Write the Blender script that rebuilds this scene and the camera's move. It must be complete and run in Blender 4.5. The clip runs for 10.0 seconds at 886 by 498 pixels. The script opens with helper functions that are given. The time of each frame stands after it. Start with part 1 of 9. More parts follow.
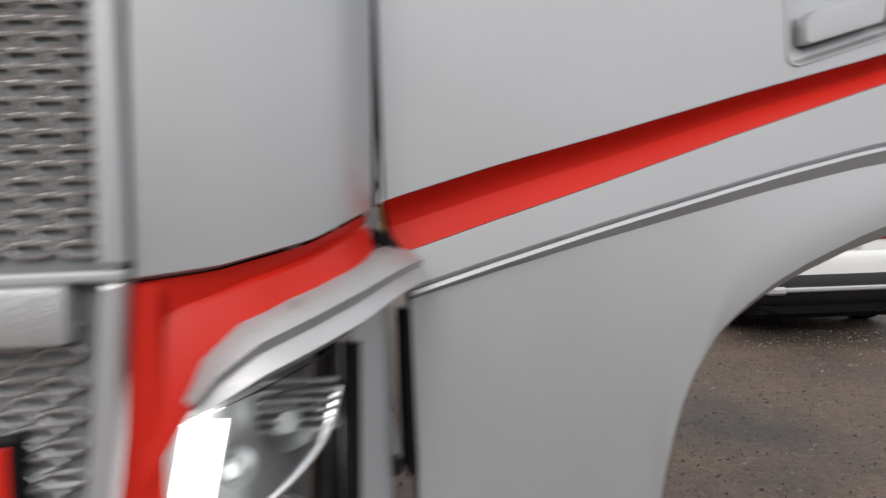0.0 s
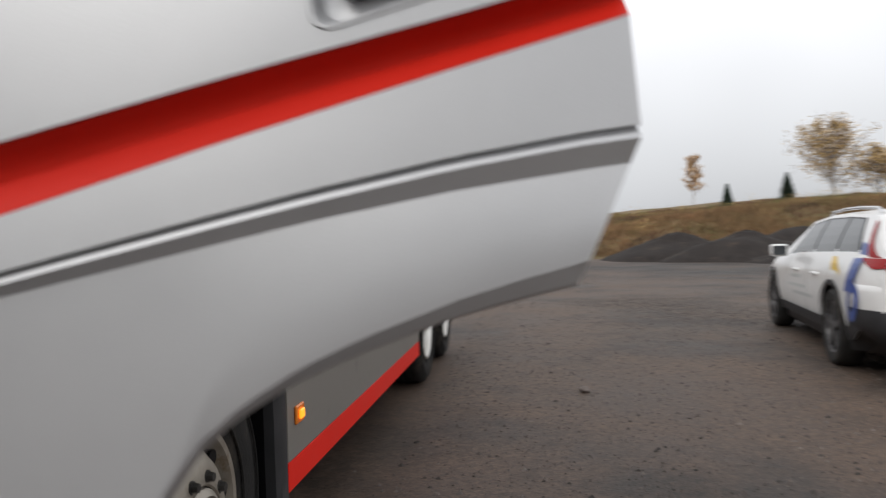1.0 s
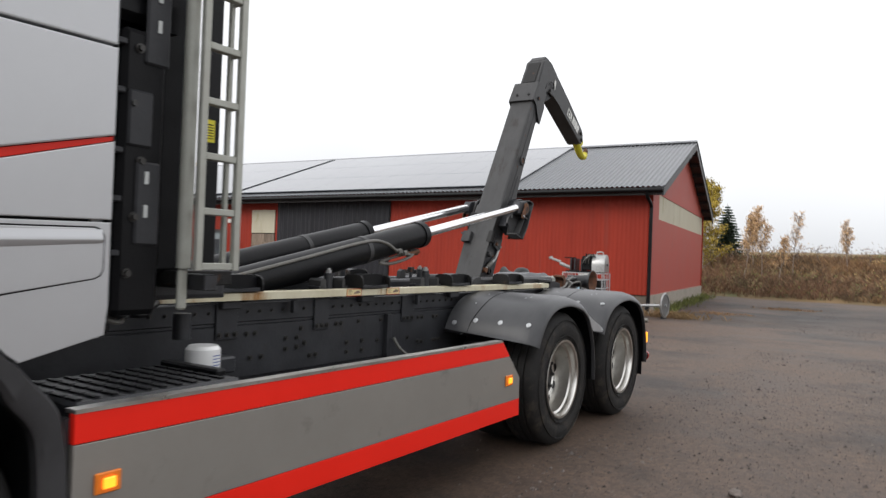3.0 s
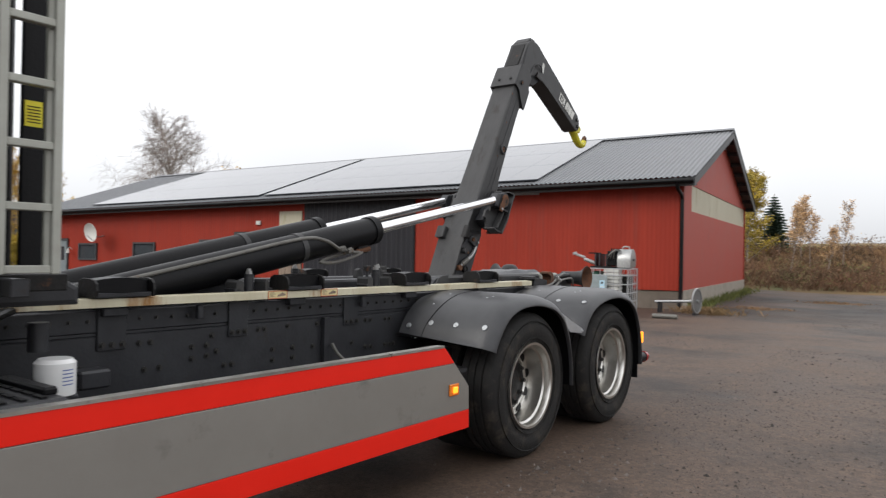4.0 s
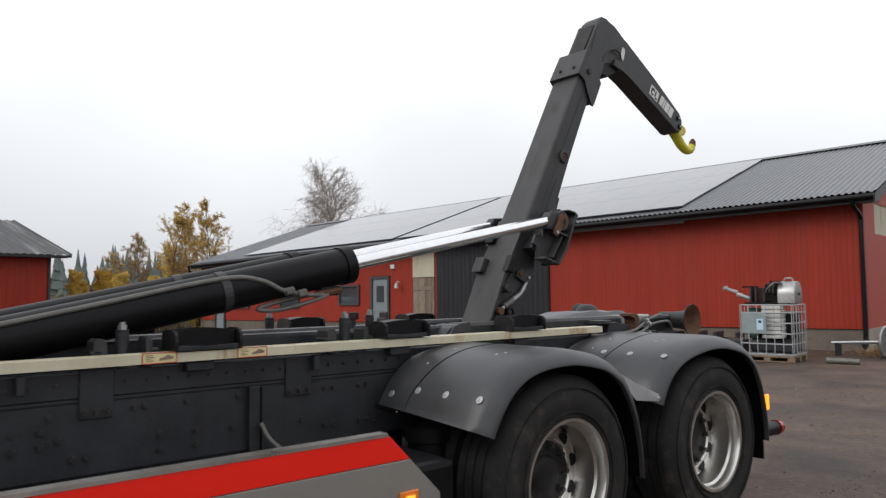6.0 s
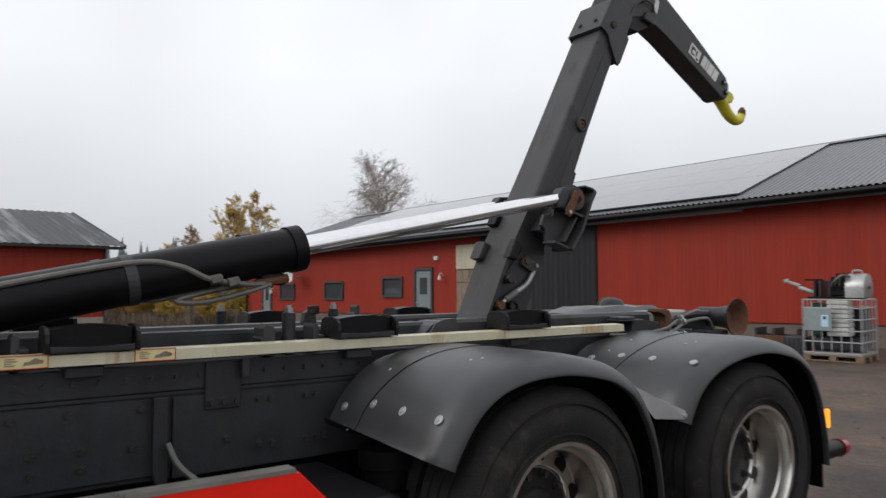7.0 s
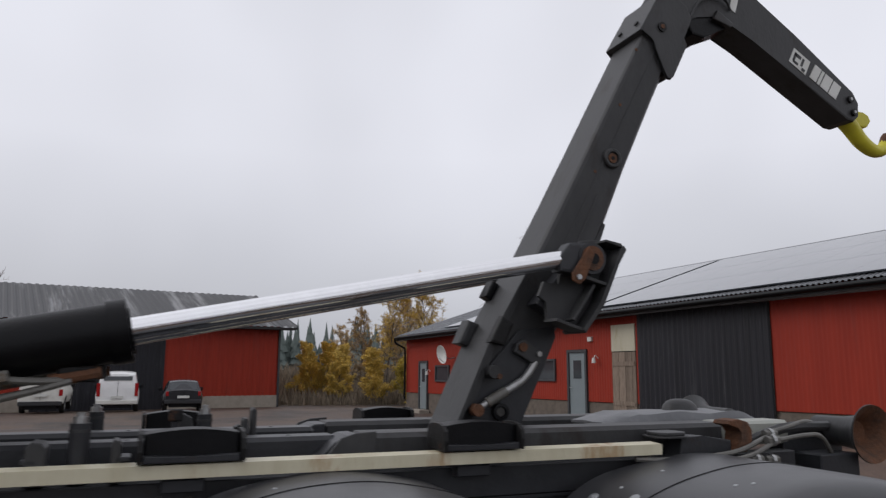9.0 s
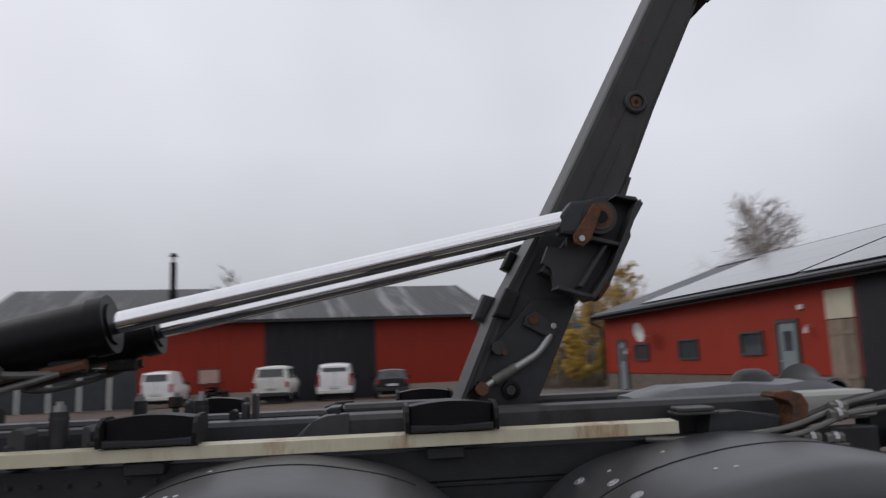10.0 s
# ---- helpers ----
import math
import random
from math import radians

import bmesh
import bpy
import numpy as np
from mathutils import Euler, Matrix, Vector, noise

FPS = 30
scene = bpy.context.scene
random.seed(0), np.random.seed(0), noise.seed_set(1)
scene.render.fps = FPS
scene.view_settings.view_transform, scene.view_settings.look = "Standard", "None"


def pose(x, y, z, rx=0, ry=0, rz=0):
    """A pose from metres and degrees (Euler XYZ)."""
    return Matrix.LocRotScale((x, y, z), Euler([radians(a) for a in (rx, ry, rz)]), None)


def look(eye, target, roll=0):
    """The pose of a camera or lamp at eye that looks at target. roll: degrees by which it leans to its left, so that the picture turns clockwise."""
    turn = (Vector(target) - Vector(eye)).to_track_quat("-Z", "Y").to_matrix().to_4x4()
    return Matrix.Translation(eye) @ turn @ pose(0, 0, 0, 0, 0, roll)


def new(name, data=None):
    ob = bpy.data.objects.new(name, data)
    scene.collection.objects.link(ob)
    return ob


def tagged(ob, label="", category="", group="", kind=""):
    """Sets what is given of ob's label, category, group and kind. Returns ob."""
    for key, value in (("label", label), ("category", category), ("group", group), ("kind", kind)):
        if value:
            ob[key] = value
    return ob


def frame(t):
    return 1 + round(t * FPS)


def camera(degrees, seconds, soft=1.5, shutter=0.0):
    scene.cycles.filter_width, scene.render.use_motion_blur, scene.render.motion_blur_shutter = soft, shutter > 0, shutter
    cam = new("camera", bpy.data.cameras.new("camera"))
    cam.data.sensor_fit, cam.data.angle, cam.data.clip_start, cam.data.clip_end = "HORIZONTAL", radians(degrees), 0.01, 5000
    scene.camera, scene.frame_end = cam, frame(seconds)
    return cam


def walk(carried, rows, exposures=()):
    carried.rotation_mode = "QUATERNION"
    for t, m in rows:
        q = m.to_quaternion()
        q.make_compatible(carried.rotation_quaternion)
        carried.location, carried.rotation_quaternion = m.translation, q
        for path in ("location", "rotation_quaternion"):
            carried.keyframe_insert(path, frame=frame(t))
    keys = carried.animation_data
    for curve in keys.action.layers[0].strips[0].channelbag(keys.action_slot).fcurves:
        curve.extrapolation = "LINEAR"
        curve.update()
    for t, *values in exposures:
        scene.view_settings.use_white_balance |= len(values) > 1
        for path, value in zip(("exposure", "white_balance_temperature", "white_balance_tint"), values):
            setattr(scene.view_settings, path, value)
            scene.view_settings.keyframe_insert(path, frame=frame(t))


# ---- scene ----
cam = camera(63.0, 10.0, soft=1.3, shutter=0.5)
PATH = [
    (0, (1.168, -1.781, 1.282), (1.415, 0.202, 1.196), -2.2),
    (0.3, (1.469, -1.681, 1.301), (1.664, 0.310, 1.265), -5.1),
    (0.5, (1.686, -1.612, 1.301), (1.737, 0.387, 1.312), -2.1),
    (0.7, (1.869, -1.507, 1.316), (1.890, 0.492, 1.273), -0.5),
    (0.8, (1.949, -1.480, 1.316), (1.882, 0.518, 1.274), -2.2),
    (1, (2.122, -1.395, 1.291), (1.882, 0.591, 1.255), -1.3),
    (1.1, (2.212, -1.343, 1.281), (1.869, 0.627, 1.240), -1.2),
    (1.2, (2.302, -1.294, 1.291), (1.834, 0.650, 1.224), 0.4),
    (1.3, (2.381, -1.244, 1.306), (1.840, 0.680, 1.234), 0.6),
    (1.4, (2.451, -1.184, 1.315), (1.895, 0.735, 1.241), -0.4),
    (1.5, (2.527, -1.134, 1.315), (1.924, 0.772, 1.269), -1.4),
    (1.7, (2.659, -0.984, 1.299), (2.036, 0.915, 1.243), -0.3),
    (2, (2.821, -0.758, 1.327), (2.154, 1.118, 1.130), -2.4),
    (2.1, (2.859, -0.702, 1.324), (2.086, 1.141, 1.229), -4.0),
    (2.2, (2.930, -0.647, 1.336), (2.087, 1.166, 1.267), -3.6),
    (3.3, (3.456, 0.035, 1.414), (2.357, 1.706, 1.450), 2.8),
    (3.5, (3.495, 0.195, 1.415), (2.425, 1.885, 1.424), 1.5),
    (4, (3.667, 0.559, 1.414), (2.481, 2.169, 1.422), 1.1),
    (4.5, (3.704, 1.026, 1.414), (2.472, 2.602, 1.420), 0.8),
    (5, (3.628, 1.464, 1.416), (2.336, 2.989, 1.478), 0.2),
    (5.5, (3.582, 1.914, 1.411), (2.172, 3.330, 1.493), 1.5),
    (5.7, (3.546, 2.044, 1.413), (2.068, 3.389, 1.505), 0.2),
    (6.8, (3.222, 2.836, 1.383), (1.676, 4.096, 1.530), -1.0),
    (7, (3.158, 2.985, 1.393), (1.548, 4.169, 1.493), -0.3),
    (7.3, (3.083, 3.174, 1.408), (1.441, 4.307, 1.542), -0.7),
    (7.5, (3.013, 3.302, 1.399), (1.367, 4.429, 1.549), 0.4),
    (8, (2.814, 3.645, 1.435), (1.182, 4.771, 1.696), 1.3),
    (8.5, (2.738, 4.026, 1.444), (0.943, 4.846, 1.772), -0.0),
    (9, (2.744, 4.383, 1.450), (0.917, 5.130, 1.770), 0.3),
    (9.5, (2.692, 4.780, 1.450), (0.798, 5.347, 1.748), 0.7),
    (10, (2.800, 5.195, 1.417), (0.831, 5.401, 1.702), -2.3),
]
walk(cam, [(t, look(eye, target, roll)) for t, eye, target, roll in PATH], exposures=[(0, 0.5, 6500, 10), (0.5, 0.45, 6500, 10), (1, 0.25, 6500, 10), (1.5, 0.25, 6500, 10), (2, 0.9, 6500, 10), (3.5, 0.6, 6500, 10), (4.5, 0.7, 6500, 10), (5.5, 0.5, 6450, 10), (7, 0.2, 6400, 10), (8, 0.1, 6350, 11), (9, -0.12, 6270, 13.5), (10, -0.22, 6230, 14)])

from mathutils import geometry

# ---------- light ----------
world = bpy.data.worlds.new("overcast")
scene.world = world
world.use_nodes = True
wn, wl = world.node_tree.nodes, world.node_tree.links
wn.clear()
SUN_EL, SUN_ROT = radians(34), radians(205)
sky = wn.new("ShaderNodeTexSky")
sky.sky_type = "NISHITA"
sky.sun_disc = False
sky.sun_elevation, sky.sun_rotation = SUN_EL, SUN_ROT
sky.dust_density, sky.air_density = 4.0, 1.2
grey = wn.new("ShaderNodeHueSaturation")
grey.inputs["Saturation"].default_value = 0.25
wl.new(sky.outputs[0], grey.inputs["Color"])
tc = wn.new("ShaderNodeTexCoord")
sep = wn.new("ShaderNodeSeparateXYZ")
wl.new(tc.outputs["Generated"], sep.inputs[0])
ramp = wn.new("ShaderNodeValToRGB")
ramp.color_ramp.elements[0].position, ramp.color_ramp.elements[0].color = 0.0, (5.6, 5.75, 6.0, 1)
ramp.color_ramp.elements[1].position, ramp.color_ramp.elements[1].color = 1.0, (11.5, 11.6, 11.9, 1)
mid = ramp.color_ramp.elements.new(0.28)
mid.color = (9.6, 9.7, 10.0, 1)
wl.new(sep.outputs["Z"], ramp.inputs[0])
clouds = wn.new("ShaderNodeTexNoise")
clouds.inputs["Scale"].default_value = 1.6
clouds.inputs["Detail"].default_value = 3.0
wl.new(tc.outputs["Generated"], clouds.inputs["Vector"])
cloud_ramp = wn.new("ShaderNodeMapRange")
cloud_ramp.inputs["From Min"].default_value, cloud_ramp.inputs["From Max"].default_value = 0.3, 0.7
cloud_ramp.inputs["To Min"].default_value, cloud_ramp.inputs["To Max"].default_value = 0.85, 1.11
wl.new(clouds.outputs["Fac"], cloud_ramp.inputs["Value"])
cloudy = wn.new("ShaderNodeMix")
cloudy.data_type, cloudy.blend_type = "RGBA", "MULTIPLY"
cloudy.inputs["Factor"].default_value = 1.0
wl.new(ramp.outputs[0], cloudy.inputs["A"])
wl.new(cloud_ramp.outputs[0], cloudy.inputs["B"])
blend = wn.new("ShaderNodeMix")
blend.data_type = "RGBA"
blend.inputs["Factor"].default_value = 0.8
wl.new(grey.outputs[0], blend.inputs["A"])
wl.new(cloudy.outputs["Result"], blend.inputs["B"])
bg = wn.new("ShaderNodeBackground")
bg.inputs["Strength"].default_value = 0.1
wl.new(blend.outputs["Result"], bg.inputs["Color"])
wout = wn.new("ShaderNodeOutputWorld")
wl.new(bg.outputs[0], wout.inputs[0])
sun_data = bpy.data.lights.new("sun", "SUN")
sun_data.energy, sun_data.angle, sun_data.color = 0.7, radians(25), (1.0, 0.97, 0.92)
sun = new("sun", sun_data)
sun.matrix_world = look((0, 0, 0), (-math.sin(SUN_ROT) * math.cos(SUN_EL), -math.cos(SUN_ROT) * math.cos(SUN_EL), -math.sin(SUN_EL)))

# ---------- materials ----------


def surf(name, c1, c2=None, scale=6.0, rough=0.5, metal=0.0, bump=0.0, bscale=40.0, coat=0.0, stain=None, stain_scale=2.0,
         stain_at=0.62, per_piece=0.0, stretch=None, ior=1.45, rough_var=0.08):
    m = bpy.data.materials.new(name)
    m.use_nodes = True
    n, l = m.node_tree.nodes, m.node_tree.links
    b = n["Principled BSDF"]
    b.inputs["Metallic"].default_value = metal
    b.inputs["Coat Weight"].default_value = coat
    b.inputs["IOR"].default_value = ior
    co = n.new("ShaderNodeTexCoord")
    vec = co.outputs["Object"]
    if stretch:
        mp = n.new("ShaderNodeMapping")
        mp.inputs["Scale"].default_value = stretch
        l.new(vec, mp.inputs["Vector"])
        vec = mp.outputs[0]
    n1 = n.new("ShaderNodeTexNoise")
    n1.inputs["Scale"].default_value, n1.inputs["Detail"].default_value = scale, 6.0
    n1.inputs["Roughness"].default_value = 0.65
    l.new(vec, n1.inputs["Vector"])
    r = n.new("ShaderNodeValToRGB")
    r.color_ramp.elements[0].position, r.color_ramp.elements[1].position = 0.3, 0.7
    c2 = c2 or tuple(v * 0.8 for v in c1)
    r.color_ramp.elements[0].color, r.color_ramp.elements[1].color = (*c2, 1), (*c1, 1)
    l.new(n1.outputs["Fac"], r.inputs[0])
    col = r.outputs[0]
    if stain:
        n2 = n.new("ShaderNodeTexNoise")
        n2.inputs["Scale"].default_value, n2.inputs["Detail"].default_value = stain_scale, 8.0
        n2.inputs["Roughness"].default_value = 0.7
        l.new(vec, n2.inputs["Vector"])
        f = n.new("ShaderNodeValToRGB")
        f.color_ramp.elements[0].position, f.color_ramp.elements[1].position = stain_at, stain_at + 0.12
        f.color_ramp.elements[0].color, f.color_ramp.elements[1].color = (0, 0, 0, 1), (1, 1, 1, 1)
        l.new(n2.outputs["Fac"], f.inputs[0])
        mx = n.new("ShaderNodeMix")
        mx.data_type = "RGBA"
        l.new(f.outputs[0], mx.inputs["Factor"])
        l.new(col, mx.inputs["A"])
        mx.inputs["B"].default_value = (*stain, 1)
        col = mx.outputs["Result"]
    if per_piece:
        oi = n.new("ShaderNodeObjectInfo")
        mr = n.new("ShaderNodeMapRange")
        mr.inputs["To Min"].default_value, mr.inputs["To Max"].default_value = 1 - per_piece, 1 + per_piece
        l.new(oi.outputs["Random"], mr.inputs["Value"])
        mm = n.new("ShaderNodeMix")
        mm.data_type, mm.blend_type = "RGBA", "MULTIPLY"
        mm.inputs["Factor"].default_value = 1.0
        l.new(col, mm.inputs["A"])
        l.new(mr.outputs[0], mm.inputs["B"])
        col = mm.outputs["Result"]
    l.new(col, b.inputs["Base Color"])
    n3 = n.new("ShaderNodeTexNoise")
    n3.inputs["Scale"].default_value, n3.inputs["Detail"].default_value = bscale, 4.0
    l.new(vec, n3.inputs["Vector"])
    rr = n.new("ShaderNodeMapRange")
    rr.inputs["To Min"].default_value, rr.inputs["To Max"].default_value = max(rough - rough_var, 0.02), min(rough + rough_var, 1)
    l.new(n1.outputs["Fac"], rr.inputs["Value"])
    l.new(rr.outputs[0], b.inputs["Roughness"])
    if bump:
        bp = n.new("ShaderNodeBump")
        bp.inputs["Strength"].default_value, bp.inputs["Distance"].default_value = bump, 0.01
        l.new(n3.outputs["Fac"], bp.inputs["Height"])
        l.new(bp.outputs[0], b.inputs["Normal"])
    return m


def glow(name, c, strength):
    m = surf(name, c, rough=0.3)
    b = m.node_tree.nodes["Principled BSDF"]
    b.inputs["Emission Color"].default_value = (*c, 1)
    b.inputs["Emission Strength"].default_value = strength
    return m


def glass(name, c, rough=0.03, trans=1.0):
    m = surf(name, c, c, rough=rough, rough_var=0.01)
    m.node_tree.nodes["Principled BSDF"].inputs["Transmission Weight"].default_value = trans
    return m


SILVER = surf("silver_paint", (0.5, 0.505, 0.515), (0.465, 0.47, 0.48), 3, 0.42, 0.5, 0.03, 300, coat=0.2, stain=(0.43, 0.43, 0.43), stain_scale=9, stain_at=0.68)
RED = surf("red_paint", (0.6, 0.02, 0.01), (0.55, 0.018, 0.009), 4, 0.42, 0, 0.02, 200, ior=1.33)
SATIN = surf("satin_silver_trim", (0.5, 0.5, 0.505), (0.42, 0.42, 0.425), 14, 0.42, 0.5, 0.12, 160, stain=(0.33, 0.33, 0.33), stain_scale=20, stain_at=0.6)
CHROMED = surf("bright_trim", (0.72, 0.72, 0.73), (0.6, 0.6, 0.61), 8, 0.2, 0.9)
SKIRT_GREY = surf("skirt_grey", (0.29, 0.275, 0.25), (0.265, 0.25, 0.228), 5, 0.42, 0.35, 0.05, 120, stain=(0.2, 0.19, 0.175), stain_scale=3.5, stain_at=0.6)
SKIRT_RED = surf("skirt_red", (0.85, 0.02, 0.009), (0.8, 0.018, 0.008), 5, 0.42, 0, 0.05, 120, ior=1.33, stain=(0.7, 0.025, 0.012), stain_scale=7, stain_at=0.68)
FENDER = surf("fender_plastic", (0.046, 0.046, 0.049), (0.03, 0.0305, 0.033), 7, 0.38, 0, 0.05, 220, stain=(0.055, 0.054, 0.053), stain_scale=11, stain_at=0.64, ior=1.5)
CHASSIS = surf("chassis_paint", (0.036, 0.037, 0.041), (0.02, 0.0205, 0.023), 5, 0.4, 0, 0.12, 60, stain=(0.026, 0.02, 0.016), stain_scale=7, stain_at=0.62, ior=1.39)
BLACK = surf("black_plastic", (0.006, 0.006, 0.007), (0.0035, 0.0035, 0.0042), 6, 0.42, 0, 0.1, 80, ior=1.27)
RUBBER = surf("tyre_rubber", (0.022, 0.0205, 0.0195), (0.012, 0.0118, 0.0115), 9, 0.75, 0, 0.4, 150, ior=1.36, stain=(0.045, 0.038, 0.031), stain_scale=6, stain_at=0.52)
ALLOY = surf("wheel_alloy", (0.7, 0.69, 0.66), (0.56, 0.54, 0.5), 9, 0.3, 1.0, 0.06, 90, stain=(0.22, 0.17, 0.12), stain_scale=8, stain_at=0.64)
DULL_ALLOY = surf("brown_dusty_rim", (0.4, 0.37, 0.32), (0.27, 0.235, 0.19), 9, 0.42, 0.45, 0.1, 90, stain=(0.2, 0.14, 0.08), stain_scale=7, stain_at=0.58)
BOLTMAT = surf("bolt_steel", (0.06, 0.058, 0.056), (0.035, 0.033, 0.03), 30, 0.35, 0.4, stain=(0.1, 0.05, 0.025), stain_scale=25, stain_at=0.62)
CREAM = surf("cream_rail_paint", (0.64, 0.6, 0.45), (0.5, 0.45, 0.31), 5, 0.4, 0, 0.1, 80, stain=(0.3, 0.14, 0.035), stain_scale=3.2, stain_at=0.555, stretch=(1, 1.3, 0.3))
ROD = surf("chrome_rod", (0.86, 0.86, 0.87), (0.8, 0.8, 0.81), 20, 0.12, 1.0, rough_var=0.04)
ARM = surf("arm_grey_paint", (0.05, 0.05, 0.051), (0.03, 0.03, 0.031), 6, 0.5, 0, 0.12, 60, ior=1.38, stain=(0.024, 0.02, 0.018), stain_scale=5, stain_at=0.555, stretch=(1.6, 1, 0.55))
RUSTY_PAINT = surf("rusting_dark_paint", (0.014, 0.0135, 0.0135), (0.009, 0.0085, 0.0085), 8, 0.5, 0, 0.25, 60, stain=(0.11, 0.045, 0.02), stain_scale=13, stain_at=0.59, ior=1.33)
RUST = surf("rusty_steel", (0.17, 0.07, 0.032), (0.06, 0.034, 0.022), 18, 0.8, 0.1, 0.5, 70)
YELLOW = surf("hook_yellow", (0.62, 0.56, 0.03), (0.5, 0.44, 0.03), 12, 0.45, 0, 0.15, 60, stain=(0.2, 0.13, 0.03), stain_scale=14, stain_at=0.66)
STEEL = surf("bare_steel", (0.42, 0.42, 0.42), (0.3, 0.3, 0.29), 14, 0.4, 0.8, 0.15, 80, stain=(0.25, 0.16, 0.09), stain_scale=9, stain_at=0.64)
HOSE = surf("grey_pipe", (0.17, 0.165, 0.15), (0.11, 0.105, 0.095), 14, 0.5, 0.3, stain=(0.13, 0.08, 0.04), stain_scale=12, stain_at=0.58)
LADDER = surf("ladder_paint", (0.4, 0.41, 0.37), (0.33, 0.33, 0.29), 9, 0.5, 0.2, 0.1, 60, stain=(0.3, 0.2, 0.1), stain_scale=10, stain_at=0.7)
WHITE = surf("white_paint", (0.8, 0.8, 0.79), (0.74, 0.74, 0.73), 4, 0.3, 0, 0.0, coat=0.5)
CREAMWHITE = surf("dirty_white", (0.66, 0.65, 0.6), (0.56, 0.55, 0.5), 4, 0.45)
DARKCAR = surf("dark_car_paint", (0.02, 0.021, 0.025), (0.015, 0.016, 0.02), 4, 0.25, 0.3, coat=0.5)
CARGLASS = surf("dark_glazing", (0.035, 0.042, 0.047), (0.03, 0.036, 0.04), 3, 0.06, 0, ior=1.5, rough_var=0.01)
REDLAMP = surf("red_lens", (0.34, 0.008, 0.009), (0.28, 0.007, 0.008), 30, 0.15)
AMBER = glow("amber_marker", (1.0, 0.32, 0.02), 1.2)
AMBER_OFF = surf("amber_lens", (0.85, 0.24, 0.03), (0.7, 0.18, 0.02), 30, 0.25)
DAYLAMP = glow("day_lamp", (1.0, 1.0, 0.97), 5.0)
CLEAR = glass("lamp_glass", (0.95, 0.97, 0.97), 0.02)
STICKER = surf("cream_sticker", (0.72, 0.64, 0.36), (0.66, 0.55, 0.28), 60, 0.5)
STICKER_RED = surf("sticker_red", (0.55, 0.07, 0.03), (0.45, 0.06, 0.03), 40, 0.5)
YSTICKER = surf("yellow_sticker", (0.75, 0.65, 0.03), (0.68, 0.6, 0.03), 40, 0.5)
BLUE = surf("blue_graphic", (0.05, 0.1, 0.34), (0.05, 0.09, 0.3), 10, 0.3)
GOLD = surf("yellow_graphic", (0.75, 0.5, 0.05), (0.7, 0.46, 0.05), 10, 0.3)
BARN_RED = surf("barn_red_sheet", (0.3, 0.031, 0.015), (0.24, 0.024, 0.012), 1.4, 0.55, 0, 0.06, 30, stain=(0.235, 0.034, 0.021), stain_scale=1.1, stain_at=0.56, stretch=(2.2, 2.2, 0.22), ior=1.3)
BARN_PINK = surf("faded_gable_red", (0.37, 0.058, 0.038), (0.33, 0.05, 0.033), 0.8, 0.62, 0, 0.06, 30, stain=(0.32, 0.062, 0.045), stain_scale=1.1, stain_at=0.56)
BARN_GATE = surf("dark_grey_sheet", (0.021, 0.021, 0.026), (0.013, 0.013, 0.016), 1.5, 0.5, 0, 0.06, 30, stain=(0.06, 0.06, 0.064), stain_scale=3.2, stain_at=0.58, stretch=(2.5, 2.5, 0.12), ior=1.35)
ROOF = surf("roof_sheet", (0.17, 0.175, 0.185), (0.13, 0.135, 0.142), 1.4, 0.42, 0.35, 0.08, 30, stain=(0.13, 0.13, 0.135), stain_scale=0.8, stain_at=0.58)
OLDROOF = surf("streaked_old_roof", (0.07, 0.07, 0.073), (0.04, 0.04, 0.042), 1.2, 0.6, 0.1, 0.1, 30, stain=(0.22, 0.22, 0.222), stain_scale=0.7, stain_at=0.53, stretch=(0.15, 2.2, 0.15))
DARKWOOD = surf("dark_eave", (0.03, 0.026, 0.025), (0.02, 0.018, 0.018), 4, 0.7, 0, 0.2, 30)
SOFFIT = surf("brown_soffit", (0.1, 0.072, 0.065), (0.07, 0.05, 0.045), 4, 0.7, 0, 0.2, 30)
SOLAR = surf("solar_glass", (0.045, 0.05, 0.06), (0.035, 0.04, 0.05), 3, 0.1, 0, coat=0.1, ior=1.5, rough_var=0.02)
# darker copy of the concrete: shade along the long wall put into the colour
SHADED_PLINTH = surf("dirt_splashed_concrete", (0.16, 0.13, 0.105), (0.1, 0.082, 0.066), 2.5, 0.9, 0, 0.4, 30, stain=(0.07, 0.06, 0.045), stain_scale=1.8, stain_at=0.55)
CONCRETE = surf("concrete", (0.34, 0.3, 0.25), (0.26, 0.225, 0.185), 2.5, 0.85, 0, 0.4, 30, stain=(0.22, 0.2, 0.16), stain_scale=1.6, stain_at=0.56)
PALE = surf("pale_fibre_panel", (0.5, 0.47, 0.36), (0.44, 0.4, 0.3), 2, 0.7, 0, 0.1, 30, stain=(0.36, 0.31, 0.2), stain_scale=2.2, stain_at=0.56, stretch=(1, 1, 0.3))
OLDWOOD = surf("weathered_boards", (0.27, 0.21, 0.16), (0.14, 0.105, 0.08), 5, 0.85, 0, 0.4, 40, stretch=(6, 6, 0.6), per_piece=0.25)
DOORGREY = surf("grey_blue_door", (0.2, 0.235, 0.245), (0.18, 0.21, 0.22), 3, 0.5)
FRAMEDARK = surf("dark_frame", (0.05, 0.052, 0.055), (0.04, 0.042, 0.045), 5, 0.55)
PANE = surf("window_pane", (0.055, 0.062, 0.068), (0.04, 0.047, 0.052), 2, 0.07, 0, ior=1.5, rough_var=0.02)
LIGHTGREY = surf("light_grey_plastic", (0.52, 0.54, 0.53), (0.47, 0.49, 0.48), 4, 0.5)
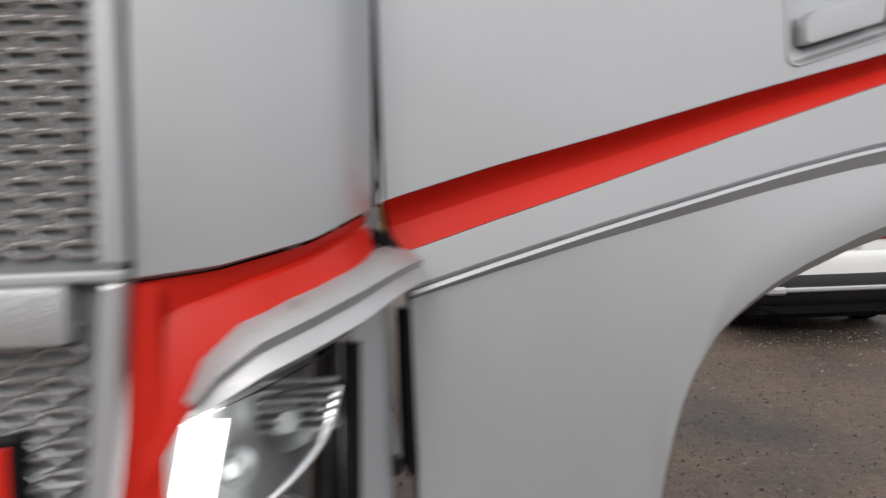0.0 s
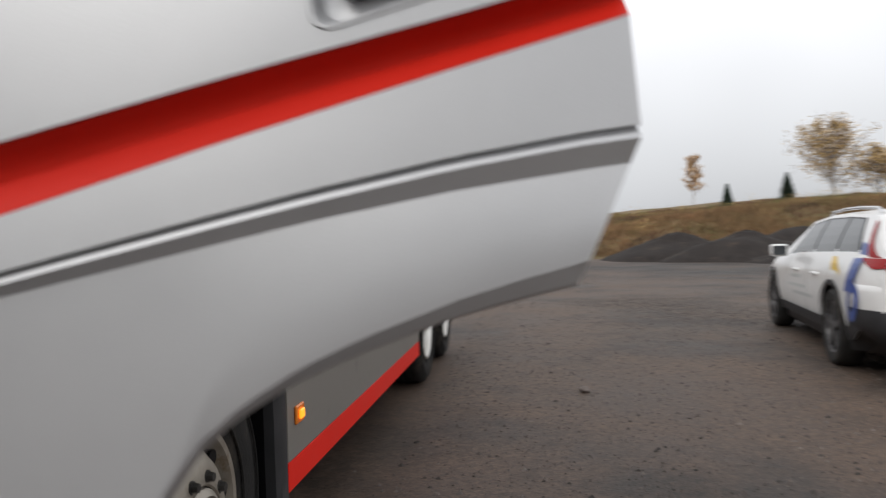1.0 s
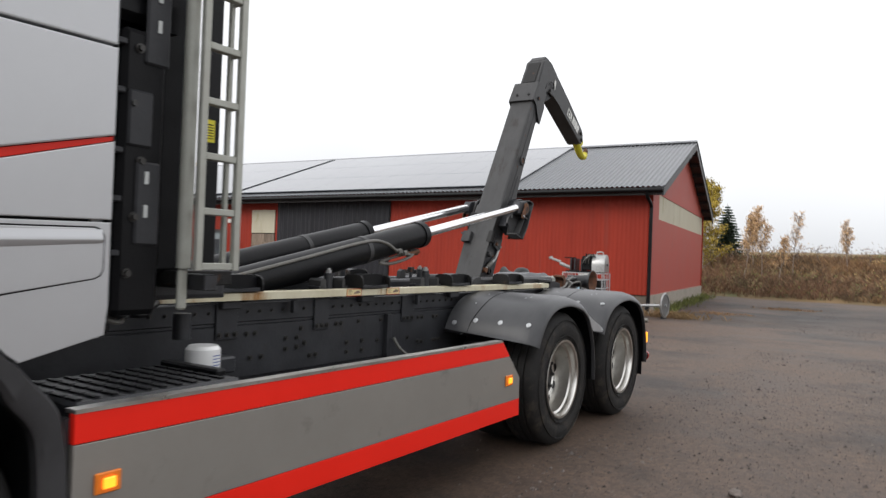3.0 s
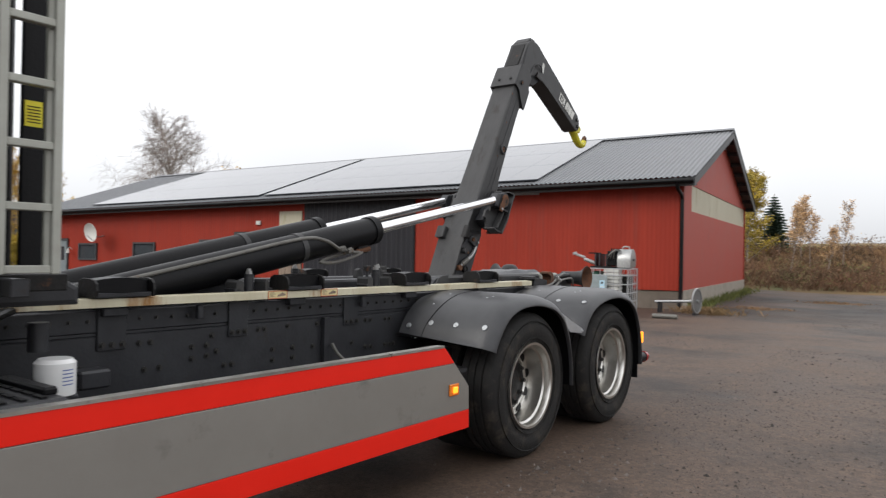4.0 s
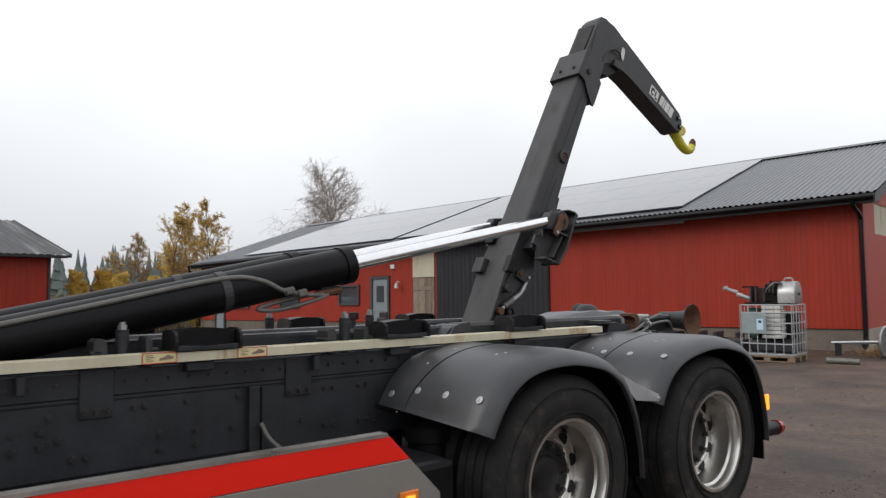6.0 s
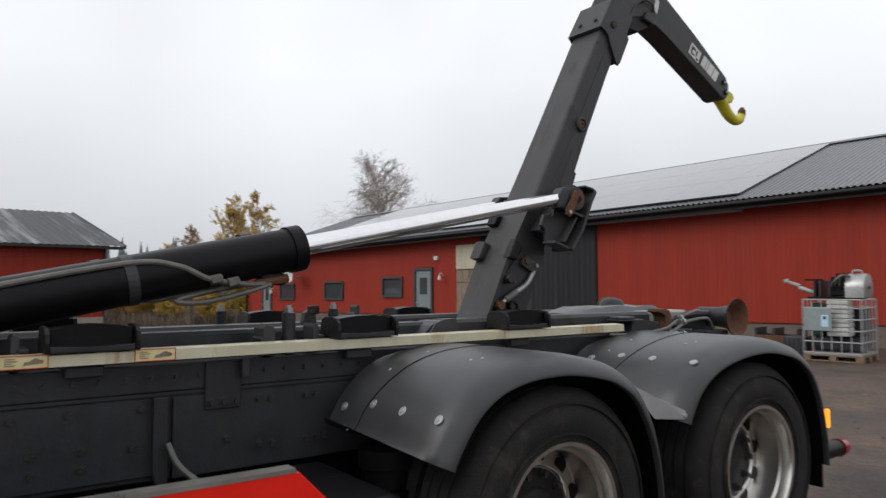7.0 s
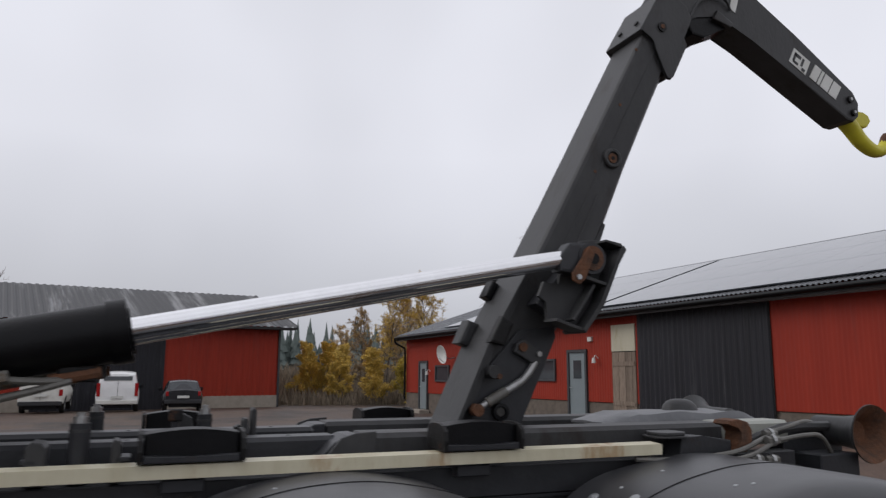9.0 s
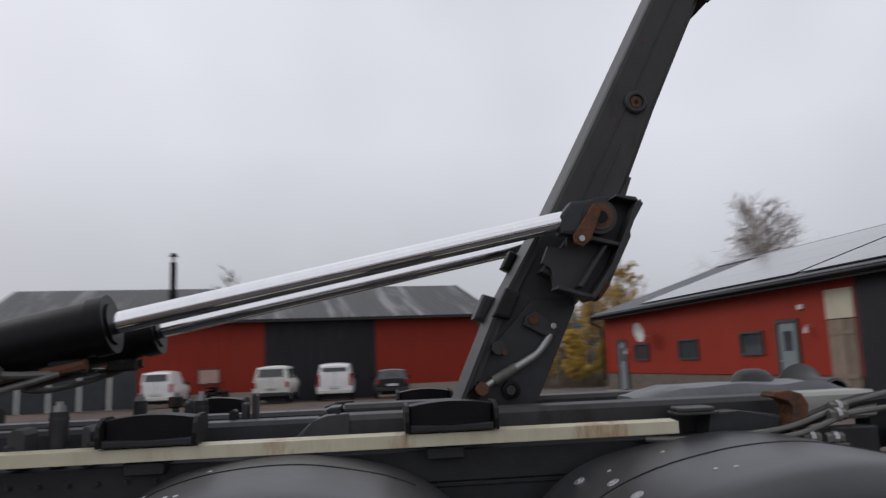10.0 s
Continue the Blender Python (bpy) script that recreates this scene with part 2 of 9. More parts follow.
DISH = surf("dish_white", (0.66, 0.66, 0.63), (0.56, 0.56, 0.52), 6, 0.5)
IBCWHITE = surf("foam_slab", (0.58, 0.58, 0.55), (0.48, 0.48, 0.45), 4, 0.45)
COVER = surf("scuffed_grey_plate", (0.17, 0.173, 0.18), (0.1, 0.102, 0.108), 6, 0.45, 0.2, 0.15, 50, stain=(0.2, 0.2, 0.2), stain_scale=6, stain_at=0.6)
SHEET = surf("clouded_plastic", (0.26, 0.3, 0.31), (0.2, 0.235, 0.24), 6, 0.35)
GALV = surf("galvanised", (0.48, 0.49, 0.5), (0.4, 0.41, 0.42), 12, 0.4, 0.7)
PALLET = surf("pallet_wood", (0.24, 0.17, 0.11), (0.16, 0.11, 0.07), 8, 0.85, 0, 0.3, 40)
BARK = surf("bark", (0.16, 0.13, 0.11), (0.08, 0.065, 0.055), 9, 0.9, 0, 0.5, 30)
BIRCHBARK = surf("birch_bark", (0.5, 0.47, 0.43), (0.2, 0.17, 0.15), 7, 0.85, 0, 0.4, 30)
TWIG = surf("bare_twig", (0.3, 0.25, 0.215), (0.21, 0.17, 0.15), 3, 0.9)
LEAF_Y = surf("yellow_leaf", (0.75, 0.5, 0.09), (0.5, 0.35, 0.08), 1.3, 0.7)
LEAF_YG = surf("greenish_yellow_leaf", (0.5, 0.34, 0.035), (0.24, 0.2, 0.035), 1.3, 0.7)
LEAF_O = surf("ochre_leaf", (0.56, 0.37, 0.14), (0.38, 0.26, 0.11), 1.1, 0.7)
# orange leaf paled so that the colour itself holds the fog
LEAF_HAZED = surf("pale_orange_leaf", (0.62, 0.4, 0.2), (0.45, 0.28, 0.14), 1.1, 0.7)
LEAF_G = surf("olive_leaf", (0.16, 0.17, 0.04), (0.09, 0.11, 0.03), 1.3, 0.7)
NEEDLE = surf("conifer_needle", (0.05, 0.078, 0.05), (0.03, 0.052, 0.034), 1.5, 0.8)
# pale green-grey with the distant mist put into the colour
HAZED_CONIFER = surf("far_conifer", (0.14, 0.17, 0.155), (0.105, 0.13, 0.12), 0.4, 0.9)
GRASS = surf("dry_grass", (0.3, 0.168, 0.085), (0.15, 0.105, 0.048), 0.3, 0.85)
SHRUB = surf("brown_shrub", (0.2, 0.105, 0.06), (0.1, 0.07, 0.04), 0.35, 0.85)
# brush colour lightened to carry the mist between the barns
MISTBRUSH = surf("grey_brown_brush", (0.3, 0.24, 0.17), (0.2, 0.165, 0.12), 0.5, 0.9)
BANK = surf("bank_soil_grass", (0.22, 0.135, 0.06), (0.11, 0.08, 0.037), 0.5, 0.95, 0, 0.6, 12, stain=(0.1, 0.1, 0.04), stain_scale=0.35, stain_at=0.52)
PILE = surf("dark_asphalt_pile", (0.04, 0.034, 0.031), (0.02, 0.017, 0.016), 2.2, 0.9, 0, 1.0, 9, stain=(0.055, 0.042, 0.034), stain_scale=1.4, stain_at=0.55, ior=1.3)
STONE = surf("gravel_stone", (0.12, 0.1, 0.088), (0.055, 0.047, 0.042), 20, 0.8)
GROUND = surf("damp_gravel_asphalt", (0.104, 0.073, 0.054), (0.054, 0.037, 0.028), 0.8, 0.66, 0, 0.4, 60, stain=(0.036, 0.029, 0.025), stain_scale=0.34, stain_at=0.48, rough_var=0.2, ior=1.4)
# finer grit on the ground: speckle over the patches
gn, gl = GROUND.node_tree.nodes, GROUND.node_tree.links
gb = gn["Principled BSDF"]
gco = gn.new("ShaderNodeTexCoord")
grit = gn.new("ShaderNodeTexVoronoi")
grit.inputs["Scale"].default_value = 34.0
gl.new(gco.outputs["Object"], grit.inputs["Vector"])
gr = gn.new("ShaderNodeValToRGB")
gr.color_ramp.elements[0].position, gr.color_ramp.elements[1].position = 0.0, 1.0
gr.color_ramp.elements[0].color, gr.color_ramp.elements[1].color = (0.25, 0.25, 0.25, 1), (1.95, 1.8, 1.68, 1)
gsep = gn.new("ShaderNodeSeparateColor")
gl.new(grit.outputs["Color"], gsep.inputs[0])
gl.new(gsep.outputs[0], gr.inputs[0])
fine = gn.new("ShaderNodeTexVoronoi")
fine.inputs["Scale"].default_value = 110.0
gl.new(gco.outputs["Object"], fine.inputs["Vector"])
fsep = gn.new("ShaderNodeSeparateColor")
gl.new(fine.outputs["Color"], fsep.inputs[0])
gavg = gn.new("ShaderNodeMix")
gavg.inputs["Factor"].default_value = 0.45
gl.new(gsep.outputs[0], gavg.inputs["A"])
gl.new(fsep.outputs[0], gavg.inputs["B"])
gl.new(gavg.outputs["Result"], gr.inputs[0])
gm = gn.new("ShaderNodeMix")
gm.data_type, gm.blend_type = "RGBA", "MULTIPLY"
gm.inputs["Factor"].default_value = 0.6
gl.new(gb.inputs["Base Color"].links[0].from_socket, gm.inputs["A"])
gl.new(gr.outputs[0], gm.inputs["B"])
# wet dark stretch before the gable, broken up at its edges
damp_n = gn.new("ShaderNodeTexNoise")
damp_n.inputs["Scale"].default_value, damp_n.inputs["Detail"].default_value = 0.35, 7.0
damp_s = gn.new("ShaderNodeVectorMath")
damp_s.operation = "DISTANCE"
damp_p = gn.new("ShaderNodeMapping")
damp_p.inputs["Scale"].default_value = (0.3, 1.0, 1.0)
gl.new(gco.outputs["Object"], damp_p.inputs["Vector"])
gl.new(damp_p.outputs[0], damp_s.inputs[0])
damp_s.inputs[1].default_value = (0.9, 24.5, 0.0)
gl.new(gco.outputs["Object"], damp_n.inputs["Vector"])
damp_r = gn.new("ShaderNodeMapRange")
damp_r.inputs["From Min"].default_value, damp_r.inputs["From Max"].default_value = 7.0, 3.5
damp_r.inputs["To Min"].default_value, damp_r.inputs["To Max"].default_value = 0.0, 0.95
gl.new(damp_s.outputs["Value"], damp_r.inputs["Value"])
damp_m = gn.new("ShaderNodeMath")
damp_m.operation = "MULTIPLY"
damp_q = gn.new("ShaderNodeMapRange")
damp_q.inputs["From Min"].default_value, damp_q.inputs["From Max"].default_value = 0.3, 0.5
gl.new(damp_n.outputs["Fac"], damp_q.inputs["Value"])
gl.new(damp_r.outputs[0], damp_m.inputs[0])
gl.new(damp_q.outputs[0], damp_m.inputs[1])
damp_x = gn.new("ShaderNodeMix")
damp_x.data_type, damp_x.blend_type = "RGBA", "MULTIPLY"
gl.new(damp_m.outputs[0], damp_x.inputs["Factor"])
gl.new(gm.outputs["Result"], damp_x.inputs["A"])
damp_x.inputs["B"].default_value = (0.4, 0.41, 0.43, 1)
gl.new(damp_x.outputs["Result"], gb.inputs["Base Color"])

# ---------- building kit ----------


def part(name, bm, material, parent=None, label="", smooth=False, kind=""):
    me = bpy.data.meshes.new(name)
    bmesh.ops.recalc_face_normals(bm, faces=bm.faces)
    bm.to_mesh(me)
    bm.free()
    if smooth:
        me.shade_smooth()
        me.set_sharp_from_angle(angle=radians(38))
    me.materials.append(material)
    ob = new(name, me)
    ob.parent = parent
    return tagged(ob, label=label, kind=kind)


def thing(name, label, category, at=(0, 0, 0), turn=0, group="", kind=""):
    ob = new(name)
    ob.matrix_world = pose(*at, 0, 0, turn)
    return tagged(ob, label, category, group, kind)


def box(bm, x0, x1, y0, y1, z0, z1, bevel=0.0, m=None, seg=1):
    made = bmesh.ops.create_cube(bm, size=1.0, matrix=Matrix.Translation(((x0 + x1) / 2, (y0 + y1) / 2, (z0 + z1) / 2)) @ Matrix.Diagonal((abs(x1 - x0), abs(y1 - y0), abs(z1 - z0), 1)))["verts"]
    if bevel:
        edges = list({e for v in made for e in v.link_edges})
        out = bmesh.ops.bevel(bm, geom=edges, offset=bevel, segments=seg, affect="EDGES", profile=0.6)
        made = list({v for f in out["faces"] for v in f.verts} | {v for v in made if v.is_valid})
    if m is not None:
        bmesh.ops.transform(bm, matrix=m, verts=[v for v in made if v.is_valid])
    return bm


def B(*a, **k):
    return box(bmesh.new(), *a, **k)


def cyl(bm, p, q, r, r2=None, seg=20, caps=True):
    p, q = Vector(p), Vector(q)
    d = q - p
    m = Matrix.Translation((p + q) / 2) @ d.to_track_quat("Z", "Y").to_matrix().to_4x4()
    bmesh.ops.create_cone(bm, cap_ends=caps, segments=seg, radius1=r, radius2=r if r2 is None else r2, depth=d.length, matrix=m)
    return bm


def C(*a, **k):
    return cyl(bmesh.new(), *a, **k)


def prism(bm, pts, axis, a, b, bevel=0.0):
    """A polygon of (u, v) extruded along an axis from a to b: x -> (y, z), y -> (x, z), z -> (x, y)."""
    put = {"x": lambda u, v, w: (w, u, v), "y": lambda u, v, w: (u, w, v), "z": lambda u, v, w: (u, v, w)}[axis]
    lo = [bm.verts.new(put(u, v, a)) for u, v in pts]
    hi = [bm.verts.new(put(u, v, b)) for u, v in pts]
    faces = [bm.faces.new(lo), bm.faces.new(hi[::-1])]
    n = len(pts)
    for i in range(n):
        faces.append(bm.faces.new((lo[i], hi[i], hi[(i + 1) % n], lo[(i + 1) % n])))
    if bevel:
        edges = list({e for f in faces[:2] for e in f.edges})
        bmesh.ops.bevel(bm, geom=edges, offset=bevel, segments=2, affect="EDGES", profile=0.6)
    return bm


def P(*a, **k):
    return prism(bmesh.new(), *a, **k)


def loft(bm, rails, thick=None, closed=False):
    """A sheet through rails of equal length; thick: a vector that gives it a back and rims."""
    rails = [[Vector(p) for p in r] for r in rails]
    front = [[bm.verts.new(p) for p in r] for r in rails]
    n = len(rails[0])
    cols = range(n if closed else n - 1)
    for a, b in zip(front, front[1:]):
        for i in cols:
            j = (i + 1) % n
            bm.faces.new((a[i], a[j], b[j], b[i]))
    if thick is not None:
        t = Vector(thick)
        back = [[bm.verts.new(p + t) for p in r] for r in rails]
        for a, b in zip(back, back[1:]):
            for i in cols:
                j = (i + 1) % n
                bm.faces.new((a[j], a[i], b[i], b[j]))
        for f, k in ((front[0], back[0]), (front[-1], back[-1])):
            for i in cols:
                j = (i + 1) % n
                bm.faces.new((f[i], k[i], k[j], f[j]))
        if not closed:
            for i in (0, n - 1):
                for a, b, c, d in zip(front, front[1:], back, back[1:]):
                    bm.faces.new((a[i], b[i], d[i], c[i]))
    return bm


def sweep(bm, pts, r, seg=8):
    """A round tube through points."""
    pts = [Vector(p) for p in pts]
    rings = []
    up = Vector((0.13, 0.31, 0.94))
    for i, p in enumerate(pts):
        d = (pts[min(i + 1, len(pts) - 1)] - pts[max(i - 1, 0)]).normalized()
        s = d.cross(up).normalized()
        t = s.cross(d).normalized()
        rr = r[i] if isinstance(r, (list, tuple)) else r
        rings.append([bm.verts.new(p + (s * math.cos(a) + t * math.sin(a)) * rr) for a in [2 * math.pi * k / seg for k in range(seg)]])
    for a, b in zip(rings, rings[1:]):
        for i in range(seg):
            j = (i + 1) % seg
            bm.faces.new((a[i], a[j], b[j], b[i]))
    bm.faces.new(rings[0][::-1])
    bm.faces.new(rings[-1])
    return bm


def bend(pts, n=6):
    """A smooth line through points."""
    pts = [Vector(p) for p in pts]
    ext = [2 * pts[0] - pts[1], *pts, 2 * pts[-1] - pts[-2]]
    out = []
    for a, b, c, d in zip(ext, ext[1:], ext[2:], ext[3:]):
        for k in range(n):
            t = k / n
            out.append(0.5 * (2 * b + (c - a) * t + (2 * a - 5 * b + 4 * c - d) * t * t + (3 * b - a - 3 * c + d) * t ** 3))
    return [*out, pts[-1]]


def lathe(bm, profile, seg=40):
    """Profile of (radius, x) turned about the x axis."""
    rings = [[bm.verts.new((x, r * math.cos(a), r * math.sin(a))) for a in [2 * math.pi * k / seg for k in range(seg)]] for r, x in profile]
    for a, b in zip(rings, rings[1:]):
        for i in range(seg):
            j = (i + 1) % seg
            bm.faces.new((a[i], a[j], b[j], b[i]))
    return bm


def shared(name, me, parent, m, label=""):
    ob = new(name, me)
    ob.parent = parent
    ob.matrix_local = m
    return tagged(ob, label=label)


def interp(table, x):
    for (a, u), (b, v) in zip(table, table[1:]):
        if x <= b:
            return u + (v - u) * max(0.0, min(1.0, (x - a) / (b - a)))
    return table[-1][1]


def smoothstep(a, b, x):
    t = max(0.0, min(1.0, (x - a) / (b - a)))
    return t * t * (3 - 2 * t)


def ground_z(x, y):
    return -0.66 * smoothstep(13.5, 26.0, -x) - 0.38 * smoothstep(34.5, 41.0, -x)

# ---------- ground ----------


def graded(lo, hi, near0, near1, fine, coarse):
    out, v = [], lo
    while v < hi:
        out.append(v)
        off = max(near0 - v, v - near1, 0)
        v += fine + min(coarse, off * 0.16)
    return [*out, hi]


def build_ground():
    xs, ys = graded(-900, 900, -8, 8, 0.35, 90), graded(-700, 1100, -2, 22, 0.35, 90)
    verts = []
    for y in ys:
        for x in xs:
            z = ground_z(x, y) + 0.02 * noise.noise((x * 0.35, y * 0.35, 0)) * min(1, max(0, (math.hypot(x - 0.5, y - 3.5) - 5.5) / 4))
            verts.append((x, y, z))
    w = len(xs)
    faces = [(j * w + i, j * w + i + 1, (j + 1) * w + i + 1, (j + 1) * w + i) for j in range(len(ys) - 1) for i in range(w - 1)]
    me = bpy.data.meshes.new("ground")
    me.from_pydata(verts, [], faces)
    me.shade_smooth()
    me.materials.append(GROUND)
    tagged(new("ground", me), "damp brown gravel yard with worn dark patches", "ground", kind="structure")


build_ground()


def bank_z(x, y):
    """Height of the grassy bank behind the yard."""
    foot = 33.0 + 0.02 * x * x * (x < 0) + 2.0 * noise.noise((x * 0.05, 3, 0))
    rise = smoothstep(foot, foot + 10, y) * (1.65 + 1.5 * smoothstep(0, 30, x)) + 1.6 * smoothstep(foot + 8, foot + 60, y)
    return rise * smoothstep(-24, -10, x) + 0.25 * noise.noise((x * 0.3, y * 0.3, 1)) * smoothstep(foot, foot + 4, y)


def build_bank():
    xs = [-26 + 1.1 * i for i in range(110)]
    ys = [31 + 0.7 * i for i in range(30)] + [53 + 6 * i for i in range(20)]
    verts = [(x, y, bank_z(x, y) - 0.06) for y in ys for x in xs]
    w = len(xs)
    faces = [(j * w + i, j * w + i + 1, (j + 1) * w + i + 1, (j + 1) * w + i) for j in range(len(ys) - 1) for i in range(w - 1)]
    me = bpy.data.meshes.new("grassy_bank")
    me.from_pydata(verts, [], faces)
    me.shade_smooth()
    me.materials.append(BANK)
    tagged(new("grassy_bank", me), "earth bank overgrown with dry autumn grass", "bank", kind="structure")


build_bank()


def gravel_pile(x, y, r, h, seed):
    rnd = random.Random(seed)
    bm = bmesh.new()
    n, rings = 36, 12
    grid = []
    for k in range(rings + 1):
        t = k / rings
        ring = []
        for i in range(n):
            a = 2 * math.pi * i / n
            rr = r * t * (1 + 0.25 * noise.noise((math.cos(a) * 1.3 + seed, math.sin(a) * 1.3, 0)))
            z = h * (1 - t) ** 0.9 * (1 + 0.35 * noise.noise((rr * math.cos(a) * 0.7, rr * math.sin(a) * 0.7, seed))) + 0.06 * rnd.random() * (t < 1) - 0.05
            ring.append(bm.verts.new((rr * math.cos(a) * 1.5, rr * math.sin(a), z)))
        grid.append(ring)
    for a, b in zip(grid[1:], grid[2:]):
        for i in range(n):
            bm.faces.new((a[i], a[(i + 1) % n], b[(i + 1) % n], b[i]))
    bm.faces.new(grid[1])
    ob = part("asphalt_mound", bm, PILE, None, smooth=True)
    ob.matrix_world = pose(x, y, 0.0)
    tagged(ob, "dark heap of broken asphalt on the yard", "gravel pile", "heaps by the bank")


for k, g in enumerate([(8.5, 32.0, 2.4, 1.25), (11.2, 30.3, 2.6, 1.3), (14.2, 31.4, 3.2, 1.45), (12.4, 27.6, 1.5, 0.55)]):
    gravel_pile(*g, k + 3)

# ---------- barns ----------


def ribbed(bm, x0, x1, z0, z1, y, out, pitch=0.12, depth=0.0075, sh=lambda x, z: z):
    """Vertical trapezoid sheet along x; out: -1 faces -y."""
    pts, x, k = [], x0, 0
    while x < x1 - 1e-4:
        for dx, d in ((0, 0), (0.3, 0), (0.52, 1), (0.8, 1)):
            xx = x + dx * pitch
            if xx <= x1:
                pts.append((xx, y + out * depth * d))
        x += pitch
    pts.append((x1, y))
    lo = [bm.verts.new((a, b, sh(a, z0))) for a, b in pts]
    hi = [bm.verts.new((a, b, sh(a, z1))) for a, b in pts]
    for i in range(len(pts) - 1):
        bm.faces.new((lo[i], lo[i + 1], hi[i + 1], hi[i]))
    return bm


def lean(x, z):
    return z + 0.0105 * x


def wall_lean(x, z):
    """Wall sheets sheared, more so towards the top, to fit the camera's view."""
    return z + x * (0.0105 + 0.0105 * smoothstep(1.9, 3.5, z))


def roof_lean(x, z):
    return z + 0.021 * x


def lean_all(bm, how=lean):
    for v in bm.verts:
        v.co.z = how(v.co.x, v.co.z)
    return bm


def window_unit(parent, x0, x1, z0, z1, y, name="window", sh=lean, bars=1):
    fr = bmesh.new()
    t = 0.07
    for a in ((x0, x1, z0, z0 + t), (x0, x1, z1 - t, z1), (x0, x0 + t, z0 + t, z1 - t), (x1 - t, x1, z0 + t, z1 - t)):
        box(fr, a[0], a[1], y - 0.06, y + 0.05, a[2], a[3])
    for k in range(bars):
        xm = x0 + (x1 - x0) * (k + 1) / (bars + 1)
        box(fr, xm - 0.02, xm + 0.02, y - 0.03, y + 0.03, z0 + t, z1 - t)
    for v in fr.verts:
        v.co.z = sh(v.co.x, v.co.z)
    ob = part(name, fr, FRAMEDARK, parent, "dark framed window")
    g = B(x0 + t, x1 - t, y + 0.0, y + 0.012, z0 + t, z1 - t)
    for v in g.verts:
        v.co.z = sh(v.co.x, v.co.z)
    part("pane", g, PANE, ob)
    return ob


def main_barn():
    barn = thing("barn", "long red sheet-metal barn with solar panels and grey ribbed roof", "barn", (-2.75, 19.75, 0.08), 7)
    L, W, G = 28.45, 12.7, 0.15
    top = 3.5
    opens = [(8.2, 12.7, 0.1, 3.06), (12.85, 13.92, 0.0, 2.82), (15.08, 16.12, -0.2, 2.12), (16.75, 17.95, 1.05, 1.82), (20.5, 21.85, 0.95, 1.72), (24.2, 25.45, 0.95, 1.68), (26.2, 27.1, -0.35, 1.9)]
    wall = bmesh.new()
    cuts = sorted({-G, L, *[a for o in opens for a in o[:2]]})
    for a, b in zip(cuts, cuts[1:]):
        o = next((o for o in opens if o[0] <= a + 1e-6 and b <= o[1] + 1e-6), None)
        spans = [(0.42, top)] if o is None else [(0.42, o[2]), (o[3], top)]
        for z0, z1 in spans:
            if z1 - z0 > 0.05:
                ribbed(wall, -b, -a, z0, z1, 0.0, -1, sh=wall_lean)
    part("front_wall", wall, BARN_RED, barn, "red ribbed sheet wall")
    inner = B(-L, G - 0.05, 0.16, 0.3, -0.4, top)
    part("wall_lining", lean_all(inner, wall_lean), DARKWOOD, barn)
    base = bmesh.new()
    box(base, G - 0.02, G + 0.045, -0.0, W + 0.03, -0.6, 0.42)
    part("plinth", lean_all(B(-L - 0.02, G - 0.02, 0.035, 0.34, -1.0, 0.4)), SHADED_PLINTH, barn, "dirt-splashed concrete plinth of the long wall")
    part("foundation", lean_all(base), CONCRETE, barn, "pale concrete foundation")
    # gable towards the yard's far corner
    g = bmesh.new()

    def gable_quad(y0, y1, zlo, zhi, mat_bm):
        p = [(y0, zlo), (y1, zlo)]
        ys = [y0 + (y1 - y0) * k / 8 for k in range(9)]
        if W / 2 not in ys:
            ys = sorted([*ys, W / 2]) if y0 < W / 2 < y1 else ys
        up = [(y, min(zhi, 3.42 + 0.325 * (W / 2 - abs(y - W / 2)))) for y in reversed(ys)]
        prism(mat_bm, p + up, "x", G - 0.12, G)
    gable_quad(0.02, W, 0.42, 2.6, g)
    gable_quad(0.02, 1.2, 2.6, 3.33, g)
    gable_quad(0.02, W, 3.33, 9, g)
    part("gable_wall", g, BARN_PINK, barn, "faded red sheet gable")
    band = bmesh.new()
    gable_quad(1.2, W, 2.6, 3.33, band)
    pale = part("pale_band", band, PALE, barn, "weathered pale translucent panel band")
    pale.location.x = -0.02
    part("corner_trim", B(G - 0.06, G + 0.035, -0.045, 0.06, 0.4, 3.45), BARN_RED, barn)
    part("corner_trim", B(G - 0.06, G + 0.035, W - 0.05, W + 0.045, 0.4, 3.45), BARN_RED, barn)
    # roof
    slope = 0.325
    for side, name in ((0, "roof"), (1, "roof_far_slope")):
        bm = bmesh.new()
        y0, y1 = (-0.55, W / 2) if side == 0 else (W + 0.55, W / 2)
        z0, z1 = 3.42 - 0.55 * slope + 0.14, 3.42 + slope * W / 2 + 0.14
        pts, x = [], -L - 0.08
        while x < 0.55:
            for dx, d in ((0, 0), (0.045, 0), (0.07, 1), (0.115, 1)):
                pts.append((x + dx, 0.03 * d))
            x += 0.14
        lo = [bm.verts.new((a, y0, roof_lean(a, z0 + d))) for a, d in pts]
        hi = [bm.verts.new((a, y1, roof_lean(a, z1 + d))) for a, d in pts]
        for i in range(len(pts) - 1):
            bm.faces.new((lo[i], lo[i + 1], hi[i + 1], hi[i]))
        part(name, bm, ROOF, barn, "grey ribbed metal roof")
    ridge = P([(W / 2 - 0.2, 5.63), (W / 2, 5.72), (W / 2 + 0.2, 5.63), (W / 2, 5.68)], "x", -L - 0.08, 0.55)
    part("ridge_cap", lean_all(ridge, roof_lean), ROOF, barn)
    ev = bmesh.new()
    box(ev, -L - 0.05, 0.5, -0.53, -0.49, 3.16, 3.36)
    box(ev, -L - 0.05, 0.5, -0.49, 0.0, 3.2, 3.24)
